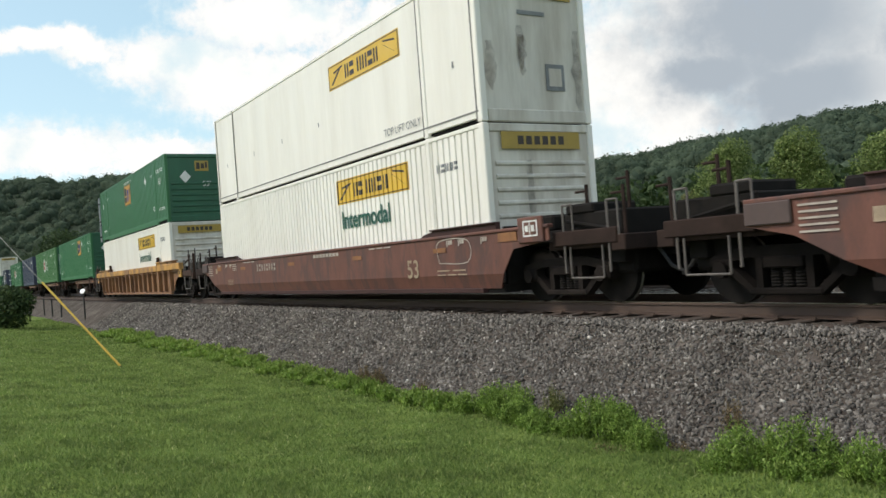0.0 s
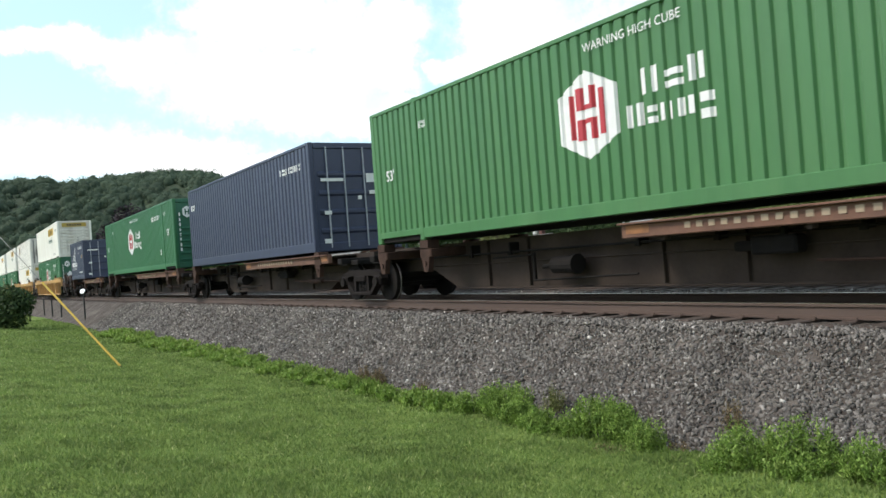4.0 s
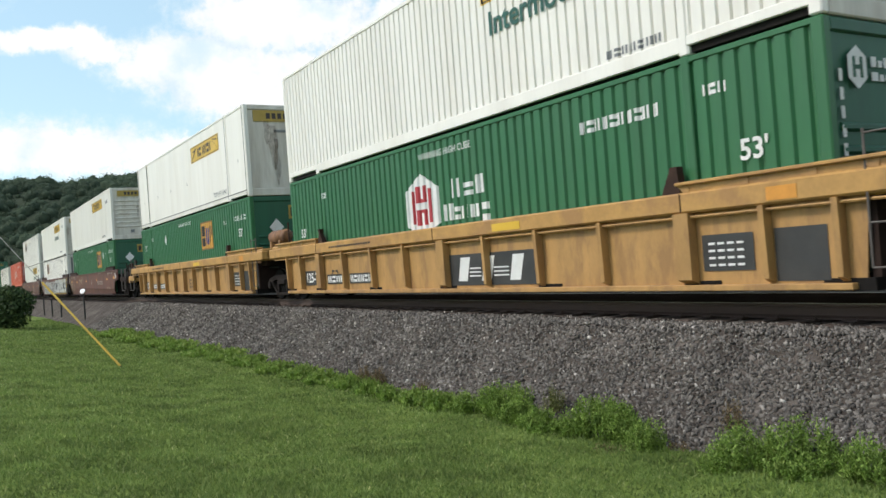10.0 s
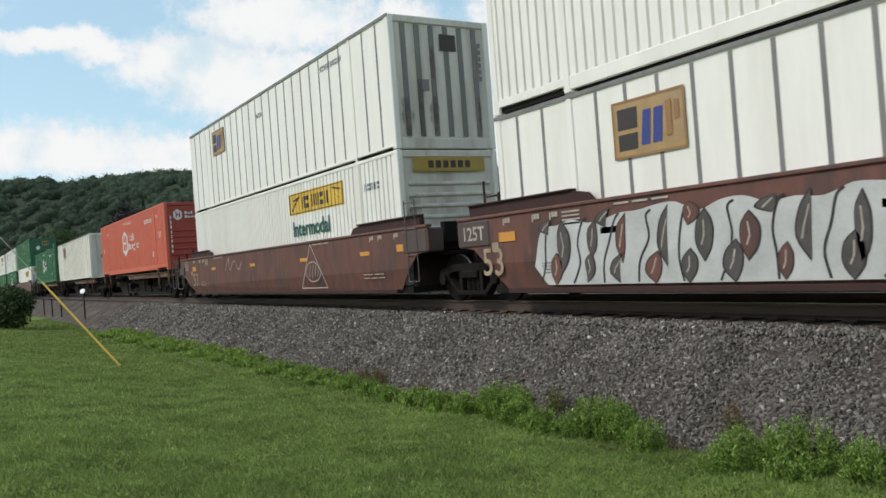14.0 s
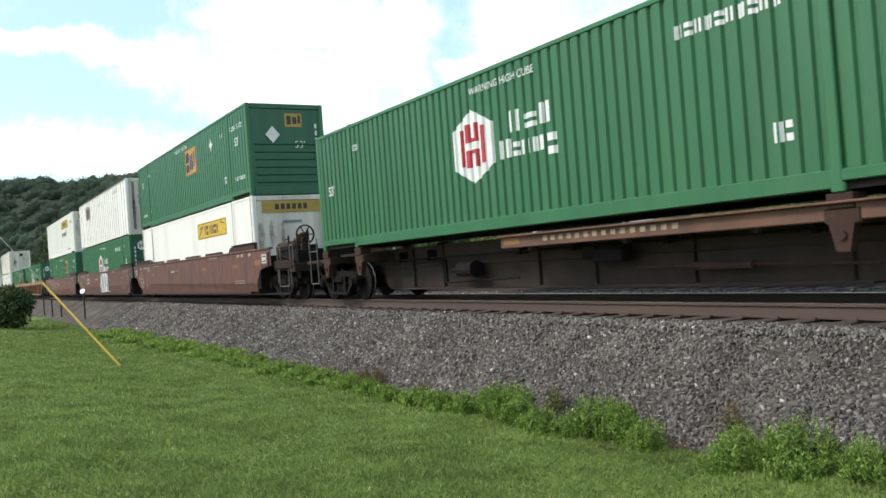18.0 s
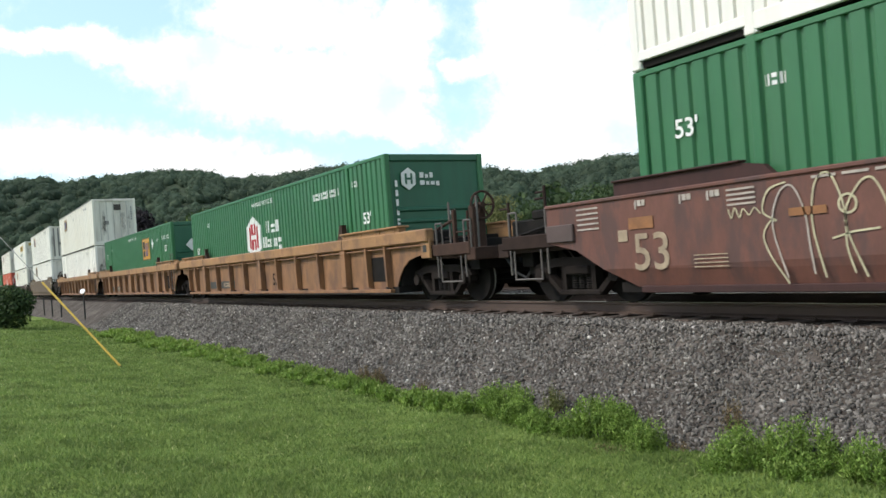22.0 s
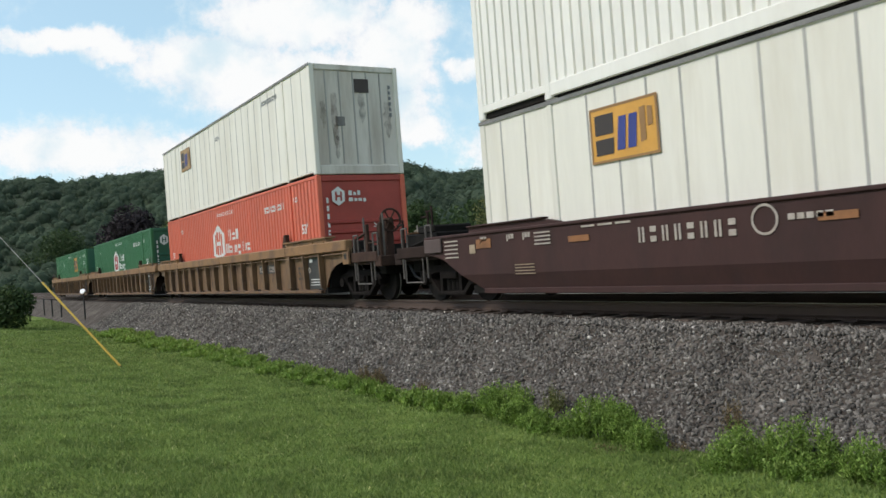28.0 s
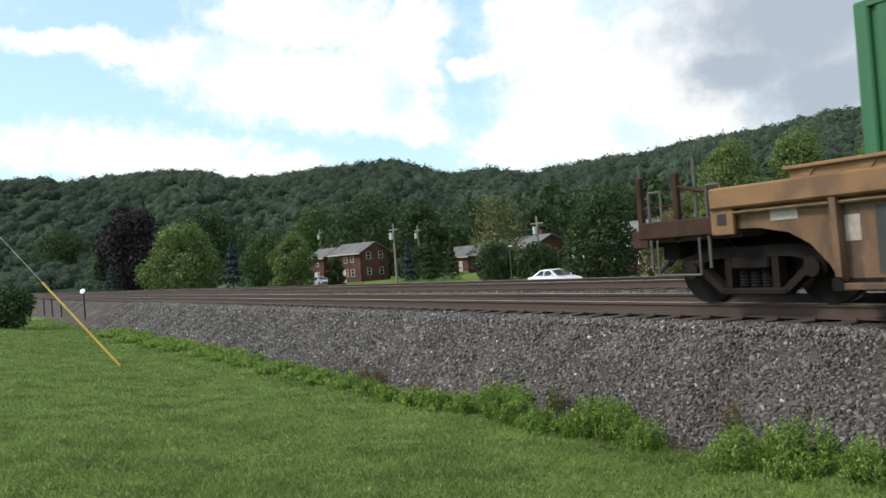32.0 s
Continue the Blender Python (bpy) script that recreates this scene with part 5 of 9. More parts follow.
def end_gear(car, k, skin, s, style, wheel=False, tank=False, deck=None):
    """Stand-alone end of a well car: platform, steps, rails, coupler and its own truck."""
    sx = lambda a: k * a
    def bx(a, b, y0, y1, z0, z1, c=0.015):
        return (min(sx(a), sx(b)), max(sx(a), sx(b)), y0, y1, z0, z1, c)
    deck = deck or (SOOT_SHADE if style == "plain" else RUST)
    key = (k, deck.name, style)
    part("draft_sill", stored(("draft", key), lambda: Shape().box(*bx(8.3, 11.5, -0.38, 0.38, 0.68, 1.02)).mesh("draft_sill", DARK_STEEL)), car)
    part("end_platform", stored(("plat", key), lambda: Shape().box(*bx(9.7, 11.45, -1.32, 1.32, 0.86, 1.00)).box(*bx(11.2, 11.5, -1.38, 1.38, 0.80, 1.04)).mesh("end_platform", deck)), car)
    for y in (-1.35, 1.35):
        part("side_bracket", stored(("brac", key), lambda: Shape().box(*bx(9.9, 11.35, -0.05, 0.05, 0.92, 1.15)).mesh("side_bracket", deck)), car, at=pose(0, y, 0))
    part("end_bulkhead", stored(("bulk", key), lambda: Shape().box(*bx(8.42, 8.52, -1.30, 1.30, 0.34, 1.35)).box(*bx(8.5, 9.6, -1.0, 1.0, 1.0, 1.1)).mesh("end_bulkhead", DARK_STEEL)), car)
    for x in (10.15, 11.15):
        part("grab_rail", stored(("grab", key, x), lambda: Shape().rod((sx(x), -1.36, 0.50), (sx(x), -1.36, 1.55), 0.022, 6).rod((sx(x), -1.36, 1.55), (sx(x) + 0.22, -1.36, 1.55), 0.018, 6)
                                 .rod((sx(x) + 0.22, -1.36, 1.55), (sx(x) + 0.22, -1.36, 1.0), 0.018, 6).mesh("grab_rail", SILVER)), car)
    part("step", stored(("step", key), lambda: Shape().rod((sx(10.30), -1.38, 0.42), (sx(11.02), -1.38, 0.42), 0.018, 6).rod((sx(10.30), -1.38, 0.42), (sx(10.30), -1.38, 0.9), 0.018, 6)
                        .rod((sx(11.02), -1.38, 0.42), (sx(11.02), -1.38, 0.9), 0.018, 6).mesh("step", SILVER)), car)
    if style == "rib":
        for x in (10.72, 11.38):
            part("end_post", stored(("epost", k, x), lambda: Shape().box(*bx(x - 0.045, x + 0.045, -0.04, 0.04, 0.85, 1.78, 0.012)).mesh("end_post", RUST)), car, at=pose(0, -1.28, 0))
        part("hand_rail", stored(("erail", k), lambda: Shape().rod((sx(9.95), -1.28, 1.42), (sx(10.72), -1.28, 1.60), 0.03, 6).rod((sx(10.72), -1.28, 1.35), (sx(11.38), -1.28, 1.35), 0.02, 6).mesh("hand_rail", RUST)), car)
        part("corner_plate", stored(("cplate", k, skin.name), lambda: Shape().box(*bx(9.68, 10.02, -0.03, 0.03, 0.90, 1.30, 0.01)).mesh("corner_plate", skin)), car, at=pose(0, -1.44, 0))
        # Black slab on the uncut plate, painted as the shade inside a hole.
        part("opening", stored(("cpopen", k), lambda: Shape().box(*bx(9.78, 9.92, -0.004, 0.004, 1.02, 1.16)).mesh("opening", BLACK)), car, at=pose(0, -1.472, 0))
    coupler(car, sx(11.6), k)
    add_truck(car, sx(9.78), s)
    part("cross_bearer", stored(("cross", k), lambda: Shape().box(*bx(10.05, 10.25, -1.15, 1.15, 0.94, 1.22)).box(*bx(8.55, 9.95, -0.85, 0.85, 0.96, 1.20)).box(*bx(10.9, 11.2, -1.1, 1.1, 0.62, 0.86))
                                .mesh("cross_bearer", DARK_STEEL)), car)
    for y in (-0.62, 0.55):
        part("air_hose", stored(("ahose", k), lambda: Shape().rod((sx(11.40), 0, 0.80), (sx(11.62), 0.02, 0.52), 0.028, 6).rod((sx(11.62), 0.02, 0.52), (sx(11.86), 0.10, 0.40), 0.028, 6)
                                .mesh("air_hose", TAR)), car, at=pose(0, y, 0))
    if style == "plain":
        part("end_cabinet", stored(("ecab", k), lambda: Shape().box(*bx(9.98, 11.30, -1.20, 1.05, 0.98, 1.42, 0.03)).box(*bx(10.05, 10.7, -1.22, -0.3, 1.40, 1.56, 0.03)).box(*bx(10.55, 11.25, -0.95, 0.9, 0.45, 0.9, 0.05)).rod((sx(10.1), -1.25, 1.3), (sx(11.2), -1.27, 1.12), 0.03, 6).mesh("end_cabinet", DARK_STEEL)), car, "dark equipment box on the end platform")
        for x, y, top in ((10.45, -1.1, 1.85), (10.95, -0.7, 2.0), (11.35, -1.2, 1.75)):
            part("stanchion", stored(("stan", k, x), lambda: Shape().rod((sx(x), y, 0.95), (sx(x), y, top), 0.03, 6).rod((sx(x), y, top - 0.1), (sx(x) - 0.25, y, top - 0.1), 0.022, 6).mesh("stanchion", SOOT_SHADE)), car)
    if style == "rib":
        for x, top in ((10.45, 1.95), (11.42, 1.98)):
            part("stanchion", stored(("rstan", k, x), lambda: Shape().rod((sx(x), 0, 0.98), (sx(x), 0, top), 0.026, 6).mesh("stanchion", SILVER)), car, "pale steel stanchion", pose(0, -1.22, 0))
    part("control_valve", stored(("cvalve", k), lambda: Shape().box(*bx(8.75, 9.15, -0.20, 0.20, 1.20, 1.48, 0.04)).rod((sx(9.15), 0, 1.3), (sx(10.2), 0.1, 1.28), 0.022, 6).rod((sx(8.75), -0.12, 1.36), (sx(8.6), -0.4, 1.1), 0.022, 6)
                                 .mesh("control_valve", DARK_STEEL)), car, at=pose(0, -0.55, 0))
    if wheel:
        part("brake_wheel", stored("bwheel", brake_wheel_mesh), car, "rusty spoked brake wheel on a post", pose(sx(11.0), -0.80, 1.84, 0, 0, 90))
        part("brake_post", stored("bpost", lambda: Shape().box(-0.06, 0.06, -0.10, 0.10, 1.0, 1.9, 0.02).box(-0.16, 0.0, -0.16, 0.16, 1.60, 1.86, 0.03).rod((0.0, -0.28, 1.0), (0.0, -0.28, 1.75), 0.025)
                                  .mesh("brake_post", RUST)), car, at=pose(sx(10.88), -0.80, 0))
    if tank:
        part("air_tank", Shape().rod((-0.75, 0, 0), (0.75, 0, 0), 0.22, 16).rod((-0.80, 0, 0), (-0.75, 0, 0), 0.15, 16, 0.22).rod((0.75, 0, 0), (0.80, 0, 0), 0.22, 16, 0.15).mesh("air_tank", RUST, True),
             car, "steel air reservoir", pose(sx(9.75), -0.75, 1.50))
        part("tank_bracket", Shape().box(-0.5, -0.4, -0.2, 0.2, 1.0, 1.4).box(0.4, 0.5, -0.2, 0.2, 1.0, 1.4).mesh("tank_bracket", RUST), car, at=pose(sx(9.75), -0.75, 0))


def joint_gear(car, k, skin, s, truck, style, tank_end=False):
    """End of a unit that shares a truck with its neighbour."""
    x = lambda a, b: (min(k * a, k * b), max(k * a, k * b))
    part("end_bulkhead", stored(("jbulk", k, skin.name), lambda: Shape().box(*x(8.42, 8.52), -1.30, 1.30, 0.34, 1.35).box(*x(8.5, 9.5), -0.42, 0.42, 0.72, 1.12, 0.02)
                                .box(*x(8.5, 9.0), -1.2, 1.2, 1.05, 1.2).mesh("end_bulkhead", SOOT_SHADE)), car)
    box_paint = GREY_BOX if style == "plain" else skin
    for y in ((-1.32, 1.32) if style == "plain" else (-1.255, 1.255)):
        part("end_box", stored(("jbox", k, box_paint.name), lambda: Shape().box(*x(8.42, 9.42), -0.205, 0.205, 1.02 if style == "plain" else 1.20, 1.50 if style == "plain" else 1.56, 0.03).mesh("end_box", box_paint)), car, at=pose(0, y, 0))
    part("cross_bearer", stored(("jcross", k), lambda: Shape().box(*x(8.5, 9.4), -0.98, 0.98, 0.95, 1.02).box(*x(9.05, 9.2), -0.95, 0.95, 1.2, 1.62).mesh("cross_bearer", DARK_STEEL)), car)
    if truck:
        add_truck(car, k * 9.78, s)
        if tank_end:
            part("air_tank", stored("yair", lambda: Shape().rod((-0.5, 0, 0), (0.5, 0, 0), 0.20, 16).rod((-0.58, 0, 0), (-0.5, 0, 0), 0.12, 16, 0.20).rod((0.5, 0, 0), (0.58, 0, 0), 0.20, 16, 0.12).mesh("air_tank", TAN_WELL, True)), car,
                 "tan air reservoir", pose(k * 10.0, -0.95, 1.88))
            part("tank_bracket", stored("ybrac", lambda: Shape().box(-0.42, -0.30, -0.2, 0.2, 1.2, 1.76, 0.02).box(0.30, 0.42, -0.2, 0.2, 1.2, 1.76, 0.02).mesh("tank_bracket", TAN_CHORD)), car, at=pose(k * 10.0, -0.95, 0))
        for y in (-0.35, 0.30):
            part("hose", stored(("hose", y), lambda: Shape().rod((-0.5, y, 1.15), (0.0, y, 0.98), 0.03, 6).rod((0.0, y, 0.98), (0.5, y, 1.15), 0.03, 6).mesh("hose", TAR)), car, at=pose(k * 9.78, 0, 0))
        part("hand_rail", stored("hrail", lambda: Shape().rod((0, 0, 1.1), (0, 0, 2.25), 0.026, 6).rod((0.45, 0, 1.1), (0.45, 0, 2.0), 0.026, 6).rod((0, 0, 1.95), (0.45, 0, 1.95), 0.02, 6)
                                 .mesh("hand_rail", RUST)), car, at=pose(k * 9.1 - 0.2, -0.95, 0))


RIBS_A = [(-8.18, 0), (-7.25, 0), (-6.0, 1), (-4.55, 0), (-3.03, 0), (-1.52, 0), (0.0, 1), (1.44, 0), (2.95, 0), (4.47, 0), (6.03, 1), (7.25, 0), (8.18, 0)]
RIBS_B = [(k * x, w) for k in (-1, 1) for x, w in ((8.34, 0), (7.26, 0), (6.2, 1), (5.14, 0), (4.1, 0), (3.08, 0), (2.05, 0), (1.03, 0))] + [(0.0, 1)]


def ribbed_car(s, skin, chord, rear, front, label, ribs=RIBS_A, wheel=False, tank=False):
    """Well car with outside ribs. rear and front: 'stand', 'share' (with the shared truck) or 'hang' (the neighbour has it)."""
    car = thing("well_car", label, "railcar", "railcars of the freight train")

    def edge(k, kind):
        if skin is YELLOW_WELL:
            return [(k * 8.40, 0.28), (k * 8.46, 1.0), (k * 8.46, 1.24)]
        if kind == "stand":
            return [(k * 8.38, 0.28), (k * 8.52, 0.50), (k * 8.74, 0.74), (k * 9.0, 0.88), (k * 9.4, 0.96), (k * 10.0, 0.98), (k * 10.0, 1.24)]
        return [(k * 8.36, 0.28), (k * 8.62, 0.66), (k * 9.0, 0.98), (k * 9.50, 1.02), (k * 9.50, 1.24)]
    poly = edge(1, front) + edge(-1, rear)[::-1]
    end_f, end_r = (10.0 if front == "stand" else 9.5), (-10.0 if rear == "stand" else -9.5)
    key = (skin.name, rear, front)
    for k in (-1, 1):
        part("side_plate", stored(("sp", key), lambda: Shape().prism(poly, -0.012, 0.012).mesh("side_plate", skin)), car, at=pose(0, k * 1.36, 0))
        part("top_chord", stored(("tc", key, chord.name), lambda: Shape().box(end_r, end_f, -0.10, 0.10, 1.22, 1.485, 0.025).mesh("top_chord", chord)), car, at=pose(0, k * 1.42, 0))
        part("bottom_chord", stored(("bc", key), lambda: Shape().box(-8.3, 8.3, -0.075, 0.10, 0.215, 0.29, 0.01).mesh("bottom_chord", skin)), car, at=pose(0, k * 1.41, 0))
        for x, wide in ribs:
            w = 0.25 if wide else 0.075
            rib = stored(("rib", skin.name, wide), lambda: Shape().prism([(-w / 2, 0.30), (w / 2, 0.30), (w / 2, 1.22), (-w / 2, 1.22)], -0.01, 0.012).add(
                [(-w / 2, 0.0, 0.30), (-w / 2, -0.13 if not wide else -0.15, 0.36), (-w / 2, -0.155, 1.22), (-w / 2, 0.0, 1.22), (w / 2, 0.0, 0.30), (w / 2, -0.13 if not wide else -0.15, 0.36), (w / 2, -0.155, 1.22), (w / 2, 0.0, 1.22)],
                [(0, 1, 2, 3), (4, 7, 6, 5), (1, 5, 6, 2), (0, 4, 5, 1), (3, 2, 6, 7)]).mesh("rib", skin))
            part("rib", rib, car, at=pose(x, k * 1.37, 0, 0, 0, 0 if k < 0 else 180))
        part("train_line", stored(("tl", skin.name, end_r, end_f), lambda: Shape().rod((end_r + 0.3, 0, 1.165), (end_f - 0.3, 0, 1.165), 0.02, 6).mesh("train_line", skin)), car, at=pose(0, k * 1.455, 0))
        for e in (-1, 1):
            part("guide_plate", stored(("gp", chord.name, e), lambda: Shape().box(min(e * 6.0, e * 8.9), max(e * 6.0, e * 8.9), -0.15, 0.15, 1.575, 1.62, 0.01).box(min(e * 6.08, e * 8.85), max(e * 6.08, e * 8.85), -0.085, 0.085, 1.48, 1.577)
                                       .prism([(e * 6.1, 1.48), (e * 6.2, 1.48), (e * 6.2, 1.58), (e * 6.0, 1.58)], -0.1, 0.1).prism([(e * 7.0, 1.48), (e * 7.1, 1.48), (e * 7.1, 1.58), (e * 6.9, 1.58)], -0.1, 0.1)
                                       .prism([(e * 7.9, 1.48), (e * 8.0, 1.48), (e * 8.0, 1.58), (e * 7.8, 1.58)], -0.1, 0.1).prism([(e * 8.6, 1.48), (e * 8.7, 1.48), (e * 8.7, 1.58), (e * 8.5, 1.58)], -0.1, 0.1)
                                       .mesh("guide_plate", chord)), car, at=pose(0, k * 1.40, 0))
            part("container_guide", stored(("cg", e), lambda: Shape().prism([(-0.16, 1.48), (0.16, 1.48), (0.13 * e, 1.84), (0.02 * e, 1.84)], -0.06, 0.06).mesh("container_guide", RUST)), car,
                 at=pose(e * 5.85, k * 1.40, 0))
    for x in (-6.04, -0.24, 6.04):
        side_mark(car, x, x + 0.022, 1.235, 1.475, SOOT_SHADE, "weld_seam", 1.521)
    part("well_floor", stored("wfloor", floor_mesh), car)
    if rear == "stand":
        end_gear(car, -1, chord, s, "rib", deck=chord if chord is YELLOW_CHORD else RUST)
    else:
        joint_gear(car, -1, chord, s, rear == "share", "rib", chord is YELLOW_CHORD)
    if front == "stand":
        end_gear(car, 1, chord, s, "rib", wheel, tank)
    else:
        joint_gear(car, 1, chord, s, front == "share", "rib")
        ladder(car, 8.55, 0.45, 1.9, -1.50)
    return car


def floor_mesh():
    s = Shape()
    for x in (-8.2, -6.2, -3.1, 0, 3.1, 6.2, 8.2):
        s.box(x - 0.3, x + 0.3, -1.38, 1.38, 0.20, 0.34)
    s.box(-8.2, 8.2, -0.2, 0.2, 0.26, 0.33)
    return s.mesh("well_floor", DARK_STEEL)


GREY_BOX = mat("grey-brown equipment box paint", (0.082, 0.054, 0.049), 0.7, 0, 0.15, 2, 0.4, (0.04, 0.03, 0.03))


def smooth_car(s, skin, rear, front, label, lip=None, wheel=False, bumps=False, top=1.55, lip_top=1.79, bright=False):
    """Well car with plain plate sides, folded along the middle."""
    lip = lip or BROWN_DARK
    car = thing("well_car", label, "railcar", "railcars of the freight train")

    def half(k, kind):
        if kind == "stand":
            if k < 0:
                return [(k * 8.12, 0.28), (k * 8.72, 0.54), (k * 9.30, 0.84), (k * 9.95, 0.98), (k * 9.95, top)]
            return [(k * 8.45, 0.28), (k * 8.66, 0.54), (k * 8.98, 0.94), (k * 9.95, 1.04), (k * 9.95, top)]
        return [(k * 8.10, 0.28), (k * 8.62, 0.72), (k * 8.95, 0.98), (k * 9.45, 1.06), (k * 9.45, top)]
    f, r = half(1, front), half(-1, rear)
    for k in (-1, 1):
        def plate():
            q = Shape()
            low = [f[0], f[1], r[1], r[0]]
            for (ya, yb), pl in (((-0.02, -0.005), [f[1], f[2], f[3], f[4], r[4], r[3], r[2], r[1]]),):
                q.prism(pl, -0.02, 0.0)
            v = [(x, 0.06 if z < 0.5 else -0.02, z) for x, z in low] + [(x, 0.085 if z < 0.5 else 0.0, z) for x, z in low]
            q.add(v, [(0, 1, 2, 3), (7, 6, 5, 4), (0, 4, 5, 1), (2, 6, 7, 3), (3, 7, 4, 0)])
            return q.mesh("side_plate", skin)
        part("side_plate", stored(("ssp", skin.name, rear, front, top), plate), car, at=pose(0, k * 1.48, 0, 0, 0, 0 if k < 0 else 180) if rear == front or k < 0
             else pose(0, k * 1.48, 0) @ Matrix.Diagonal((1, -1, 1, 1)))
        part("top_rim", stored(("rim", skin.name, rear, front, top), lambda: Shape().box(r[4][0], f[4][0], -0.09, 0.05, top - 0.04, top + 0.02, 0.015).mesh("top_rim", skin)), car, at=pose(0, k * 1.44, 0))
        part("bottom_chord", stored(("sbc", skin.name), lambda: Shape().box(-8.0, 8.0, -0.10, 0.06, 0.20, 0.29, 0.01).mesh("bottom_chord", lip)), car, at=pose(0, k * 1.40, 0))
        for e in (-1, 1):
            far = 8.45 if (front if e > 0 else rear) == "stand" else 9.10
            part("raised_lip", stored(("lip", lip.name, e, far, top, lip_top), lambda: Shape().prism([(e * 5.80, top + 0.01), (e * far, top + 0.01), (e * far, lip_top - 0.03), (e * 6.30, lip_top - 0.03), (e * 5.95, lip_top - 0.09)], -0.05, 0.05)
                                      .box(min(e * 6.25, e * far), max(e * 6.25, e * far), -0.10, 0.06, lip_top - 0.03, lip_top, 0.01).mesh("raised_lip", lip)), car, at=pose(0, k * 1.40, 0))
        if bumps:
            for x in (-4.6, -1.9, 1.2, 4.0):
                part("rim_step", stored("rstep", lambda: Shape().prism([(-0.95, 1.56), (0.95, 1.56), (0.88, 1.65), (-0.88, 1.65)], -0.05, 0.05).mesh("rim_step", lip)), car, at=pose(x, k * 1.42, 0))
    part("well_floor", stored("wfloor", floor_mesh), car)
    if rear == "stand":
        end_gear(car, -1, lip, s, "plain")
        part("placard_box", stored(("rbox", skin.name), lambda: Shape().box(-9.93, -9.30, -0.05, 0.0, 0.98, top - 0.03, 0.015).mesh("placard_box", GREY_BOX)), car, "grey-brown placard box", pose(0, -1.50, 0))
        for i in range(5):
            stencils(car, -9.22, -8.72, top - 0.42 + 0.075 * i, top - 0.395 + 0.075 * i, 1, FADED_WHITE, gap=0.05)
    else:
        joint_gear(car, -1, skin, s, rear == "share", "plain")
    if front == "stand":
        end_gear(car, 1, lip, s, "plain", wheel, wheel)
        part("placard_box", stored(("pbox", skin.name), lambda: Shape().box(9.2, 9.85, -0.05, 0.0, 1.02, 1.44, 0.015).mesh("placard_box", skin)), car, at=pose(0, -1.50, 0))
    else:
        joint_gear(car, 1, skin, s, front == "share", "plain")
        ladder(car, 8.62, 0.45, 2.1, -1.53)
    # orange reflectors, capacity stencils
    patch_paint = ORANGE_PATCH if bright else DULL_ORANGE
    z = 1.06 if top > 1.4 else 0.98
    for x in (-5.61, -1.42, 2.72, 6.38):
        side_mark(car, x, x + 0.47, z, z + 0.09, patch_paint, "reflector")
    side_mark(car, -8.14, -7.68, z + 0.02, z + 0.18, patch_paint, "orange_panel", label="orange reflective panel")
    side_mark(car, 8.58 if front == "stand" else 8.15, 9.12 if front == "stand" else 8.61, 1.08, 1.23, patch_paint, "orange_panel", label="orange reflective panel")
    for x in (-8.0, -7.2, -6.75, 6.9, 7.3, 8.05):
        stencils(car, x, x + 0.03, top - 0.20, top - 0.08, 1, FADED_WHITE, gap=0.02)
        stencils(car, x + 0.05, x + 0.21, top - 0.16, top - 0.08, 2, FADED_WHITE, gap=0.2)
    for i in range(4):
        stencils(car, -6.45, -6.02, top - 0.30 + 0.06 * i, top - 0.275 + 0.06 * i, 1, FADED_WHITE, gap=0.05)
    for i in range(4):
        stencils(car, -7.02, -6.46, 0.52 + 0.05 * i, 0.535 + 0.05 * i, 1, TAN_STENCIL, gap=0.05)
    side_mark(car, -8.36, -8.18, 0.92, 1.08, TAN_STENCIL, "paper_label")
    if front == "stand":
        for x0, x1, z0, z1 in ((9.36, 9.39, 1.12, 1.38), (9.71, 9.74, 1.12, 1.38), (9.39, 9.71, 1.12, 1.145), (9.39, 9.71, 1.355, 1.38), (9.53, 9.55, 1.145, 1.355), (9.42, 9.50, 1.20, 1.30), (9.58, 9.66, 1.20, 1.30)):
            side_mark(car, x0, x1, z0, z1, LETTER_WHITE, "data_line", 1.556)
    stencils(car, 6.5, 7.6, 0.62, 0.645, 2, TAN_STENCIL, gap=0.2)
    stencils(car, 6.5, 7.6, 0.54, 0.565, 3, TAN_STENCIL, gap=0.2)
    stencils(car, 3.6, 4.7, top - 0.10, top - 0.07, 3, FADED_WHITE, gap=0.2)
    stencils(car, -5.3, -4.2, top - 0.10, top - 0.07, 3, FADED_WHITE, gap=0.2)
    return car


def plain_words(car, text, size, material, x, z, y=1.515):
    part("lettering", words(text, size, material, 0.006), car, at=pose(x, -y, z))


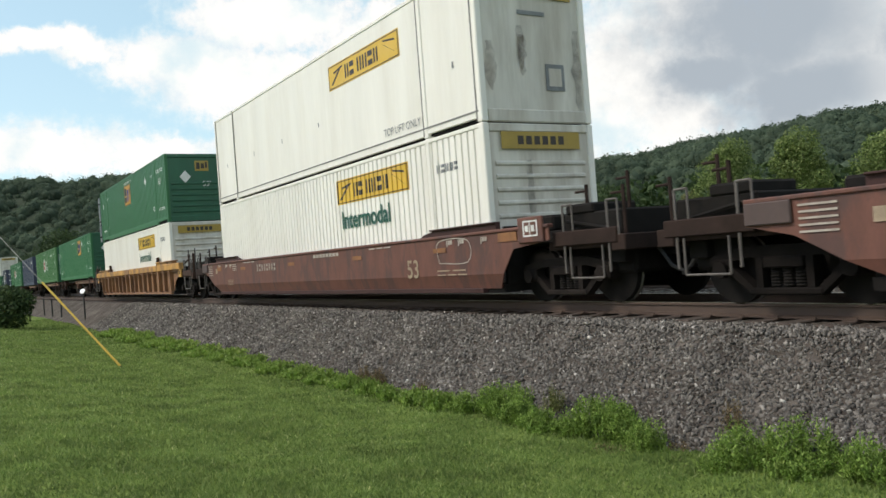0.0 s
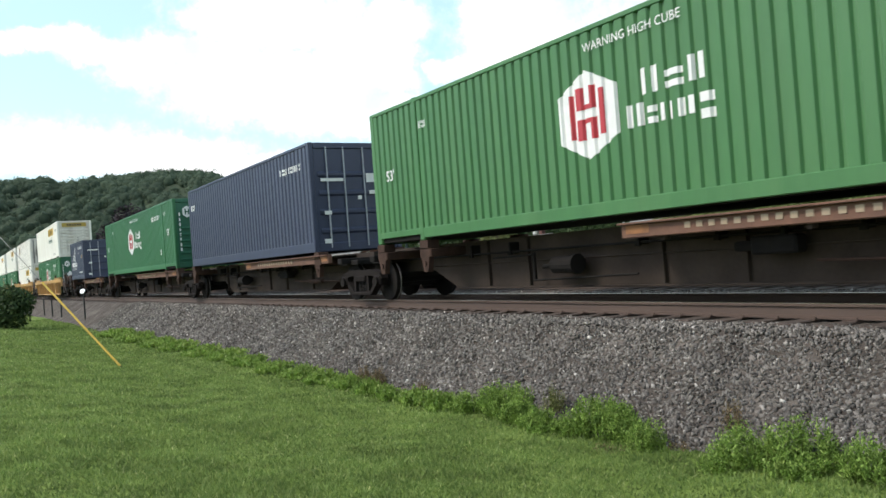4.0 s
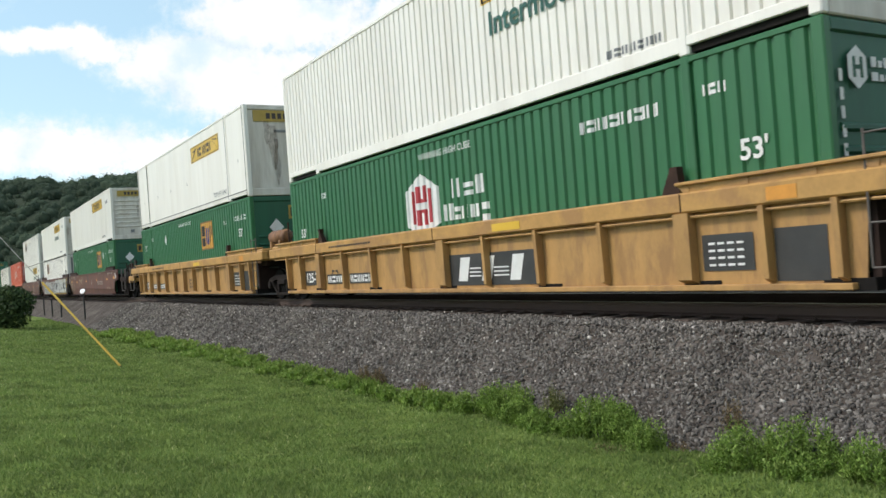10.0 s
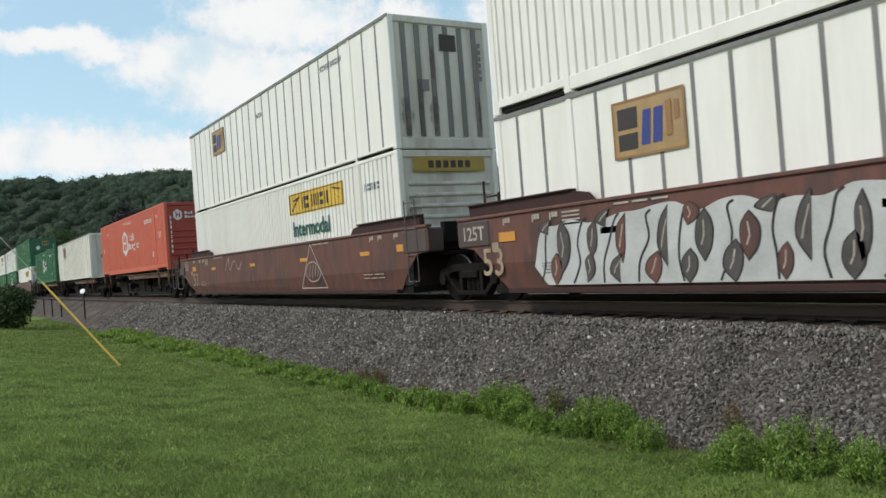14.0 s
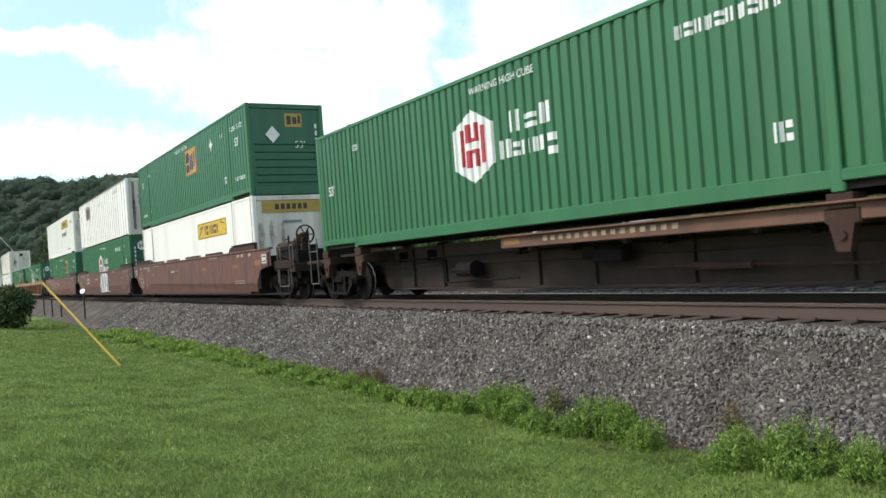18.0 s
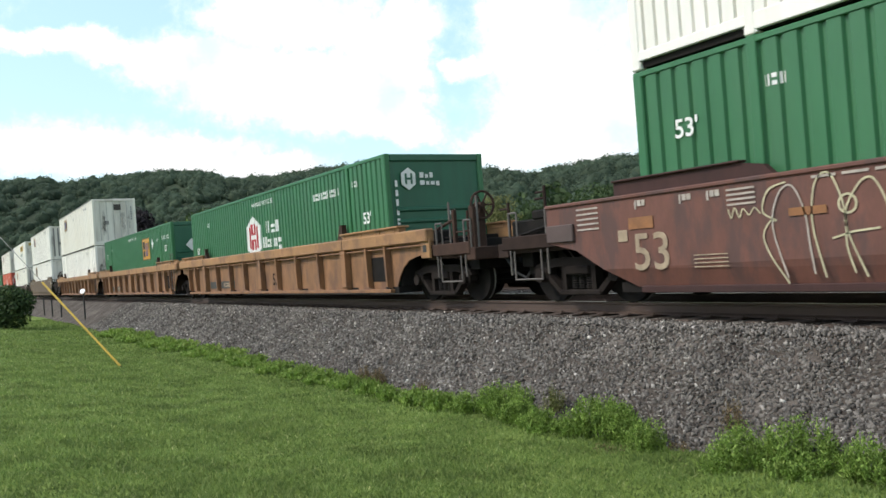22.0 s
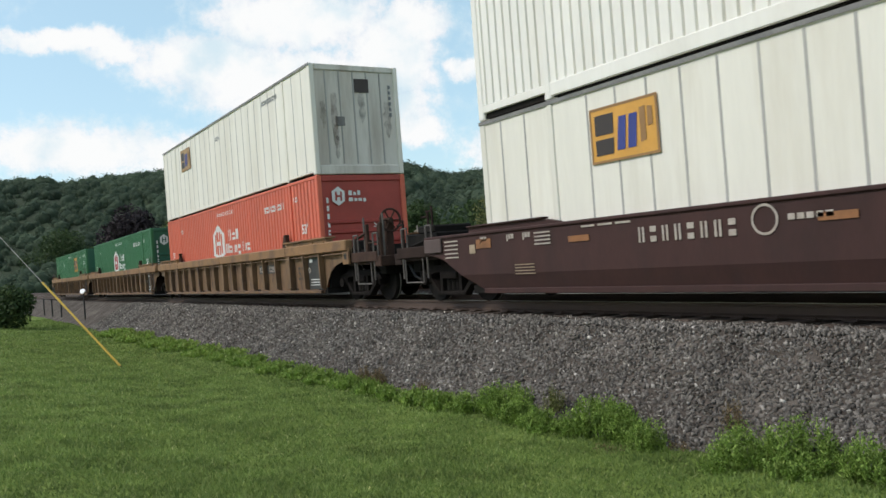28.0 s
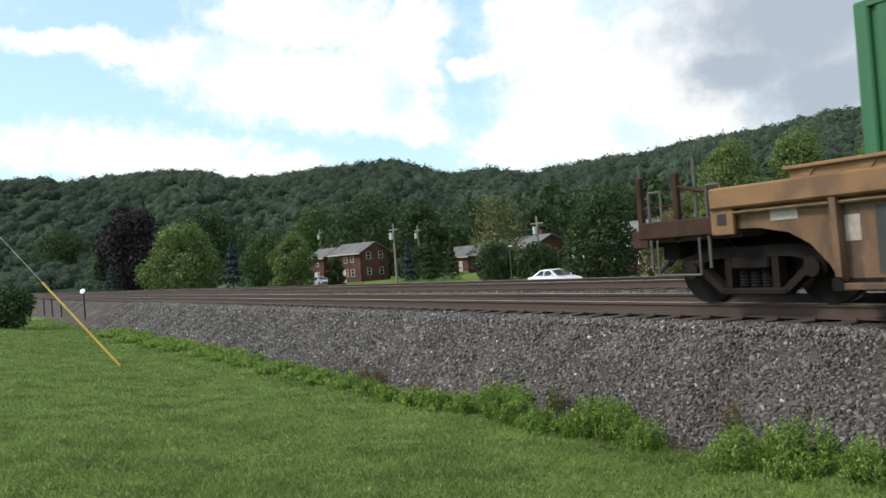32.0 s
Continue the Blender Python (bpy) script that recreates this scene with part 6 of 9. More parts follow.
def spine_unit(s, x_rear, x_front, truck_rear, truck_front, end_rear, end_front, tank=False, seats=(-8.0, -6.1, 6.1, 8.0), pad=0.0):
    """One platform of a skeleton car: a deep middle beam, deck edges and cross arms; x measured from the load's middle."""
    car = thing("spine_car", "rusty dark skeleton platform car of an articulated set", "railcar", "railcars of the freight train")
    n = (x_rear, x_front)
    part("spine_beam", Shape().prism([(x_rear + 0.5, 0.62), (x_rear + 2.4, 0.62), (x_rear + 3.3, 0.24), (x_front - 3.3, 0.24), (x_front - 2.4, 0.62), (x_front - 0.5, 0.62),
                                      (x_front - 0.5, 1.17), (x_rear + 0.5, 1.17)], -0.42, 0.42).mesh("spine_beam", SPINE), car)
    part("beam_flange", Shape().box(x_rear + 3.4, x_front - 3.4, -0.50, 0.50, 0.21, 0.24, 0.008).box(x_rear + 2.0, x_front - 2.0, -0.455, -0.42, 0.70, 0.725, 0.008).mesh("beam_flange", SPINE), car)
    part("deck_plate", Shape().box((x_rear + x_front) / 2 - 0.28, x_front - 1.52, -1.13, 1.13, 1.115, 1.145).mesh("deck_plate", SPINE), car)
    part("brake_pipe", Shape().rod((x_rear + 1.5, -0.60, 0.90), (x_front - 1.5, -0.60, 0.90), 0.022, 6).mesh("brake_pipe", DARK_STEEL), car)
    part("brake_valve", Shape().box(-0.34, 0.34, -0.12, 0.12, 0.62, 0.86, 0.03).rod((-0.34, 0, 0.74), (-0.62, 0, 0.74), 0.07, 8).rod((0.1, 0, 0.86), (0.1, 0, 1.0), 0.05, 8).mesh("brake_valve", DARK_STEEL), car, at=pose((x_rear + x_front) / 2 + 1.9, -0.70, 0))
    mid = (x_rear + x_front) / 2
    part("brake_cylinder", stored("bcyl", lambda: Shape().rod((-0.28, 0, 0.62), (0.24, 0, 0.62), 0.15, 14).rod((0.24, 0, 0.62), (0.30, 0, 0.62), 0.17, 14).rod((-0.28, 0, 0.62), (-0.62, 0, 0.60), 0.035, 8).box(-0.12, 0.08, 0.1, 0.3, 0.55, 0.72, 0.02)
                                  .mesh("brake_cylinder", DARK_STEEL)), car, "dark brake cylinder", pose(mid - 2.2, -0.72, 0))
    part("brake_lever", stored("blever", lambda: Shape().box(-0.03, 0.03, -0.03, 0.03, 0.34, 0.86, 0.01).rod((0, -0.05, 0.36), (2.6, -0.05, 0.42), 0.02, 6).rod((0, -0.05, 0.82), (-1.2, -0.05, 0.80), 0.018, 6).mesh("brake_lever", DARK_STEEL)), car, at=pose(mid - 3.2, -0.62, 0))
    part("slack_adjuster", stored("slack", lambda: Shape().rod((-0.5, 0, 0.50), (0.5, 0, 0.50), 0.06, 8).rod((0.5, 0, 0.50), (2.2, 0, 0.46), 0.02, 6).rod((-0.5, 0, 0.50), (-1.6, 0, 0.52), 0.02, 6).mesh("slack_adjuster", RUST)), car, at=pose(mid + 4.0, -0.66, 0))
    for dx in (-5.2, -3.9, -0.6, 0.9, 3.0, 5.4):
        if x_rear + 2.4 < mid + dx < x_front - 2.4:
            part("pipe_hanger", stored("phang", lambda: Shape().box(-0.025, 0.025, -0.22, 0.0, 0.86, 1.08, 0.008).box(-0.05, 0.05, -0.24, -0.18, 0.84, 0.92, 0.008).mesh("pipe_hanger", DARK_STEEL)), car, at=pose(mid + dx, -0.42, 0))
            part("stiffener", stored("stiff", lambda: Shape().box(-0.012, 0.012, -0.07, 0.0, 0.26, 1.14, 0.004).mesh("stiffener", SPINE)), car, "upright web stiffener", pose(mid + dx + 0.35, -0.42, 0))
    for k in (-1, 1):
        xm = (x_rear + x_front) / 2
        a, b = xm - 0.3, x_front - 1.5
        part("deck_edge", Shape().box(a, b, -0.06, 0.06, 0.96, 1.16, 0.015).box(a, b, -0.14, 0.06, 1.155, 1.185, 0.006).mesh("deck_edge", RUST_DECK), car,
             "rust and orange deck edge", pose(0, k * 1.18, 0))
        for a in np.linspace(xm + 0.4, x_front - 2.2, 4):
            part("deck_gusset", stored("gusset", lambda: Shape().prism([(-0.04, 0.90), (0.04, 0.90), (0.06, 1.0), (-0.06, 1.0)], -0.05, 0.05).mesh("deck_gusset", SPINE)), car, at=pose(float(a), k * 1.1, 0))
    for x in seats:
        if x_rear + 0.6 < x < x_front - 0.6:
            part("cross_arm", stored("xarm", lambda: Shape().box(-0.22, 0.22, -1.26, 1.26, 0.92, 1.10, 0.02).box(-0.16, 0.16, -1.28, -1.0, 1.1, 1.268, 0.01)
                                     .box(-0.16, 0.16, 1.0, 1.28, 1.1, 1.268, 0.01).mesh("cross_arm", RUST)), car, at=pose(x, 0, 0))
            if pad > 0:
                part("seat_block", stored("sblock", lambda: Shape().box(-0.15, 0.15, -1.26, -1.02, 1.262, 1.268 + pad, 0.01).box(-0.15, 0.15, 1.02, 1.26, 1.262, 1.268 + pad, 0.01).mesh("seat_block", RUST)), car, at=pose(x, 0, 0))
            part("lock_box", stored("lbox", lambda: Shape().prism([(-0.09, 0.62), (0.07, 0.62), (0.15, 0.95), (-0.17, 0.95)], -0.06, 0.06).rod((0, -0.09, 0.8), (0, 0.09, 0.8), 0.05, 8).mesh("lock_box", RUST)), car, at=pose(x, -1.2, 0))
    if tank is not False:
        part("air_tank", Shape().rod((-0.55, 0, 0), (0.55, 0, 0), 0.20, 16).rod((0.55, 0, 0), (0.62, 0, 0), 0.20, 16, 0.12).rod((-0.62, 0, 0), (-0.55, 0, 0), 0.12, 16, 0.2)
             .mesh("air_tank", mat("dusty pink primer", (0.115, 0.075, 0.064), 0.75, 0, 0.2, 4, 0.4, (0.05, 0.035, 0.03))), car, "dusty pinkish air reservoir", pose(tank, -0.75, 0.60))
        part("tank_bracket", Shape().box(-0.3, -0.24, -0.1, 0.1, 0.7, 1.02).box(0.24, 0.3, -0.1, 0.1, 0.7, 1.02).mesh("tank_bracket", RUST), car, at=pose(tank, -0.75, 0))
        part("valve", Shape().box(-0.15, 0.15, -0.15, 0.15, -0.15, 0.15, 0.04).rod((0, 0, 0.1), (0, 0, 0.4), 0.04).mesh("valve", RUST_DECK), car, at=pose(tank - 2.4, -0.95, 0.78))
    for x in (x_rear + 0.9, x_front - 0.9):
        part("end_arm", stored("earm", lambda: Shape().box(-0.5, 0.5, -0.95, 0.95, 0.86, 1.0, 0.02).box(-0.12, 0.12, -1.2, 1.2, 0.9, 1.05, 0.02).mesh("end_arm", DARK_STEEL)), car, at=pose(x, 0, 0))
    if truck_rear:
        add_truck(car, x_rear + (0.0 if end_rear == "share" else 1.7), s)
    if truck_front:
        add_truck(car, x_front - (0.0 if end_front == "share" else 1.7), s)
    for k, kind, x in ((-1, end_rear, x_rear), (1, end_front, x_front)):
        if kind == "stand":
            coupler(car, x + 0.05 * k, k)
            part("end_platform", Shape().box(min(x, x - k * 1.2), max(x, x - k * 1.2), -1.2, 1.2, 0.98, 1.06, 0.015).mesh("end_platform", RUST), car)
            part("step", Shape().rod((x - k * 0.3, -1.22, 0.45), (x - k * 0.8, -1.22, 0.45), 0.018, 6).rod((x - k * 0.3, -1.22, 0.45), (x - k * 0.3, -1.22, 1.65), 0.018, 6)
                 .rod((x - k * 0.8, -1.22, 0.45), (x - k * 0.8, -1.22, 1.65), 0.018, 6).rod((x - k * 0.3, -1.22, 1.3), (x - k * 0.8, -1.22, 1.3), 0.014, 6).mesh("step", SILVER), car)
    xm = (x_rear + x_front) / 2
    for a, b in ((x_front - 2.3, x_front - 1.55), (xm - 0.2, xm + 0.25)):
        side_mark(car, a, b, 1.02, 1.14, DULL_ORANGE, "faded_patch", 1.243)
    stencils(car, xm + 0.9, xm + 3.9, 1.04, 1.12, 15, TAN_STENCIL, 1.246, 0.5)
    return car


def rounded(knots, steps=5):
    """Smooth curve through the knots of a sprayed line."""
    ends = [knots[0]] + list(knots) + [knots[-1]]
    curve = []
    for a, b, c, d in zip(ends, ends[1:], ends[2:], ends[3:]):
        for j in range(steps):
            u = j / steps
            curve.append(tuple(0.5 * (2 * q + (r - p) * u + (2 * p - 5 * q + 4 * r - s_) * u * u + (3 * q - p - 3 * r + s_) * u ** 3) for p, q, r, s_ in zip(a, b, c, d)))
    return curve + [knots[-1]]


def stroke(car, pts, width, material, y=1.516, name="graffiti_stroke"):
    """A sprayed line along points in x and z: one unbroken ribbon."""
    if name == "graffiti_stroke" and len(pts) > 4:
        pts = rounded(pts)
    line = [Vector(q) for q in pts]
    line = [q for i, q in enumerate(line) if i == 0 or (q - line[i - 1]).length > 1e-5]
    steps = [(b - a).normalized() for a, b in zip(line, line[1:])]
    verts = []
    for i, q in enumerate(line):
        a, b = steps[max(i - 1, 0)], steps[min(i, len(steps) - 1)]
        d = a + b
        d = d.normalized() if d.length > 0.1 else b
        reach = width / 2 / max(abs(d.dot(b)), 0.6)
        verts += [(q.x - d.y * reach, 0, q.y + d.x * reach), (q.x + d.y * reach, 0, q.y - d.x * reach)]
    faces = [(2 * i, 2 * i + 1, 2 * i + 3, 2 * i + 2) for i in range(len(line) - 1)]
    part(name, Shape().add(verts, faces).mesh(name, material), car, at=pose(0, -y, 0))


def flat_forms(car, polys, material, y, name="graffiti_form"):
    """Flat sprayed shapes, each a part of its own, laid a hair above one another."""
    for i, poly in enumerate(polys):
        q = Shape().add([(x, 0, z) for x, z in poly], [tuple(range(len(poly)))])
        part(name, q.mesh(name, material), car, at=pose(0, -y - 0.0003 * i, 0))


def drop(x, z, w, h, lean, bend):
    """A pointed, bent leaf shape, as left open between sprayed forms."""
    left = rounded([(x, z - h / 2), (x - w * 0.5 + bend, z - h * 0.15), (x - w * 0.35 + bend * 0.5, z + h * 0.25), (x + lean, z + h / 2)], 4)
    right = rounded([(x + lean, z + h / 2), (x + w * 0.5 + bend, z + h * 0.2), (x + w * 0.4 + bend, z - h * 0.2), (x, z - h / 2)], 4)
    return left + right[1:-1]


def bubble_piece(car, x0, x1, z0, z1, count, fill, shade, ink, rng, y=1.516):
    """A sprayed band of swollen forms: a pale body with bent dark openings and ink lines between them."""
    step = (x1 - x0) / count
    crest = rounded([(x1 - step * 0.5 * i, z1 + rng.uniform(-0.10, 0.05)) for i in range(2 * count + 1)], 3)
    flat_forms(car, [[(x0 - 0.25, z0 + 0.30), (x0 + 0.05, z0), (x1 + 0.05, z0)] + crest + [(x0 - 0.12, z1 - 0.30)]], fill, y)
    for i in range(count):
        x = x0 + i * step
        lean = rng.uniform(0.05, 0.30)
        line = [(x + rng.uniform(-0.1, 0.1), z0 + 0.02), (x + lean * 0.3 + rng.uniform(-0.12, 0.12), z0 + 0.32), (x + lean * 0.6 + rng.uniform(-0.1, 0.1), z0 + 0.62), (x + lean, z1 - 0.10), (x + lean + 0.1, z1 - 0.02)]
        stroke(car, line, 0.035, ink, y + 0.004)
        for j, (u, v, w, h) in enumerate(((0.30, 0.20, 0.22, 0.46), (0.62, 0.60, 0.20, 0.62), (0.16, 0.92, 0.26, 0.24))):
            if j == 2 and i % 2:
                continue
            px, pz = x + (u + rng.uniform(-0.12, 0.12)) * step, z0 + (v + rng.uniform(-0.06, 0.06)) * (z1 - z0)
            ww, hh, bend = w * rng.uniform(0.8, 1.3), min(h * rng.uniform(0.8, 1.25), 2 * (pz - z0) + 0.2), rng.uniform(-0.10, 0.10)
            pz = max(pz, z0 + hh / 2 + 0.01)
            shape = drop(px, pz, ww, hh, lean * 0.4, bend)
            flat_forms(car, [[(a + (a - px) * 0.18, c + (c - pz) * 0.10) for a, c in shape]], ink, y + 0.005)
            flat_forms(car, [shape], shade if (i + j) % 3 else BROWN_WELL, y + 0.0065)
            stroke(car, [(px - ww * 0.2 + bend, pz - hh * 0.2), (px + bend, pz), (px + lean * 0.2, pz + hh * 0.3)], 0.02, FADED_WHITE, y + 0.008, "inner_line")


def fat_form(kind, x, w, z0, z1, lean, rng):
    """Chunky slanted bars of one sprayed form in a cell of width w."""
    h = z1 - z0
    s_ = lambda u, v: (x + u * w + lean * (v - 0.5) * h + rng.uniform(-0.02, 0.02), z0 + v * h)
    q = lambda a, b, c, d: [s_(*a), s_(*b), s_(*c), s_(*d)]
    left, right = q((0.0, 0.0), (0.36, 0.0), (0.40, 1.0), (0.04, 0.96)), q((0.64, 0.0), (1.0, 0.04), (0.96, 1.0), (0.60, 1.0))
    top, mid, low = q((0.10, 0.72), (0.94, 0.76), (0.98, 1.0), (0.06, 1.0)), q((0.30, 0.40), (0.80, 0.38), (0.78, 0.58), (0.30, 0.60)), q((0.04, 0.0), (0.98, 0.0), (0.94, 0.26), (0.08, 0.24))
    return {"bracket": [left, top, low], "comb": [left, top, mid, low], "cup": [left, right, low], "arch": [left, right, top], "ring": [left, right, top, low],
            "step": [top, q((0.04, 0.44), (0.40, 0.44), (0.40, 0.80), (0.04, 0.80)), q((0.10, 0.38), (0.92, 0.42), (0.90, 0.60), (0.12, 0.62)), q((0.62, 0.14), (0.96, 0.14), (0.94, 0.54), (0.60, 0.54)), low]}[kind]


def sprayed_piece(car, x0, x1, z0, z1, kinds, fill, back, ink, shine, rng, y=1.516, lean=0.16, overlap=1.08):
    """A sprayed row of fat forms on a dark backing, with ink lines and short highlights."""
    step = (x1 - x0) / len(kinds)
    edge = [(x0 - 0.08, z0)]
    n = len(kinds) * 2
    edge += [(x1 + 0.10, z0 + 0.02), (x1 + 0.16, z1 - 0.1)]
    edge += [(x1 - (x1 - x0) * i / n, z1 + rng.uniform(-0.07, 0.03)) for i in range(n + 1)] + [(x0 - 0.14, z0 + 0.4)]
    flat_forms(car, [edge], back, y)
    for i, kind in enumerate(kinds):
        x = x0 + i * step
        forms = fat_form(kind, x, step * overlap, z0 + 0.03, z1 - 0.03, lean + rng.uniform(-0.06, 0.06), rng)
        flat_forms(car, forms, fill, y + 0.002 + 0.0004 * i)
        for j in range(3):
            bx, bz = x + step * rng.uniform(0.05, 0.8), z0 + (z1 - z0) * rng.uniform(0.1, 0.6)
            stroke(car, [(bx, bz), (bx + 0.05, bz + 0.10), (bx + 0.03, bz + 0.2), (bx + 0.12, bz + 0.3), (bx + 0.16, min(z1 - 0.04, bz + 0.42))], 0.022, ink, y + 0.006)
        if shine:
            for j in range(2):
                bx, bz = x + step * rng.uniform(0.3, 0.8), z0 + (z1 - z0) * rng.uniform(0.25, 0.75)
                stroke(car, [(bx, bz), (bx + 0.16, bz + rng.uniform(-0.08, 0.08))], 0.03, shine, y + 0.007)


# ------------------------------------------------------------------ the train
MOVERS = []     # (thing, the x of its middle when the clip starts, y, z)
IN_WELL, ON_TOP, ON_SPINE = 0.35, 3.265, 1.270
LOADS = {"white_corr": "white corrugated container with yellow name board", "white_smooth": "smooth white insulated container with yellow name board",
         "panel": "white panelled container with upright strips", "green_sq": "green corrugated container with amber logo square",
         "green_hub": "green corrugated container with white hexagon emblem", "orange": "orange-red corrugated container with white emblem",
         "navy": "dark blue corrugated container", "navy_short": "short dark blue container with white wing"}


def load(kind, lead, z, where, **how):
    length = {"navy": 12.192, "navy_short": 6.058}.get(kind, LONG)
    ob = thing("freight_container", LOADS[kind] + " " + where, "container", "containers on the freight train")
    if kind == "white_corr":
        white_corrugated(ob, **how)
    elif kind == "white_smooth":
        white_smooth(ob, **how)
    elif kind == "panel":
        white_panel(ob, **how)
    elif kind == "green_sq":
        green_square(ob, **how)
    elif kind == "green_hub":
        hub_box(ob, how.pop("paint", GREEN), GREEN_END, **how)
    elif kind == "orange":
        # End wall red is the side paint darkened to hold its shade.
        hub_box(ob, ORANGE, mat("dull red end wall paint", (0.36, 0.05, 0.035), 0.5, 0, 0.12, 2, 0.3, (0.2, 0.05, 0.04)), True, **how)
    elif kind == "navy":
        navy_box(ob, length, 2.90, False)
    else:
        navy_box(ob, length, 2.59, True)
    MOVERS.append((ob, lead - length / 2, YC, z))
    return ob


def couple(car, s):
    MOVERS.append((car, s, YC, 0.0))
    return car


HALF = LONG / 2
WELL, TOP, FLAT = "in a well car", "stacked on another", "on a spine car"


def ring_mark(car, x, z, r, width, material):
    stroke(car, [(x + r * math.cos(i * math.pi / 12), z + r * math.sin(i * math.pi / 12)) for i in range(25)], width, material, 1.514, "round_emblem")


def brown_marks(car, size=True, x53=-7.2, big=0.42):
    if size:
        plain_words(car, "53", big, TAN_STENCIL, x53, 0.52)


def yellow_marks(car, x53=-0.9, first=False):
    plain_words(car, "53", 0.33, INK_DARK, x53, 0.46, 1.378)
    if first:
        side_mark(car, 4.93, 5.54, 0.43, 0.73, LETTER_WHITE, "panel_border", 1.376)
        side_mark(car, 4.95, 5.22, 0.45, 0.71, PANEL_BLACK, "stencil_panel", 1.380, "black stencil panel with a white border")
        side_mark(car, 5.245, 5.52, 0.45, 0.71, PANEL_BLACK, "stencil_panel", 1.380)
        for i in range(3):
            stencils(car, 4.99, 5.18, 0.50 + i * 0.07, 0.52 + i * 0.07, 2, LETTER_WHITE, 1.386, 0.3)
    else:
        side_mark(car, 6.24, 7.02, 0.46, 0.92, PANEL_BLACK, "stencil_panel", 1.378, "black stencil panel with white lines")
        for i in range(4):
            stencils(car, 6.34, 6.92, 0.52 + i * 0.09, 0.55 + i * 0.09, 4, LETTER_WHITE, 1.384, 0.3)
    side_mark(car, 7.31, 7.99, 0.32, 0.94, PANEL_BLACK, "stencil_panel", 1.378)
    side_mark(car, -5.74, -4.62, 0.44, 0.68, PANEL_BLACK, "number_panel", 1.378, "black number panel with white bars")
    stencils(car, -5.68, -4.68, 0.48, 0.64, 4, LETTER_WHITE, 1.384, 0.25)
    stencils(car, -4.36, -3.22, 0.48, 0.64, 6, LETTER_WHITE, 1.384, 0.25)
    side_mark(car, -4.42, -3.16, 0.44, 0.68, PANEL_BLACK, "number_panel", 1.379)
    stencils(car, -5.2, -2.9, 1.33, 1.37, 18, INK_DARK, 1.524, 0.3)
    side_mark(car, 1.8, 2.6, 1.27, 1.40, YELLOW_SIGN, "yellow_patch", 1.524)
    side_mark(car, 7.35, 7.75, 1.26, 1.42, ORANGE_PATCH, "orange_patch", 1.524)


rng = random.Random(11)

# the empty brown car ahead of the first load
zero = couple(smooth_car(-12.07 - HALF + 23.6, BROWN_WELL, "stand", "stand", "empty oxide brown well car with plain sides", top=1.28, lip_top=1.44), -12.07 - HALF + 23.6)

# A: brown car, smooth white box over a white corrugated one
s = -12.07 - HALF
a = couple(smooth_car(s, BROWN_WELL, "stand", "stand", "oxide brown well car with plain sides", top=1.28, lip_top=1.44), s)
brown_marks(a, x53=5.29, big=0.36)
stencils(a, -4.03, -2.35, 0.90, 1.10, 8, FADED_WHITE, gap=0.5)
stencils(a, 0.4, 2.0, 1.12, 1.20, 8, FADED_WHITE)
stroke(a, [(6.6, 0.78), (7.6, 0.78), (7.6, 1.18), (6.6, 1.18), (6.6, 0.78)], 0.02, FADED_WHITE)
load("white_corr", -12.07, IN_WELL, WELL)
load("white_smooth", -12.07, ON_TOP, TOP)

# B: yellow car, green box over white
s = -35.5 - HALF
b = couple(ribbed_car(s, TAN_WELL, PATCHY_CHORD, "stand", "stand", "yellow and rust-stained ribbed well car", RIBS_B), s)
load("white_corr", -35.7, IN_WELL, WELL)
ajar = load("green_sq", -35.7, ON_TOP, TOP, gem=-4.0, x_logo=-9.0)
leaf = part("open_door", Shape().box(-0.62, 0.0, -0.03, 0.03, 0.16, 2.50, 0.01).mesh("open_door", GREEN_END), ajar, "grey-green door leaf standing ajar", pose(-HALF - 0.02, -WIDE / 2 + 0.05, 0))
for rod_x in (-0.58, -0.34):
    part("lock_rod", Shape().rod((rod_x, -0.06, 0.06), (rod_x, -0.06, 2.66), 0.03).mesh("lock_rod", GALV), leaf)
    for rod_z in (0.35, 1.05, 1.25, 2.3):
        part("rod_bracket", stored("rbrac", lambda: Shape().box(-0.09, 0.09, -0.045, 0.0, -0.05, 0.05, 0.01).mesh("rod_bracket", DARK_STEEL)), leaf, at=pose(rod_x, -0.04, rod_z))
part("seal", Shape().box(-0.50, -0.42, -0.036, -0.030, 0.3, 2.4).mesh("seal", POST_LIGHT), leaf)

# C to G: five-platform spine car
for lead, kind, how in ((-56.56, "green_sq", dict(paint=GREEN2, gem=-3.95, low=1.66, x_logo=-5.98)), (-75.07, "green_hub", dict(paint=GREEN3)), (-94.85, "navy", {}),
                        (-109.6, "green_hub", {}), (-134.9, "navy_short", {})):
    load(kind, lead, ON_SPINE + (0.04 if kind == "navy_short" else 0.0), FLAT, **how)
joints = [-55.3, -73.9, -92.7, -108.3, -127.0, -143.2]
middles = [-56.56 - HALF, -75.07 - HALF, -94.85 - 6.1, -109.6 - HALF, -135.1]
for i, mid in enumerate(middles):
    couple(spine_unit(mid, joints[i + 1] - mid, joints[i] - mid, True, i == 0, "share" if i < 4 else "stand", "stand" if i == 0 else "share", 1.65 if i == 0 else False, **(dict(seats=(-5.6, -0.1, 6.1), pad=0.04) if i == 4 else {})), mid)

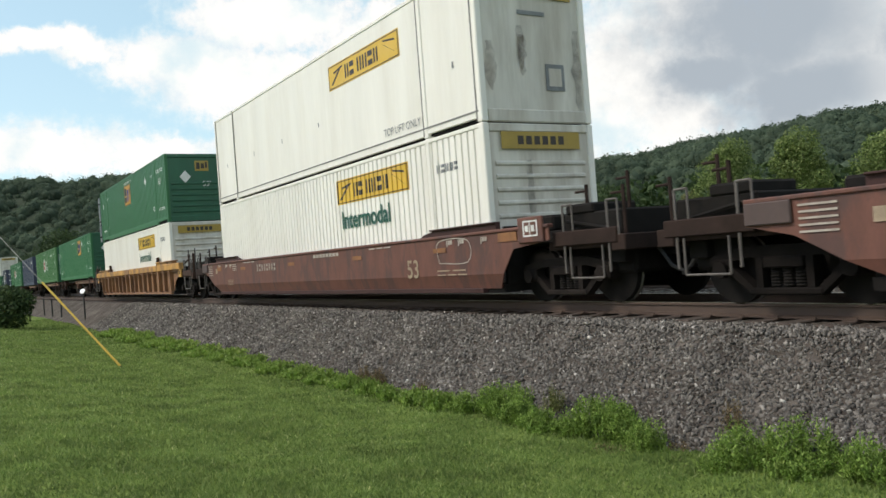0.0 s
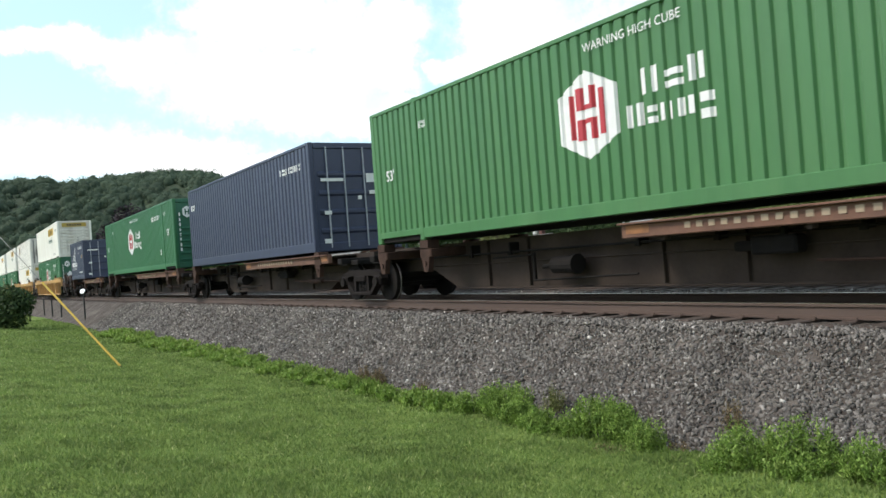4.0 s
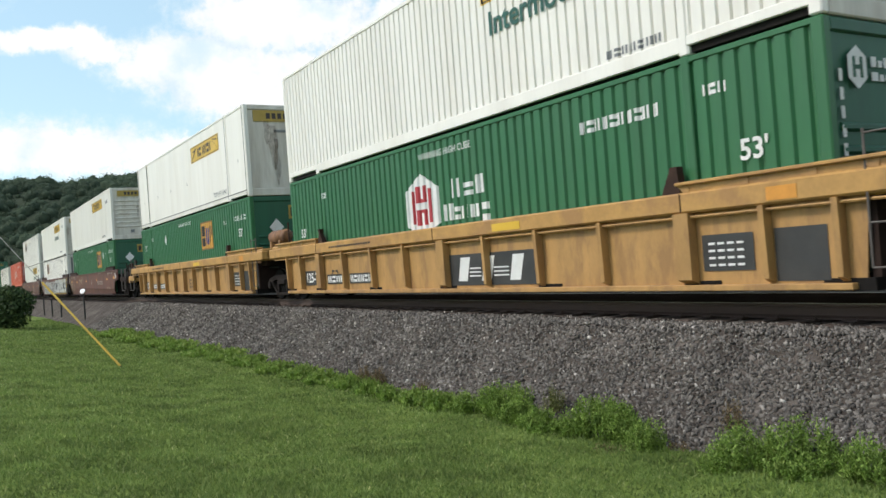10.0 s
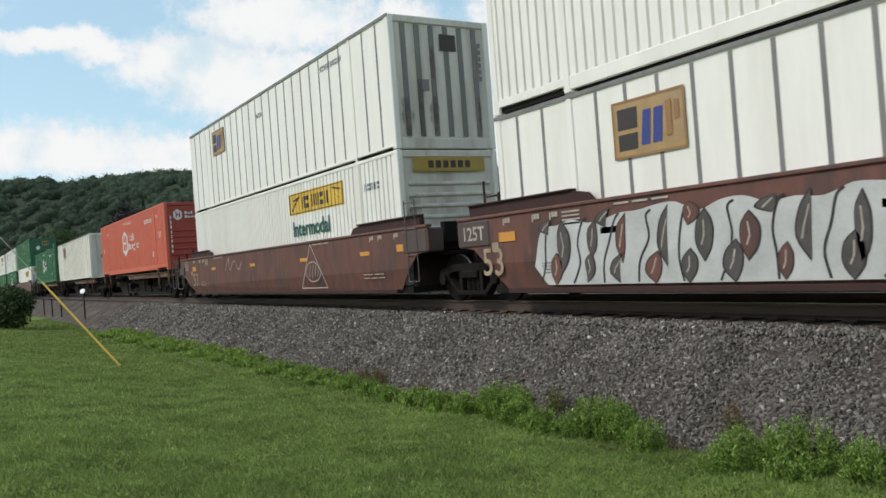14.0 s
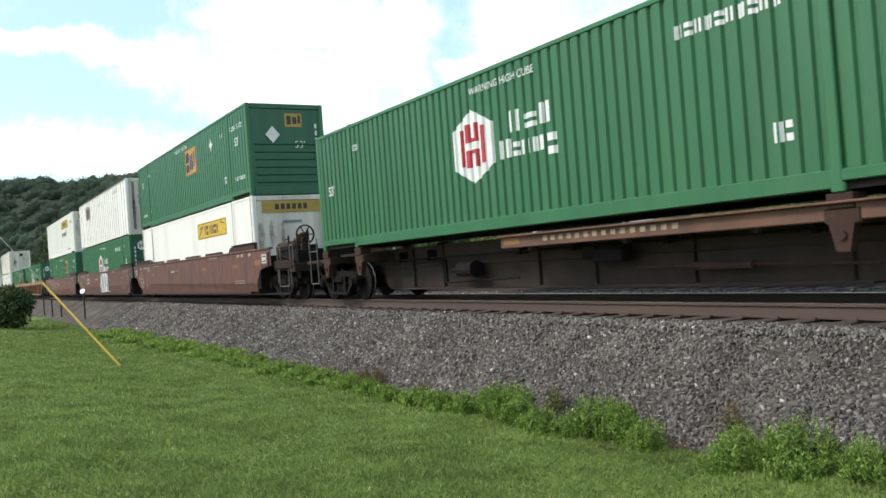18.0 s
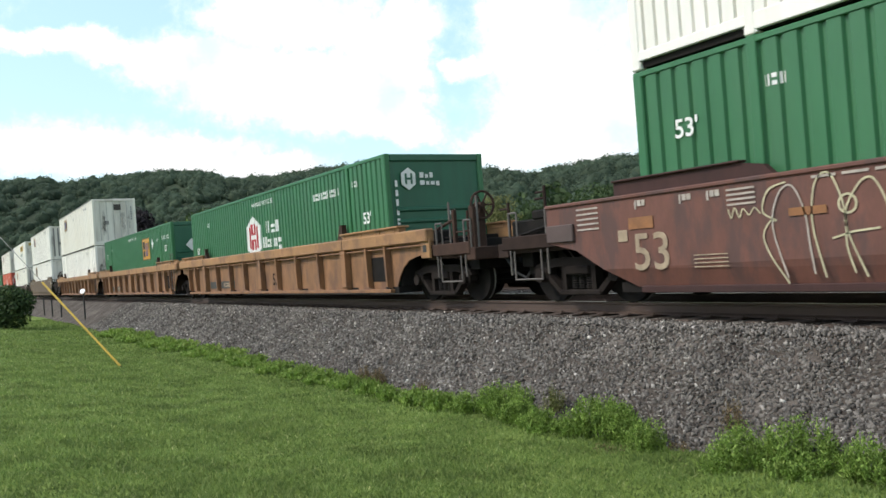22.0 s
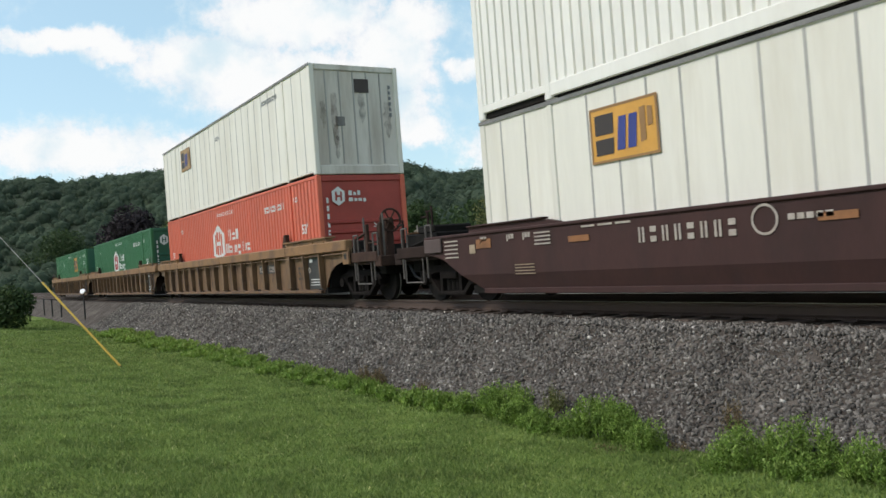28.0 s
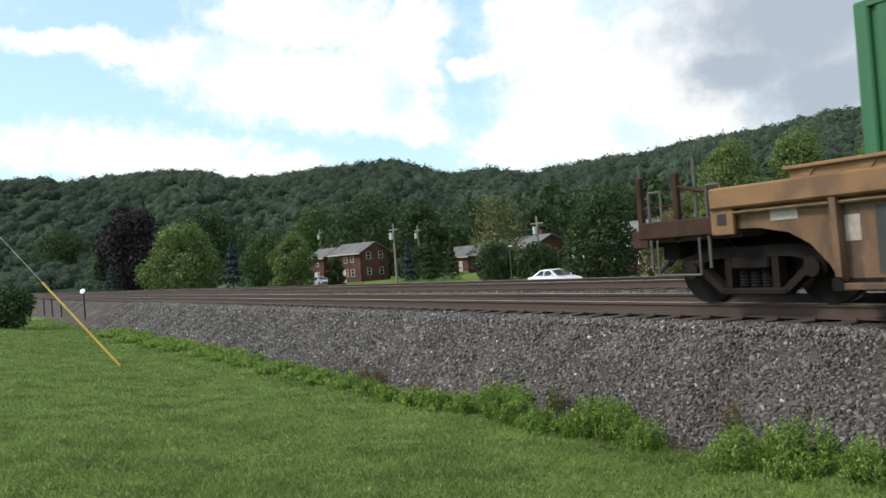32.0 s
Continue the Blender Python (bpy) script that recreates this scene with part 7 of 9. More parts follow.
# H: single yellow car
s = -147.82 - HALF
h_car = couple(ribbed_car(s, YELLOW_WELL, YELLOW_CHORD, "stand", "stand", "yellow ribbed well car with faded chalk scrawl", RIBS_B, tank=True), s)
plain_words(h_car, "53", 0.30, INK_DARK, 5.2, 0.78, 1.378)
side_mark(h_car, 3.0, 4.3, 0.46, 0.72, PANEL_BLACK, "number_panel", 1.378)
stencils(h_car, 3.1, 4.25, 0.52, 0.68, 4, LETTER_WHITE, 1.384, 0.2)
side_mark(h_car, 6.1, 6.7, 0.62, 0.78, MARKER, "white_patch", 1.378)
side_mark(h_car, 7.15, 7.55, 0.45, 0.68, PANEL_BLACK, "stencil_panel", 1.378)
teal = mat("faded teal chalk", (0.21, 0.27, 0.20), 0.8, 0, 0.3, 9)
for line in ([(-3.1, 1.05), (-2.98, 0.78), (-2.80, 0.48), (-2.66, 0.80), (-2.50, 1.08)], [(-2.30, 1.00), (-2.32, 0.72), (-2.34, 0.46), (-2.33, 0.40)], [(-2.10, 1.02), (-1.85, 1.05), (-1.55, 1.04), (-1.40, 1.02)],
             [(-1.78, 1.02), (-1.80, 0.75), (-1.84, 0.50), (-1.70, 0.42), (-1.42, 0.50)], [(-1.22, 0.98), (-1.25, 0.70), (-1.28, 0.46), (-1.0, 0.50), (-0.86, 0.72), (-1.0, 0.95), (-1.2, 1.0)],
             [(-0.55, 1.0), (-0.60, 0.72), (-0.50, 0.50), (-0.20, 0.52), (0.35, 0.66), (0.85, 0.80)], [(0.1, 0.9), (0.4, 1.0), (0.7, 0.95), (0.8, 0.85)]):
    stroke(h_car, line, 0.05, teal, 1.38)
load("green_hub", -147.82, IN_WELL, WELL, gem=-3.9)
load("white_corr", -147.82, ON_TOP, TOP)

# J, K, L: yellow three-unit car
for i, (lead, low, up) in enumerate(((-171.42, ("white_corr", {}), ("panel", dict(skin=WHITE))), (-191.0, ("green_hub", {}), ("white_corr", {})),
                                     (-210.64, ("green_sq", {}), ("white_smooth", {})))):
    s = lead - HALF
    car = couple(ribbed_car(s, YELLOW_WELL, YELLOW_CHORD, "share" if i < 2 else "stand", "stand" if i == 0 else "hang", "bright yellow ribbed well car of a three-unit set", RIBS_A, wheel=i == 0), s)
    yellow_marks(car, -5.49 if i == 1 else 0.5, i == 0)
    if i == 1:
        side_mark(car, 0.11, 2.85, 0.34, 0.92, PANEL_BLACK, "logo_panel", 1.380, "black panel with white blocks")
        for a0 in (0.34, 1.12, 1.98):
            flat_forms(car, [[(a0 + 0.06, 0.42), (a0 + 0.36, 0.42), (a0 + 0.50, 0.86), (a0 + 0.18, 0.86)]], LETTER_WHITE, 1.386, "logo_block")
        for z in (0.50, 0.57, 0.64):
            for a0, a1 in ((0.80, 1.16), (1.58, 2.02)):
                side_mark(car, a0, a1, z, z + 0.025, LETTER_WHITE, "speed_line", 1.386)
    if i > 0:
        side_mark(car, -7.17, -6.3, 0.42, 0.80, PANEL_BLACK, "stencil_panel", 1.378)
        plain_words(car, "125-T", 0.24, LETTER_WHITE, -7.12, 0.50, 1.384)
    load(low[0], lead, IN_WELL, WELL, **low[1])
    load(up[0], lead, ON_TOP, TOP, **up[1])

# M, N, O: brown three-unit car with graffiti
for i, (lead, low, up) in enumerate(((-234.32, ("green_sq", dict(gem=-3.6)), ("white_corr", dict(word=False))), (-253.9, ("panel", dict(skin=WHITE)), ("white_corr", {})),
                                     (-273.9, ("white_corr", {}), ("panel", dict(skin=WHITE))))):
    s = lead - HALF
    car = couple(smooth_car(s, BROWN_WELL, "share" if i < 2 else "stand", "stand" if i == 0 else "hang", ("oxide brown well car with painted numbers and scribbles", "brown well car covered in silver and black graffiti", "oxide brown well car with a sprayed triangle")[i], bright=True), s)
    brown_marks(car, x53=-8.7 if i == 1 else -8.1, big=0.47)
    if i < 2:
        plain_words(car, "125T", 0.24, FADED_WHITE, -9.28, 1.15, 1.529)
    if i == 0:
        stencils(car, 3.26, 3.95, 0.83, 1.04, 3, FADED_WHITE, gap=0.5)
        stencils(car, 4.15, 5.19, 0.82, 1.03, 5, FADED_WHITE, gap=0.5)
        stroke(car, [(-4.75, 1.12), (-4.6, 0.95), (-4.45, 1.28), (-4.4, 0.92), (-4.2, 1.22), (-4.1, 1.0), (-3.95, 1.25), (-3.9, 0.85), (-3.8, 1.3), (-3.55, 1.05), (-3.45, 1.3), (-3.3, 0.95), (-3.1, 1.42), (-3.05, 0.85), (-2.9, 1.35), (-2.6, 1.3), (-2.5, 0.95), (-2.3, 1.2)], 0.014, CHALK)
        for shift, lift in ((0.09, 0.04), (0.21, -0.05)):
            stroke(car, [(-4.7 + shift + 0.11 * j, 1.12 + lift + (0.15 if j % 2 else -0.14) * (0.6 + 0.4 * math.sin(j * 1.9)) + 0.02 * j / 3) for j in range(19)], 0.012, CHALK, 1.5175)
        stroke(car, [(-7.34, 1.14), (-7.28, 0.9), (-7.22, 1.04), (-7.1, 1.1), (-7.06, 0.88), (-6.98, 1.12), (-6.9, 0.86), (-6.75, 0.82), (-6.66, 0.9)], 0.016, CHALK)
        plain_words(car, "A", 0.26, FADED_WHITE, 0.9, 0.86)
    if i == 1:
        bubble_piece(car, -6.95, 1.45, 0.33, 1.34, 12, SPRAY, SPRAY_SHADE, BLACK, rng)
        sprayed_piece(car, 1.65, 8.35, 0.38, 1.47, ("bracket", "cup", "arch", "ring", "bracket", "step"), SPRAY, BLACK, BLACK, LETTER_WHITE, rng, 1.5265, 0.10, 1.0)
        for x, z, w, h in ((2.2, 1.47, 0.3, 0.18), (3.3, 0.36, 0.3, 0.2), (4.7, 1.46, 0.34, 0.2), (5.3, 0.36, 0.4, 0.22), (6.5, 1.46, 0.36, 0.24), (7.4, 0.38, 0.5, 0.3)):
            flat_forms(car, [[(x - w / 2, z), (x + w / 2, z), (x + 0.1, z + (h if z < 1 else -h))]], GOLD_SIGN, 1.536)
        flat_forms(car, [[(1.2, 0.31), (8.5, 0.31), (8.5, 0.35), (1.2, 0.35)]], GOLD_SIGN, 1.537, "yellow_underline")
        flat_forms(car, [[(8.45, 0.75), (8.62, 0.72), (8.90, 1.47), (8.55, 1.47)]], YELLOW_SIGN, 1.537, "yellow_underline")
    if i == 2:
        stroke(car, [(2.75, 0.36), (3.46, 1.48), (4.44, 0.36), (2.75, 0.36)], 0.035, FADED_WHITE)
        stroke(car, [(3.05, 0.75), (3.3, 1.0), (3.75, 1.0), (4.05, 0.75), (3.8, 0.55), (3.35, 0.55), (3.05, 0.75)], 0.03, FADED_WHITE)
        for q in (3.3, 3.48, 3.66, 3.84):
            stroke(car, [(q, 0.62), (q + 0.1, 0.95)], 0.025, FADED_WHITE)
        stroke(car, [(-4.0, 1.0), (-3.6, 1.4), (-3.5, 1.0), (-3.0, 1.3), (-2.6, 1.0), (-2.2, 1.25)], 0.03, FADED_WHITE)
    back = 0.25 if i == 1 else 0.0
    load(low[0], lead - back, IN_WELL, WELL, **low[1])
    load(up[0], lead - back, ON_TOP, TOP, **up[1])

# P, Q, R: three-platform spine car
for lead, kind, how in ((-295.0, "orange", {}), (-315.82, "panel", dict(skin=CREAM, front_dark=False, phase=-0.28, x_logo=-4.78)), (-334.37, "green_hub", {})):
    load(kind, lead, ON_SPINE, FLAT, **how)
joints = [-293.7, -313.6, -333.1, -351.9]
for i, lead in enumerate((-295.0, -315.82, -334.37)):
    mid = lead - HALF
    couple(spine_unit(mid, joints[i + 1] - mid, joints[i] - mid, True, i == 0, "share" if i < 2 else "stand", "stand" if i == 0 else "share"), mid)

# S, T, U: brown three-unit car
for i, (lead, low, up) in enumerate(((-355.78, ("white_smooth", {}), ("green_sq", dict(gem=-4.0, x_logo=-7.5))), (-375.2, ("green_hub", {}), ("panel", dict(skin=WHITE))),
                                     (-394.78, ("green_sq", {}), ("white_corr", {})))):
    s = lead - HALF
    car = couple(smooth_car(s, BROWN_WELL, "share" if i < 2 else "stand", "stand" if i == 0 else "hang",
                            ("oxide brown well car with stepped top edge", "oxide brown well car with a silver and blue sprayed tag", "oxide brown well car with outlined graffiti")[i], wheel=i == 0, bumps=i == 0), s)
    brown_marks(car, x53=-8.1, big=0.50)
    if i < 2:
        plain_words(car, "125T", 0.24, FADED_WHITE, -9.28, 1.15, 1.529)
    ring_mark(car, 3.2 if i else -2.2, 0.92, 0.42, 0.05, DUN_WELL)
    stencils(car, -2.0, -0.9, 1.10, 1.17, 6, FADED_WHITE)
    if i == 1:
        grey_blue = mat("grey-blue spray shade", (0.17, 0.22, 0.28), 0.6, 0, 0.2, 4)
        bubble_piece(car, 0.1, 2.4, 0.40, 1.42, 4, LETTER_WHITE, grey_blue, grey_blue, rng)
        stroke(car, [(-0.5, 0.5), (-0.2, 0.75), (0.1, 0.4), (2.4, 0.42), (3.0, 0.36)], 0.05, SPRAY)
        for z in (1.15, 0.92):
            stroke(car, [(-5.4 + 0.12 * j, z + (0.12 if j % 2 else -0.05)) for j in range(11)], 0.025, LETTER_WHITE)
    if i == 2:
        for k in range(8):
            x = -5.75 + k * 0.47
            lean, tall = 0.05 * math.sin(k * 2.3), 0.08 * math.sin(k * 1.7)
            stroke(car, [(x + 0.08, 0.36), (x - 0.08 + lean, 0.95), (x + 0.02, 1.32 + tall), (x + 0.20, 1.40 + tall), (x + 0.34, 1.1), (x + 0.38 - lean, 0.7), (x + 0.42, 0.40)], 0.022, CHALK if k % 3 else FADED_WHITE)
        stroke(car, [(-5.66, 0.30), (-5.88, 0.62), (-5.96, 0.86), (-5.86, 1.02), (-5.78, 1.03), (-5.95, 1.14), (-5.86, 1.38), (-5.62, 1.45)], 0.022, CHALK)
        stroke(car, [(-5.10, 0.78), (-4.85, 0.84), (-4.56, 0.86)], 0.022, CHALK)
        ring_mark(car, -4.90, 1.14, 0.10, 0.025, CHALK)
        stroke(car, [(-6.44, 1.22), (-6.40, 1.10), (-6.34, 1.22), (-6.28, 1.10), (-6.22, 1.2), (-6.14, 1.12), (-6.06, 1.2), (-5.98, 1.12)], 0.014, CHALK)
        plain_words(car, "A", 0.26, FADED_WHITE, -0.8, 0.86)
    load(low[0], lead, IN_WELL, WELL, **low[1])
    load(up[0], lead, ON_TOP, TOP, **up[1])

# V, W, X: dusty tan three-unit car
for i, (lead, low, up) in enumerate(((-418.5, ("green_hub", {}), None), (-438.0, ("green_sq", dict(gem=-3.7)), None),
                                     (-457.7, ("panel", dict(skin=WHITE, front_dark=False, logo=False)), ("panel", dict(skin=CREAM, strip=POST_LIGHT, front_dark=False))))):
    s = lead - HALF
    car = couple(ribbed_car(s, TAN_WELL, TAN_CHORD, "share" if i < 2 else "stand", "stand" if i == 0 else "hang", "dusty tan ribbed well car of a three-unit set", RIBS_A, wheel=i == 0), s)
    side_mark(car, 7.28, 7.95, 0.46, 1.00, DARK_STEEL, "worn_panel", 1.378)
    side_mark(car, -5.72, -4.66, 0.40, 0.64, PANEL_BLACK, "number_panel", 1.378)
    side_mark(car, -4.42, -2.9, 0.40, 0.64, PANEL_BLACK, "number_panel", 1.378)
    stencils(car, -4.1, -3.1, 0.45, 0.59, 5, TAN_STENCIL, 1.384, 0.25)
    if i == 0:
        plain_words(car, "53", 0.34, DARK_STEEL, 0.74, 0.46, 1.378)
    load(low[0], lead, IN_WELL, WELL, **low[1])
    if up:
        load(up[0], lead, ON_TOP, TOP, **up[1])

# Y, Z: single plain cars
s = -481.3 - HALF
couple(smooth_car(s, DUN_WELL, "stand", "stand", "dun well car with plain dusty sides", DUN_WELL, True), s)
load("panel", -481.3, IN_WELL, WELL, skin=WHITE, strip=POST_LIGHT, front_dark=False)
load("panel", -481.3, ON_TOP, TOP, skin=WHITE)
s = -504.8 - HALF
z_car = couple(smooth_car(s, BROWN_DARK, "stand", "stand", "dark sooty brown well car with plain sides", top=1.28, lip_top=1.42), s)
stencils(z_car, -4.13, -2.4, 0.89, 1.10, 8, FADED_WHITE, gap=0.5)
ring_mark(z_car, -2.1, 1.05, 0.17, 0.03, FADED_WHITE)
stencils(z_car, -1.79, -1.2, 1.02, 1.09, 5, FADED_WHITE)
load("panel", -504.8, IN_WELL, WELL, skin=CREAM, sign=AMBER_SIGN, strip=POST_LIGHT, phase=-0.34)
load("white_corr", -504.8, ON_TOP, TOP)

# AA, AB, AC: ochre three-unit car at the end of the train
for i, (lead, low, up) in enumerate(((-528.45, ("orange", {}), ("panel", dict(skin=CREAM, strip=POST_LIGHT, front_dark=False))), (-548.0, ("green_hub", dict(lead_mark=1.28)), None),
                                     (-567.63, ("green_sq", dict(up=0.28)), None))):
    s = lead - HALF
    car = couple(ribbed_car(s, OLIVE_WELL, OLIVE_CHORD, "share" if i < 2 else "stand", "stand" if i == 0 else "hang", "dusty ochre ribbed well car of a three-unit set", RIBS_B, wheel=i == 0), s)
    side_mark(car, 7.33, 8.30, 0.32, 1.18, PANEL_BLACK, "stencil_panel", 1.378, "black stencil panel with white lines")
    for k in range(3):
        stencils(car, 7.45, 8.15, 0.42 + k * 0.07, 0.44 + k * 0.07, 1, LETTER_WHITE, 1.384, 0.05)
    plain_words(car, "53", 0.34, INK_DARK, 6.55, 0.58, 1.378)
    if i > 0:
        side_mark(car, -7.95, -7.1, 0.38, 1.10, PANEL_BLACK, "stencil_panel", 1.378)
        plain_words(car, "1251", 0.22, LETTER_WHITE, -7.88, 0.62, 1.384)
    if i == 0:
        side_mark(car, 3.42, 5.1, 0.80, 1.05, PANEL_BLACK, "number_panel", 1.378)
        stencils(car, 3.49, 4.12, 0.84, 1.0, 4, FADED_WHITE, 1.384, 0.45)
        stencils(car, 4.33, 5.02, 0.84, 1.0, 6, FADED_WHITE, 1.384, 0.45)
    if i == 2:
        side_mark(car, -9.22, -8.86, 1.03, 1.19, FADED_WHITE, "paper_label", 1.378)
        side_mark(car, -8.30, -8.12, 0.74, 1.02, FADED_WHITE, "paper_label", 1.378)
    side_mark(car, 7.42, 7.62, 1.02, 1.10, LETTER_WHITE, "size_mark", 1.384)
    ring_mark(car, 7.7, 0.82, 0.06, 0.03, FADED_WHITE)
    load(low[0], lead, IN_WELL, WELL, **low[1])
    if up:
        load(up[0], lead, ON_TOP, TOP, **up[1])


# ------------------------------------------------------------------ beyond the tracks
def leaves(name, material, centres, radii, per, size, seed, squash=0.85):
    """Foliage: many small leaf sprays scattered through overlapping lumps."""
    r = np.random.default_rng(seed)
    vs = []
    for (cx, cy, cz), rad in zip(centres, radii):
        n = int(per)
        d = r.normal(size=(n, 3))
        d /= np.linalg.norm(d, axis=1)[:, None]
        rr = rad * (0.55 + 0.5 * r.random(n) ** 0.6)
        p = np.array([cx, cy, cz]) + d * rr[:, None] * np.array([1, 1, squash])
        u = r.normal(size=(n, 3))
        u /= np.linalg.norm(u, axis=1)[:, None]
        w = np.cross(u, d + 0.4 * r.normal(size=(n, 3)))
        w /= np.linalg.norm(w, axis=1)[:, None] + 1e-9
        sz = size * r.uniform(0.6, 1.3, n)[:, None]
        vs.append(np.stack([p - u * sz, p - w * sz * 0.55, p + u * sz, p + w * sz * 0.55], axis=1))
    v = np.concatenate(vs).reshape(-1, 3)
    f = np.arange(len(v)).reshape(-1, 4)
    return raw_mesh(name, v, f, material)


def tree(x, y, ground, height, width, foliage, label, seed, lumps=16, per=170, stem=0.22, name="tree", leaf=None):
    r = random.Random(seed)
    ob = thing(name, label, "tree")
    ob.matrix_basis = pose(x, y, ground)
    s = Shape()
    tr = height * 0.022 + 0.06
    s.rod((0, 0, 0), (r.uniform(-0.2, 0.2), 0, height * 0.5), tr, 9, tr * 0.6)
    centres, radii = [], []
    for i in range(lumps):
        a = i * 2.4 + r.uniform(-0.4, 0.4)
        t = (i + 0.5) / lumps
        zz = height * (stem + (1 - stem) * t)
        spread = width / 2 * math.sin(math.pi * (0.22 + 0.72 * t)) * r.uniform(0.45, 0.85)
        c = (spread * math.cos(a), spread * math.sin(a), zz - height * 0.06)
        centres.append(c)
        radii.append(width * r.uniform(0.16, 0.25))
        if i % 2 == 0:
            s.rod((0, 0, height * (0.18 + 0.3 * t)), (c[0] * 0.8, c[1] * 0.8, c[2]), tr * 0.35, 6, tr * 0.1)
    part("trunk", s.mesh("trunk", BARK), ob, "grey trunk with limbs")
    part("crown", leaves("crown", foliage, centres, radii, per * 2.3, (leaf or height * 0.035) * 0.64, seed), ob)
    return ob


def fir(x, y, ground, height, width, foliage, label, seed):
    r = np.random.default_rng(seed)
    ob = thing("conifer", label, "tree")
    ob.matrix_basis = pose(x, y, ground)
    part("trunk", Shape().rod((0, 0, 0), (0, 0, height * 0.95), height * 0.018, 8, 0.02).mesh("trunk", BARK), ob)
    n = 2600
    t = r.random(n) ** 0.75
    a = r.random(n) * 6.283
    rad = width / 2 * (1 - t) * (0.45 + 0.6 * r.random(n)) * (0.85 + 0.25 * np.sin(t * 46))
    p = np.stack([rad * np.cos(a), rad * np.sin(a), height * (0.05 + 0.95 * t) - rad * 0.25], axis=-1)
    out = np.stack([np.cos(a), np.sin(a), -0.45 * np.ones(n)], axis=-1)
    side = np.stack([-np.sin(a), np.cos(a), 0.2 * r.normal(size=n)], axis=-1)
    sz = (height * 0.035 * r.uniform(0.6, 1.3, n))[:, None]
    v = np.stack([p - out * sz, p - side * sz * 0.45, p + out * sz, p + side * sz * 0.45], axis=1).reshape(-1, 3)
    part("crown", raw_mesh("crown", v, np.arange(len(v)).reshape(-1, 4), foliage), ob)
    return ob


GROUND_FAR = -2.1
tree(-282, 55, GROUND_FAR, 25.5, 24, LEAF_PURPLE, "broad dark purple beech tree by the road", 3, 26, 220, 0.06, leaf=0.9)
tree(-179, 45, GROUND_FAR, 13.2, 16.5, LEAF_LIT, "round bright green tree by the road", 4, 30, 230, 0.05, leaf=0.5)
tree(-118.5, 46, GROUND_FAR, 8.0, 7.4, LEAF_LIT, "round bright green tree beside the brick house", 5, 20, 200, 0.05, leaf=0.32)
tree(-131, 46, GROUND_FAR, 8.6, 8.0, LEAF, "leafy green tree beside the road", 6, 20, 200, 0.06, leaf=0.32)
fir(-146, 45, GROUND_FAR, 8.8, 6.5, LEAF_BLUE, "blue-grey spruce by the road", 7)
fir(-285, 45, GROUND_FAR, 13, 15, LEAF_DARK, "spreading dark conifer by the road", 8)
tree(-420, 50, GROUND_FAR, 26, 34, LEAF_DARK, "large dark green tree by the road", 9, 26, 200, 0.04, leaf=1.0)
tree(-330, 62, GROUND_FAR, 24, 26, LEAF, "tall green tree by the road", 10, 24, 200, 0.05, leaf=0.85)
tree(-235, 66, GROUND_FAR, 20, 22, LEAF_DARK, "dark green tree behind the road", 12, 22, 190, 0.05, leaf=0.75)
tree(-150, 75, GROUND_FAR, 15, 18, LEAF_DARK, "dark green tree behind the houses", 13, 22, 190, 0.05, leaf=0.55)
tree(-190, 82, GROUND_FAR, 17, 20, LEAF, "green tree behind the houses", 14, 22, 190, 0.05, leaf=0.6)
tree(-125, 72, GROUND_FAR, 12.5, 10, LEAF_DARK, "tall slim tree behind the houses", 15, 20, 170, 0.1, leaf=0.5)
tree(-86, 61, GROUND_FAR, 10.4, 8.0, LEAF_OLIVE, "thin olive tree with bare grey stems", 16, 18, 100, 0.25, leaf=0.3)
tree(-80, 74, GROUND_FAR, 10.2, 11.0, LEAF_DARK, "broad dark green tree by the lamp", 17, 22, 230, 0.04, leaf=0.36)
tree(-97, 76, GROUND_FAR, 9.5, 9.0, LEAF_DARK, "dark green tree between houses", 18, 20, 190, 0.05, leaf=0.36)
fir(-101, 56, GROUND_FAR, 5.5, 3.4, LEAF_BLUE, "blue spruce in front of the houses", 19)
fir(-95, 56, GROUND_FAR, 5.6, 3.6, LEAF_DARK, "dark spruce in front of the houses", 20)
fir(-91, 57, GROUND_FAR, 5.0, 3.2, LEAF_DARK, "dark spruce in front of the houses", 21)
tree(-50, 46, GROUND_FAR, 7.0, 6.4, LEAF_DARK, "round dark green tree by the road", 22, 20, 200, 0.05, leaf=0.26)
tree(-30, 37, GROUND_FAR, 8.1, 4.6, LEAF_LIT, "tall green tree at the roadside", 23, 30, 495, 0.06, leaf=0.115)
tree(-25.2, 36, GROUND_FAR, 7.9, 3.8, LEAF_LIT, "pale green tree at the roadside", 24, 30, 480, 0.06, leaf=0.108)
tree(-33.5, 38, GROUND_FAR, 5.6, 3.6, LEAF_OLIVE, "olive bushy tree at the roadside", 25, 24, 390, 0.03, leaf=0.108)
tree(-20.5, 36, GROUND_FAR, 7.0, 5.0, LEAF_LIT, "pale green bushy tree at the roadside", 26, 26, 480, 0.04, leaf=0.115)
tree(-27.5, 40, GROUND_FAR, 5.0, 5.0, LEAF, "low green bush at the roadside", 27, 24, 450, 0.02, leaf=0.115)
tree(-16.0, 38, GROUND_FAR, 6.4, 6.0, LEAF, "green bushy tree at the roadside", 28, 26, 480, 0.03, leaf=0.122)
tree(-43.0, 46, GROUND_FAR, 4.6, 5.0, LEAF_OLIVE, "low green bush by the road", 29, 14, 170, 0.02, leaf=0.22)
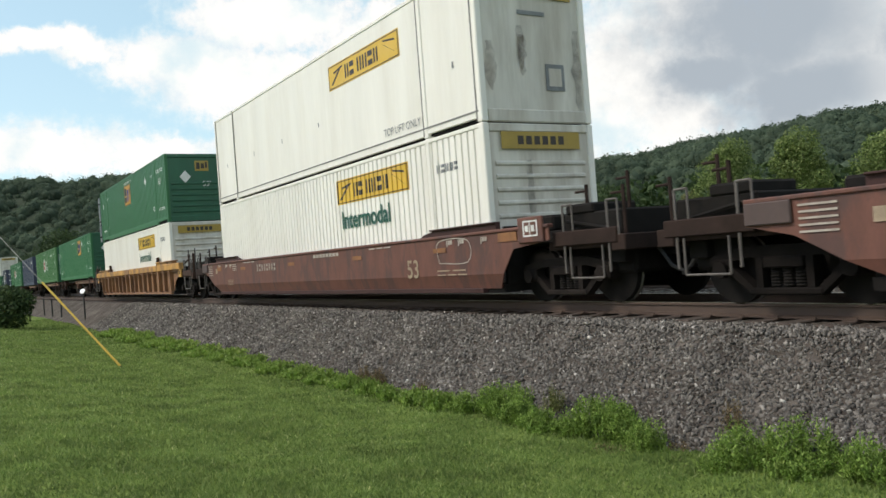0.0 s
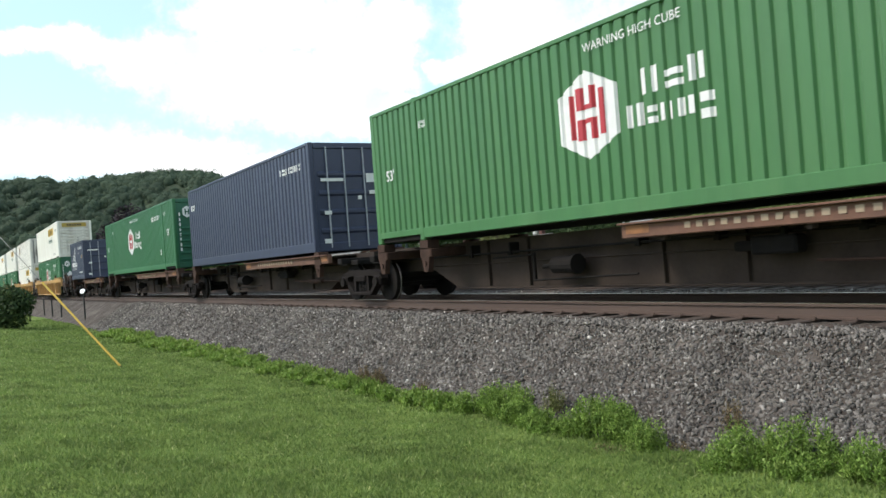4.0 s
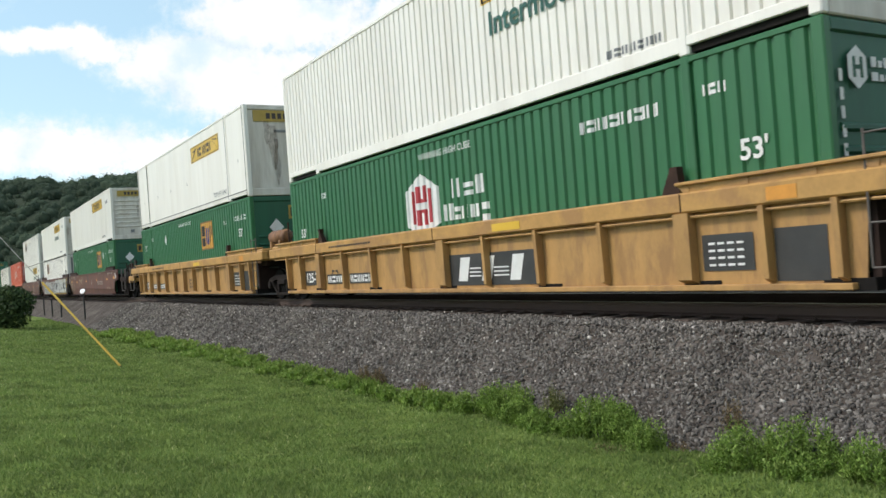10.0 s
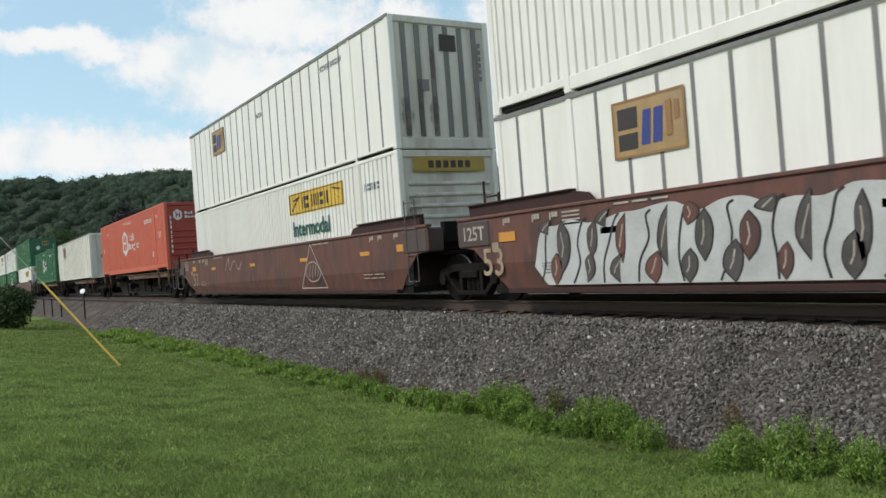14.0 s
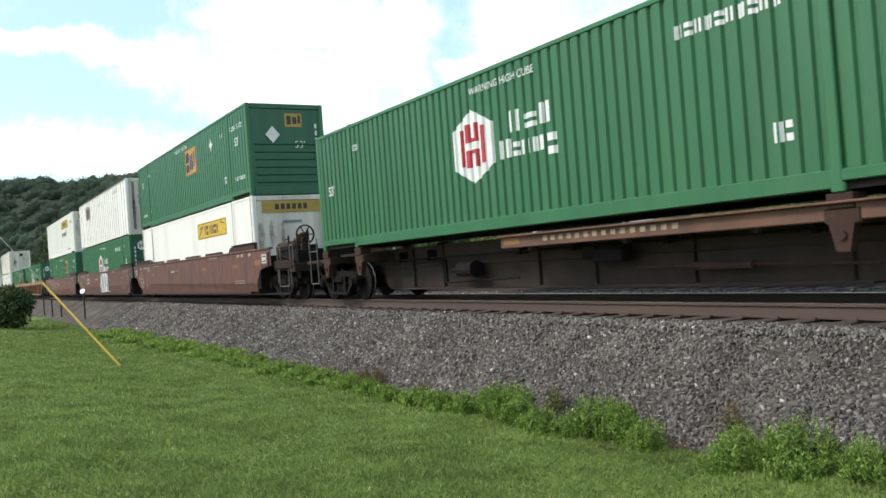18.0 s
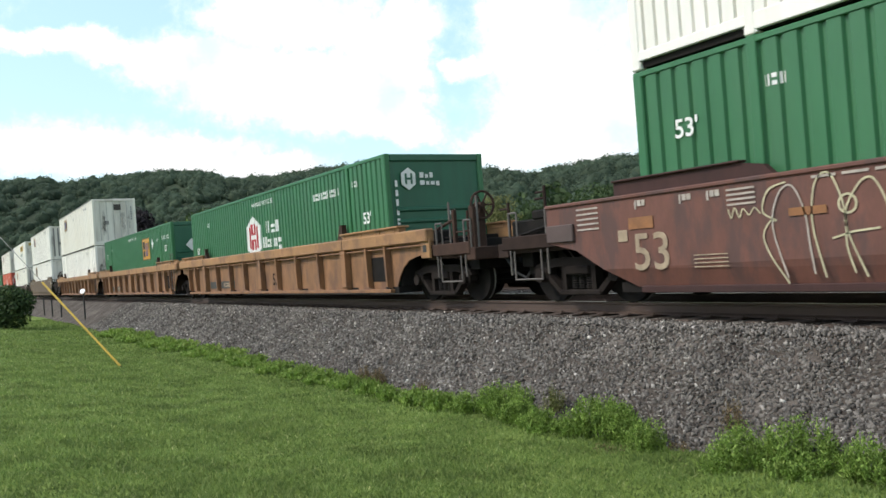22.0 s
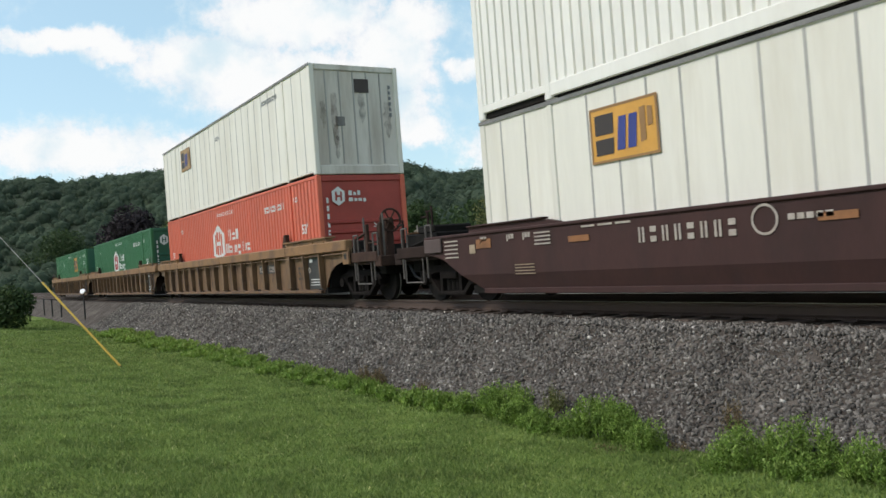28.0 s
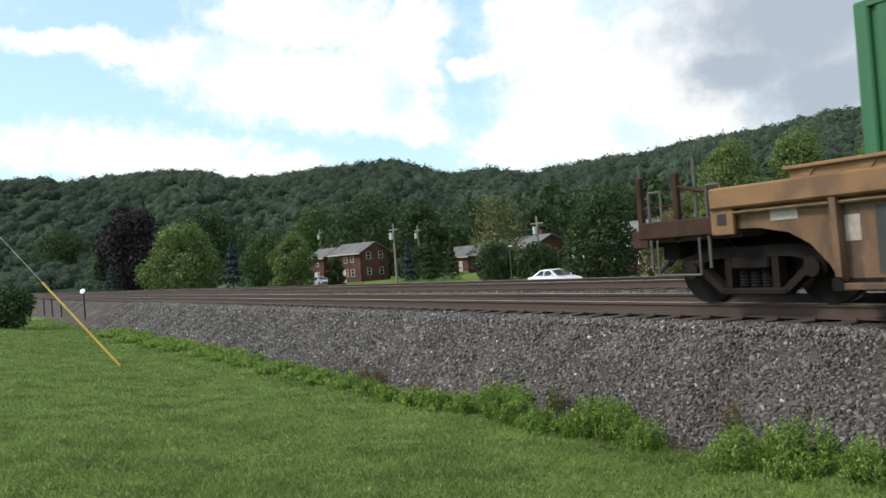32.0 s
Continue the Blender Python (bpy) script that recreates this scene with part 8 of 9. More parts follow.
tree(-66.0, 58, GROUND_FAR, 4.6, 5.4, LEAF_DARK, "low dark hedge bush by the road", 30, 14, 170, 0.02, leaf=0.24)
tree(-77.0, 54, GROUND_FAR, 4.0, 5.0, LEAF_DARK, "low dark hedge bush by the road", 31, 14, 170, 0.02, leaf=0.22)
tree(-135.0, 47, GROUND_FAR, 3.4, 9.0, LEAF, "low green hedge by the road", 32, 14, 170, 0.02, leaf=0.24)
tree(-83.0, 60, GROUND_FAR, 3.6, 7.0, LEAF_OLIVE, "rank olive scrub in front of a low house", 34, 16, 190, 0.02, leaf=0.24)
tree(-73.0, 57, GROUND_FAR, 3.4, 6.0, LEAF_DARK, "dark scrub in front of a low house", 35, 16, 190, 0.02, leaf=0.24)
tree(-119.0, 53, GROUND_FAR, 4.4, 3.0, LEAF_DARK, "dark shrub beside the brick house", 36, 14, 170, 0.02, leaf=0.22)
fir(-262, 44, GROUND_FAR, 8.5, 8, LEAF_BLUE, "pale blue-grey spruce by the road", 37)
tree(-107.0, 62, GROUND_FAR, 5.0, 6.0, LEAF_DARK, "low dark bush beside a house", 33, 14, 170, 0.02, leaf=0.26)


def valley_trees(count, seed):
    """The belt of trees at the hill's foot."""
    r = np.random.default_rng(seed)
    az = np.radians(r.uniform(-88, -20, count))
    d = r.uniform(120, 240, count) * (1 + 0.7 * smooth(-60, -85, np.degrees(az)))
    keep = d * np.cos(az) > 84
    az, d = az[keep], d[keep]
    centres, radii = [], []
    for a, q in zip(az, d):
        size = r.uniform(3.0, 5.0) * (0.7 + q / 320)
        for k in range(7):
            centres.append((q * math.sin(a) + r.normal() * size * 0.5, q * math.cos(a) + r.normal() * size * 0.5, GROUND_FAR + size * (0.5 + 0.30 * k)))
            radii.append(size * (0.75 - 0.06 * k))
    me = leaves("valley_trees", LEAF_DARK, centres, radii, 46, 0.75, seed)
    thing("valley_trees", "belt of dark green trees at the foot of the hill", "woods", kind="stuff", mesh=me)


valley_trees(150, 40)


def window(parent, x, y, z, w, h, turn):
    win = part("window", stored(("win", w, h), lambda: Shape().box(-w / 2, w / 2, -0.05, 0.05, 0, 0.08).box(-w / 2, w / 2, -0.05, 0.05, h - 0.08, h).box(-w / 2, -w / 2 + 0.09, -0.05, 0.05, 0.08, h - 0.08)
                                .box(w / 2 - 0.09, w / 2, -0.05, 0.05, 0.08, h - 0.08).box(-w / 2 + 0.09, w / 2 - 0.09, -0.04, 0.04, h * 0.48, h * 0.54).mesh("window", SIDING)), parent, "white framed window", pose(x, y, z, 0, 0, turn))
    part("pane", stored(("pane", w, h), lambda: Shape().box(-w / 2 + 0.05, w / 2 - 0.05, -0.02, 0.02, 0.05, h - 0.05).mesh("pane", GLASS)), win)


def house(x, y, turn, length, depth, wall_h, roof_h, wall, label, windows):
    ob = thing("house", label, "house", "houses across the road")
    ob.matrix_basis = pose(x, y, GROUND_FAR, 0, 0, turn)
    L, D = length / 2, depth / 2
    part("wall", Shape().box(-L, L, -D, -D + 0.25, 0, wall_h).mesh("wall", wall), ob)
    part("wall", Shape().box(-L, L, D - 0.25, D, 0, wall_h).mesh("wall", wall), ob)
    for k in (-1, 1):
        g = Shape()
        v = [(k * L, -D, 0), (k * L, D, 0), (k * L, D, wall_h), (k * L, 0, wall_h + roof_h), (k * L, -D, wall_h)]
        v += [(a - k * 0.25, b, c) for a, b, c in v]
        g.add(v, [(0, 1, 2, 3, 4), (9, 8, 7, 6, 5)] + [(i, (i + 1) % 5, 5 + (i + 1) % 5, 5 + i) for i in range(5)])
        part("gable_wall", g.mesh("gable_wall", wall), ob)
    for k in (-1, 1):
        r = Shape()
        v = [(-L - 0.4, k * (D + 0.4), wall_h - 0.18), (L + 0.4, k * (D + 0.4), wall_h - 0.18), (L + 0.4, 0, wall_h + roof_h + 0.1), (-L - 0.4, 0, wall_h + roof_h + 0.1)]
        v += [(a, b, c + 0.16) for a, b, c in v]
        r.add(v, [(0, 1, 2, 3), (7, 6, 5, 4), (0, 4, 5, 1), (1, 5, 6, 2), (2, 6, 7, 3), (3, 7, 4, 0)])
        part("roof", r.mesh("roof", ROOF), ob, "grey shingled roof slope")
        part("eaves", Shape().box(-L - 0.4, L + 0.4, k * (D + 0.45) - 0.06, k * (D + 0.45) + 0.06, wall_h - 0.26, wall_h - 0.08).mesh("eaves", SIDING), ob, "pale eaves board")
    part("chimney", Shape().box(-0.4, 0.4, -0.3, 0.3, wall_h, wall_h + roof_h + 0.9, 0.03).mesh("chimney", wall), ob, at=pose(L * 0.3, 0.6, 0))
    part("door", Shape().box(-0.5, 0.5, -0.06, 0.0, 0.0, 2.05, 0.02).mesh("door", SIDING), ob, "pale house door", pose(-L * 0.1, -D - 0.005, 0))
    for wx, wz, ww, wh in windows:
        window(ob, wx, -D - 0.02, wz, ww, wh, 0)
    for wy, wz in ((-D * 0.45, 1.0), (D * 0.4, 1.0), (-D * 0.45, 3.7), (D * 0.4, 3.7)):
        if wz + 1.3 < wall_h + roof_h * 0.4:
            window(ob, L + 0.02, wy, wz, 0.9, 1.25, 90)
    return ob


house(-129.9, 62.5, 12, 8.6, 6.2, 4.9, 1.5, BRICK, "two-storey red brick house with a grey gabled roof", [(-2.6, 0.9, 0.9, 1.2), (0.2, 0.9, 1.0, 1.3), (2.0, 0.9, 1.0, 1.3), (0.2, 3.3, 0.9, 1.0), (2.0, 3.3, 0.9, 1.0)])
house(-138.6, 60.6, 12, 4.6, 5.6, 4.6, 1.4, BRICK, "narrow brick house with a pale roof", [(0.3, 0.9, 0.9, 1.2), (0.3, 3.1, 0.9, 1.1)])
house(-137, 92, 10, 16, 8, 3.0, 1.8, BRICK, "low brick house with a long grey roof", [(-3, 1.0, 1.1, 1.2), (2.5, 1.0, 1.1, 1.2)])
house(-116, 84, 4, 12, 8, 3.2, 2.0, BRICK, "low brick house with a grey roof", [(-3, 1.0, 1.1, 1.2), (2.5, 1.0, 1.1, 1.2)])
house(-94, 73, -6, 9, 7, 3.4, 1.6, BRICK, "low brick house with a pale roof", [(-2.5, 1.0, 1.1, 1.2), (2.5, 1.0, 1.1, 1.2)])
house(-58, 60, -10, 10, 7, 3.0, 2.0, BRICK, "low brick house behind the road", [(-2.5, 1.0, 1.1, 1.2), (2.5, 1.0, 1.1, 1.2)])


def utility_pole(x, y, height, label="grey wooden utility pole with a crossarm"):
    ob = thing("utility_pole", label, "pole", "utility poles along the road")
    ob.matrix_basis = pose(x, y, GROUND_FAR)
    part("pole", Shape().rod((0, 0, 0), (0, 0, height), 0.17, 10, 0.12).mesh("pole", POLE_WOOD), ob)
    part("crossarm", Shape().box(-1.2, 1.2, -0.06, 0.06, height - 0.9, height - 0.76, 0.02).mesh("crossarm", POLE_WOOD), ob)
    for dx in (-1.1, -0.5, 0.5, 1.1):
        part("insulator", stored("insul", lambda: Shape().rod((0, 0, 0), (0, 0, 0.16), 0.05, 8).mesh("insulator", TRUCK_STEEL)), ob, at=pose(dx, 0, height - 0.76))
    part("transformer", Shape().rod((0, -0.38, height - 2.1), (0, -0.38, height - 1.2), 0.24, 12).mesh("transformer", SIDING), ob)


for px, py, ph in ((-94.3, 50.5, 7.9), (-164, 70, 11.0), (-118.5, 68, 8.6), (-122.5, 72, 8.4), (-76.5, 60, 7.0), (-40, 50, 8.0)):
    utility_pole(px, py, ph)


def street_lamp(x, y):
    ob = thing("street_lamp", "grey street lamp with a short arm", "lamp", "street lamps")
    ob.matrix_basis = pose(x, y, GROUND_FAR)
    part("post", Shape().rod((0, 0, 0), (0, 0, 3.7), 0.07, 8, 0.05).mesh("post", SILVER), ob)
    part("lamp_head", Shape().box(-0.12, 0.45, -0.12, 0.12, 3.62, 3.78, 0.04).mesh("lamp_head", SIDING), ob)


street_lamp(-50, 48)
street_lamp(-74, 54)


def barrier_sign(x, y):
    ob = thing("road_sign", "pale rectangular sign on two posts", "sign")
    ob.matrix_basis = pose(x, y, GROUND_FAR)
    part("panel", Shape().box(-0.9, 0.9, -0.03, 0.03, 2.0, 2.35, 0.01).mesh("panel", SIDING), ob)
    for dx in (-0.6, 0.6):
        part("post", stored("signpost", lambda: Shape().rod((0, 0, 0), (0, 0, 2.2), 0.04, 8).mesh("post", SILVER)), ob, at=pose(dx, 0.06, 0))


barrier_sign(-58, 50)


def passenger_car(label, paint):
    """A saloon that faces +x; its origin is on the road under its middle."""
    ob = thing("car", label, "car")
    body = [(-2.30, 0.42), (-2.32, 0.72), (-2.22, 0.88), (-1.55, 0.96), (0.95, 0.93), (1.9, 0.80), (2.28, 0.62), (2.30, 0.40), (1.9, 0.26), (-1.9, 0.26)]
    cab = [(-1.75, 0.93), (-0.95, 1.38), (-0.35, 1.44), (0.25, 1.40), (1.15, 0.92)]

    def loft(poly, y_low, y_top, zsplit):
        q = Shape()
        n = len(poly)
        v = []
        for k in (-1, 1):
            for x, z in poly:
                v.append((x, k * (y_low - (y_low - y_top) * max(0.0, min(1.0, (z - zsplit) / 0.5))), z))
        q.add(v, [tuple(range(n)), tuple(range(n, 2 * n))[::-1]] + [(i, n + i, n + (i + 1) % n, (i + 1) % n) for i in range(n)])
        return q
    part("body", loft(body, 0.90, 0.80, 0.55).mesh("body", paint), ob, "white car body")
    part("cabin", loft(cab, 0.80, 0.60, 0.95).mesh("cabin", paint), ob)
    part("windscreen", Shape().add([(1.10, -0.66, 0.97), (1.10, 0.66, 0.97), (0.38, 0.56, 1.37), (0.38, -0.56, 1.37)], [(0, 1, 2, 3)]).mesh("windscreen", GLASS), ob, at=pose(0.02, 0, 0.012))
    part("rear_window", Shape().add([(-1.66, -0.62, 1.0), (-1.66, 0.62, 1.0), (-1.02, 0.56, 1.34), (-1.02, -0.56, 1.34)], [(3, 2, 1, 0)]).mesh("rear_window", GLASS), ob, at=pose(-0.02, 0, 0.014))
    for k in (-1, 1):
        for a, b, c, d in ((-1.25, -0.38, -0.42, -0.85), (-0.28, 0.85, 0.22, -0.28)):
            part("side_window", Shape().add([(a, k * 0.795, 0.98), (b, k * 0.795, 0.98), (c, k * 0.64, 1.34), (d, k * 0.66, 1.32)], [(0, 1, 2, 3)]).mesh("side_window", GLASS), ob, at=pose(0, k * 0.012, 0))
        part("mirror", Shape().box(0.72, 0.86, 0, 0.16, 0.95, 1.07, 0.02).mesh("mirror", paint), ob, at=pose(0, 0.82 if k > 0 else -0.98, 0))
        part("headlight", Shape().box(2.02, 2.22, -0.16, 0.16, 0.60, 0.70, 0.03).mesh("headlight", MARKER), ob, at=pose(0.04, k * 0.62, 0.0))
        part("tail_light", Shape().box(-2.33, -2.26, -0.18, 0.18, 0.70, 0.82, 0.02).mesh("tail_light", RED_MARK), ob, at=pose(0, k * 0.62, 0))
        for x in (-1.38, 1.38):
            wh = part("wheel", stored("car tyre", lambda: Shape().lathe([(0.20, -0.10), (0.31, -0.11), (0.33, -0.08), (0.33, 0.08), (0.31, 0.11), (0.20, 0.10)], 24).mesh("wheel", TAR)), ob, "black tyre", pose(x, k * 0.82, 0.33))
            part("rim", stored("car rim", lambda: Shape().lathe([(0.05, -0.09), (0.20, -0.10), (0.20, 0.10), (0.05, 0.09)], 12).mesh("rim", GALV)), wh)
            CAR_WHEELS.append((wh, x, k * 0.82))
    return ob


CAR_WHEELS = []
ROAD_Z = -2.036
WHITE_CAR = passenger_car("white saloon car driving along the road", CAR_WHITE)
parked = CAR_WHEELS[:]
CAR_WHEELS = []
grey_car = passenger_car("pale grey saloon car parked by the brick house", mat("pale grey lacquer", (0.45, 0.46, 0.47), 0.25, 0, 0.03, 2))
grey_car.matrix_basis = pose(-123, 52, GROUND_FAR + 0.02, 0, 0, 4)
far_car = passenger_car("white saloon car parked across the road", mat("white lacquer", (0.75, 0.75, 0.75), 0.25, 0, 0.03, 2))
far_car.matrix_basis = pose(-49, 52, GROUND_FAR + 0.02, 0, 0, 170)
CAR_WHEELS = parked

# ------------------------------------------------------------------ on the camera's side
guy = thing("guy_wire", "taut steel guy wire with a yellow plastic guard", "guy wire")
GUY_FOOT = Vector((-20.8, 3.56, -1.10))
GUY_WAY = Vector((-2.83, -2.16, 3.35)).normalized()
part("wire", Shape().rod(GUY_FOOT, GUY_FOOT + GUY_WAY * 15, 0.008, 6).mesh("wire", WIRE), guy)
part("guard", Shape().rod(GUY_FOOT, GUY_FOOT + GUY_WAY * 3.1, 0.026, 8).mesh("guard", GUARD), guy, "yellow plastic guard")
part("anchor", Shape().rod(GUY_FOOT - GUY_WAY * 0.6, GUY_FOOT + GUY_WAY * 0.1, 0.02, 8).mesh("anchor", RUST), guy)

for fx, fy, fz, fh in ((-49.0, 6.75, -0.98, 1.45), (-57.0, 6.5, -1.08, 1.1), (-61.5, 6.45, -1.1, 1.1), (-66.0, 6.4, -1.1, 1.15)):
    post = thing("fence_post", "thin dark metal post beside the tracks", "post", "posts beside the tracks")
    post.matrix_basis = pose(fx, fy, fz)
    part("shaft", Shape().rod((0, 0, -0.1), (0, 0, fh), 0.045, 8).mesh("shaft", BLACK), post)
    part("cap", Shape().rod((0, 0, fh), (0, 0, fh + 0.05), 0.06, 8).mesh("cap", BLACK), post)

marker = thing("track_marker", "small white disc marker on a post by the track", "marker")
marker.matrix_basis = pose(-47.6, 6.55, -1.0)
part("stake", Shape().rod((0, 0, -0.1), (0, 0, 1.62), 0.02, 8).mesh("stake", BLACK), marker)
part("disc", Shape().rod((0.02, -0.02, 1.54), (0.055, -0.05, 1.565), 0.14, 18).mesh("disc", MARKER), marker, "bright white disc")

hedge = thing("bush", "rounded dark green clipped bush at the lawn's edge", "bush")
hedge.matrix_basis = pose(-46.5, 2.75, -0.95)
part("stem", Shape().rod((0, 0, -0.1), (0, 0, 0.8), 0.06, 8).rod((0, 0, 0.2), (0.4, 0.3, 0.8), 0.04, 6).rod((0, 0, 0.2), (-0.4, -0.2, 0.8), 0.04, 6).mesh("stem", BARK), hedge)
part("crown", leaves("crown", LEAF_DARK, [(0, 0, 0.9), (0.5, 0.3, 0.7), (-0.5, -0.3, 0.8), (0.2, 0.6, 1.2), (0, -0.7, 0.7), (0.3, 0.1, 1.5), (-0.4, 0.4, 1.3)], [1.0, 0.9, 0.9, 0.8, 0.9, 0.7, 0.8], 900, 0.09, 50), hedge)


# ------------------------------------------------------------------ weeds along the foot of the stones
def weed(x, y, width, height, foliage, seed, label, leaf=0.03, dense=1.0, upright=0.5):
    """A mounded clump: many short leafy shoots that rise from one patch, fullest in the middle."""
    r = np.random.default_rng(seed)
    ob = thing("weed_clump", label, "weed", "weeds along the ballast")
    z = float(max(lawn_height(x, y), bed_height(np.array(x), np.array(y)))) - 0.03
    ob.matrix_basis = pose(x, y, z)
    shoots = int(max(18, 190 * width * dense * (0.6 + height)))
    lobes = [(r.uniform(-0.28, 0.28) * width, r.uniform(-0.2, 0.2) * width, r.uniform(0.75, 1.05)) for _ in range(4)]
    stems, vs = Shape(), []
    for i in range(shoots):
        a, d = r.random() * 6.283, r.random() ** 0.55
        bx, by = width / 2 * d * math.cos(a), width / 2 * d * math.sin(a) * 0.7
        lobe = max(q * math.exp(-(((bx - lx) ** 2 + (by - ly) ** 2) / (0.30 * width) ** 2)) for lx, ly, q in lobes)
        h = height * (0.42 + 0.62 * lobe) * r.uniform(0.72, 1.08) * (1 - 0.35 * d ** 3)
        foot = np.array([bx * 0.9, by * 0.9, 0.0])
        tip = np.array([bx * 1.12 + r.normal() * 0.035, by * 1.12 + r.normal() * 0.035, h])
        if i % 3 == 0:
            stems.rod(foot, tip, 0.004, 3, 0.002)
        m = int(10 + 46 * h / max(leaf * 18, 0.3))
        t = r.uniform(0.05, 1.0, m) ** 0.7
        p = foot + (tip - foot) * t[:, None] + r.normal(size=(m, 3)) * 0.016
        ang = r.random(m) * 6.283
        out = np.stack([np.cos(ang), np.sin(ang), r.uniform(-0.25, 1.2, m) + upright], axis=-1)
        out /= np.linalg.norm(out, axis=1)[:, None]
        sd = np.stack([-np.sin(ang), np.cos(ang), r.normal(size=m) * 0.3], axis=-1)
        L = (leaf * r.uniform(0.7, 1.5, m) * (1.15 - 0.35 * t))[:, None]
        vs.append(np.stack([p, p + out * L * 0.5 + sd * L * 0.26, p + out * L * 1.2, p + out * L * 0.5 - sd * L * 0.26], axis=1))
    tagged(part("stem_tuft", stems.mesh("stem_tuft", foliage), ob), kind="stuff")
    v = np.concatenate(vs).reshape(-1, 3)
    tagged(part("leaf_tuft", raw_mesh("leaf_tuft", v, np.arange(len(v)).reshape(-1, 4), foliage), ob), kind="stuff")


LEAFY, RANK, DRY = "leafy green weeds in a mound at the foot of the stones", "rank bright grass and weeds along the ballast edge", "thin reddish seeding weed among the stones"
for i, (wx, wy, ww, wh) in enumerate(((-8.86, 6.20, 0.86, 0.52), (-8.35, 6.02, 0.60, 0.34), (-7.75, 5.88, 0.62, 0.28), (-7.02, 6.18, 0.92, 0.50), (-7.28, 5.98, 0.50, 0.30), (-6.55, 6.14, 0.50, 0.40),
                                      (-6.14, 5.99, 0.46, 0.34), (-4.86, 5.92, 0.66, 0.40), (-4.34, 6.02, 0.72, 0.44), (-4.97, 5.68, 0.42, 0.20), (-4.30, 5.76, 0.40, 0.22), (-3.70, 5.98, 0.58, 0.36),
                                      (-3.15, 6.0, 0.6, 0.38), (-9.62, 6.10, 0.62, 0.34))):
    weed(wx, wy, ww, wh, WEED_LEAF, 60 + i, LEAFY, 0.026 if wx > -6.4 else 0.030)
for i, (wx, wy, ww, wh) in enumerate(((-10.2, 6.0, 0.66, 0.28), (-10.9, 6.02, 0.70, 0.27), (-11.7, 6.02, 0.72, 0.26), (-12.5, 6.0, 0.78, 0.26), (-13.4, 6.02, 0.84, 0.25), (-14.4, 5.98, 0.95, 0.25),
                                      (-15.6, 6.02, 1.05, 0.25), (-17.0, 6.03, 1.2, 0.25), (-18.7, 5.98, 1.3, 0.26), (-20.5, 6.02, 1.4, 0.26), (-22.6, 6.02, 1.6, 0.27), (-25.0, 6.03, 1.8, 0.28),
                                      (-27.8, 6.05, 2.0, 0.28), (-31.0, 6.05, 2.3, 0.28), (-34.6, 6.05, 2.4, 0.28))):
    weed(wx, wy, ww, wh, WEED_GRASS, 90 + i, RANK, 0.032 + 0.0016 * abs(wx), 0.85, 1.1)
for i, (wx, wy, ww, wh) in enumerate(((-8.03, 6.34, 0.34, 0.36), (-5.42, 6.50, 0.24, 0.36), (-12.5, 6.22, 0.50, 0.40), (-13.1, 6.26, 0.36, 0.34), (-5.85, 6.16, 0.34, 0.09), (-6.40, 5.75, 0.42, 0.06), (-11.2, 6.28, 0.30, 0.26))):
    weed(wx, wy, ww, wh, WEED_RED if i != 0 else WEED_OLIVE, 120 + i, DRY, 0.018, 0.55, 1.2)


# ------------------------------------------------------------------ lawn blades
def lawn_blades(count, seed):
    r = np.random.default_rng(seed)
    az = np.radians(r.uniform(-92, -25, count))
    d = 3.2 + 58.0 * r.random(count) ** 2.1
    x, y = d * np.sin(az), d * np.cos(az)
    keep = y < 6.15
    x, y = x[keep], y[keep]
    patch = 0.5 + 0.5 * np.sin(x * 1.3 + 2 * np.sin(y * 1.1)) * np.sin(y * 1.7 + 1.3 * np.sin(x * 0.7))
    n = len(x)
    z = lawn_height(x, y)
    h = r.uniform(0.016, 0.040, n) * (0.8 + 0.5 * patch) * (1 + 0.03 * np.hypot(x, y))
    a = r.random(n) * 6.283
    w = r.uniform(0.004, 0.007, n) * (1 + 0.09 * np.hypot(x, y))
    lean = r.normal(size=(n, 2)) * 0.5
    p = np.stack([x, y, z - 0.004], axis=-1)
    sd = np.stack([np.cos(a), np.sin(a), np.zeros(n)], axis=-1) * w[:, None]
    tip = p + np.stack([lean[:, 0] * h, lean[:, 1] * h, h], axis=-1)
    v = np.stack([p - sd, p + sd, tip], axis=1).reshape(-1, 3)
    me = raw_mesh("grass", v, np.arange(len(v)).reshape(-1, 3), BLADES)
    thing("grass", "short mown green grass", "grass", kind="stuff", mesh=me)


lawn_blades(460000, 70)


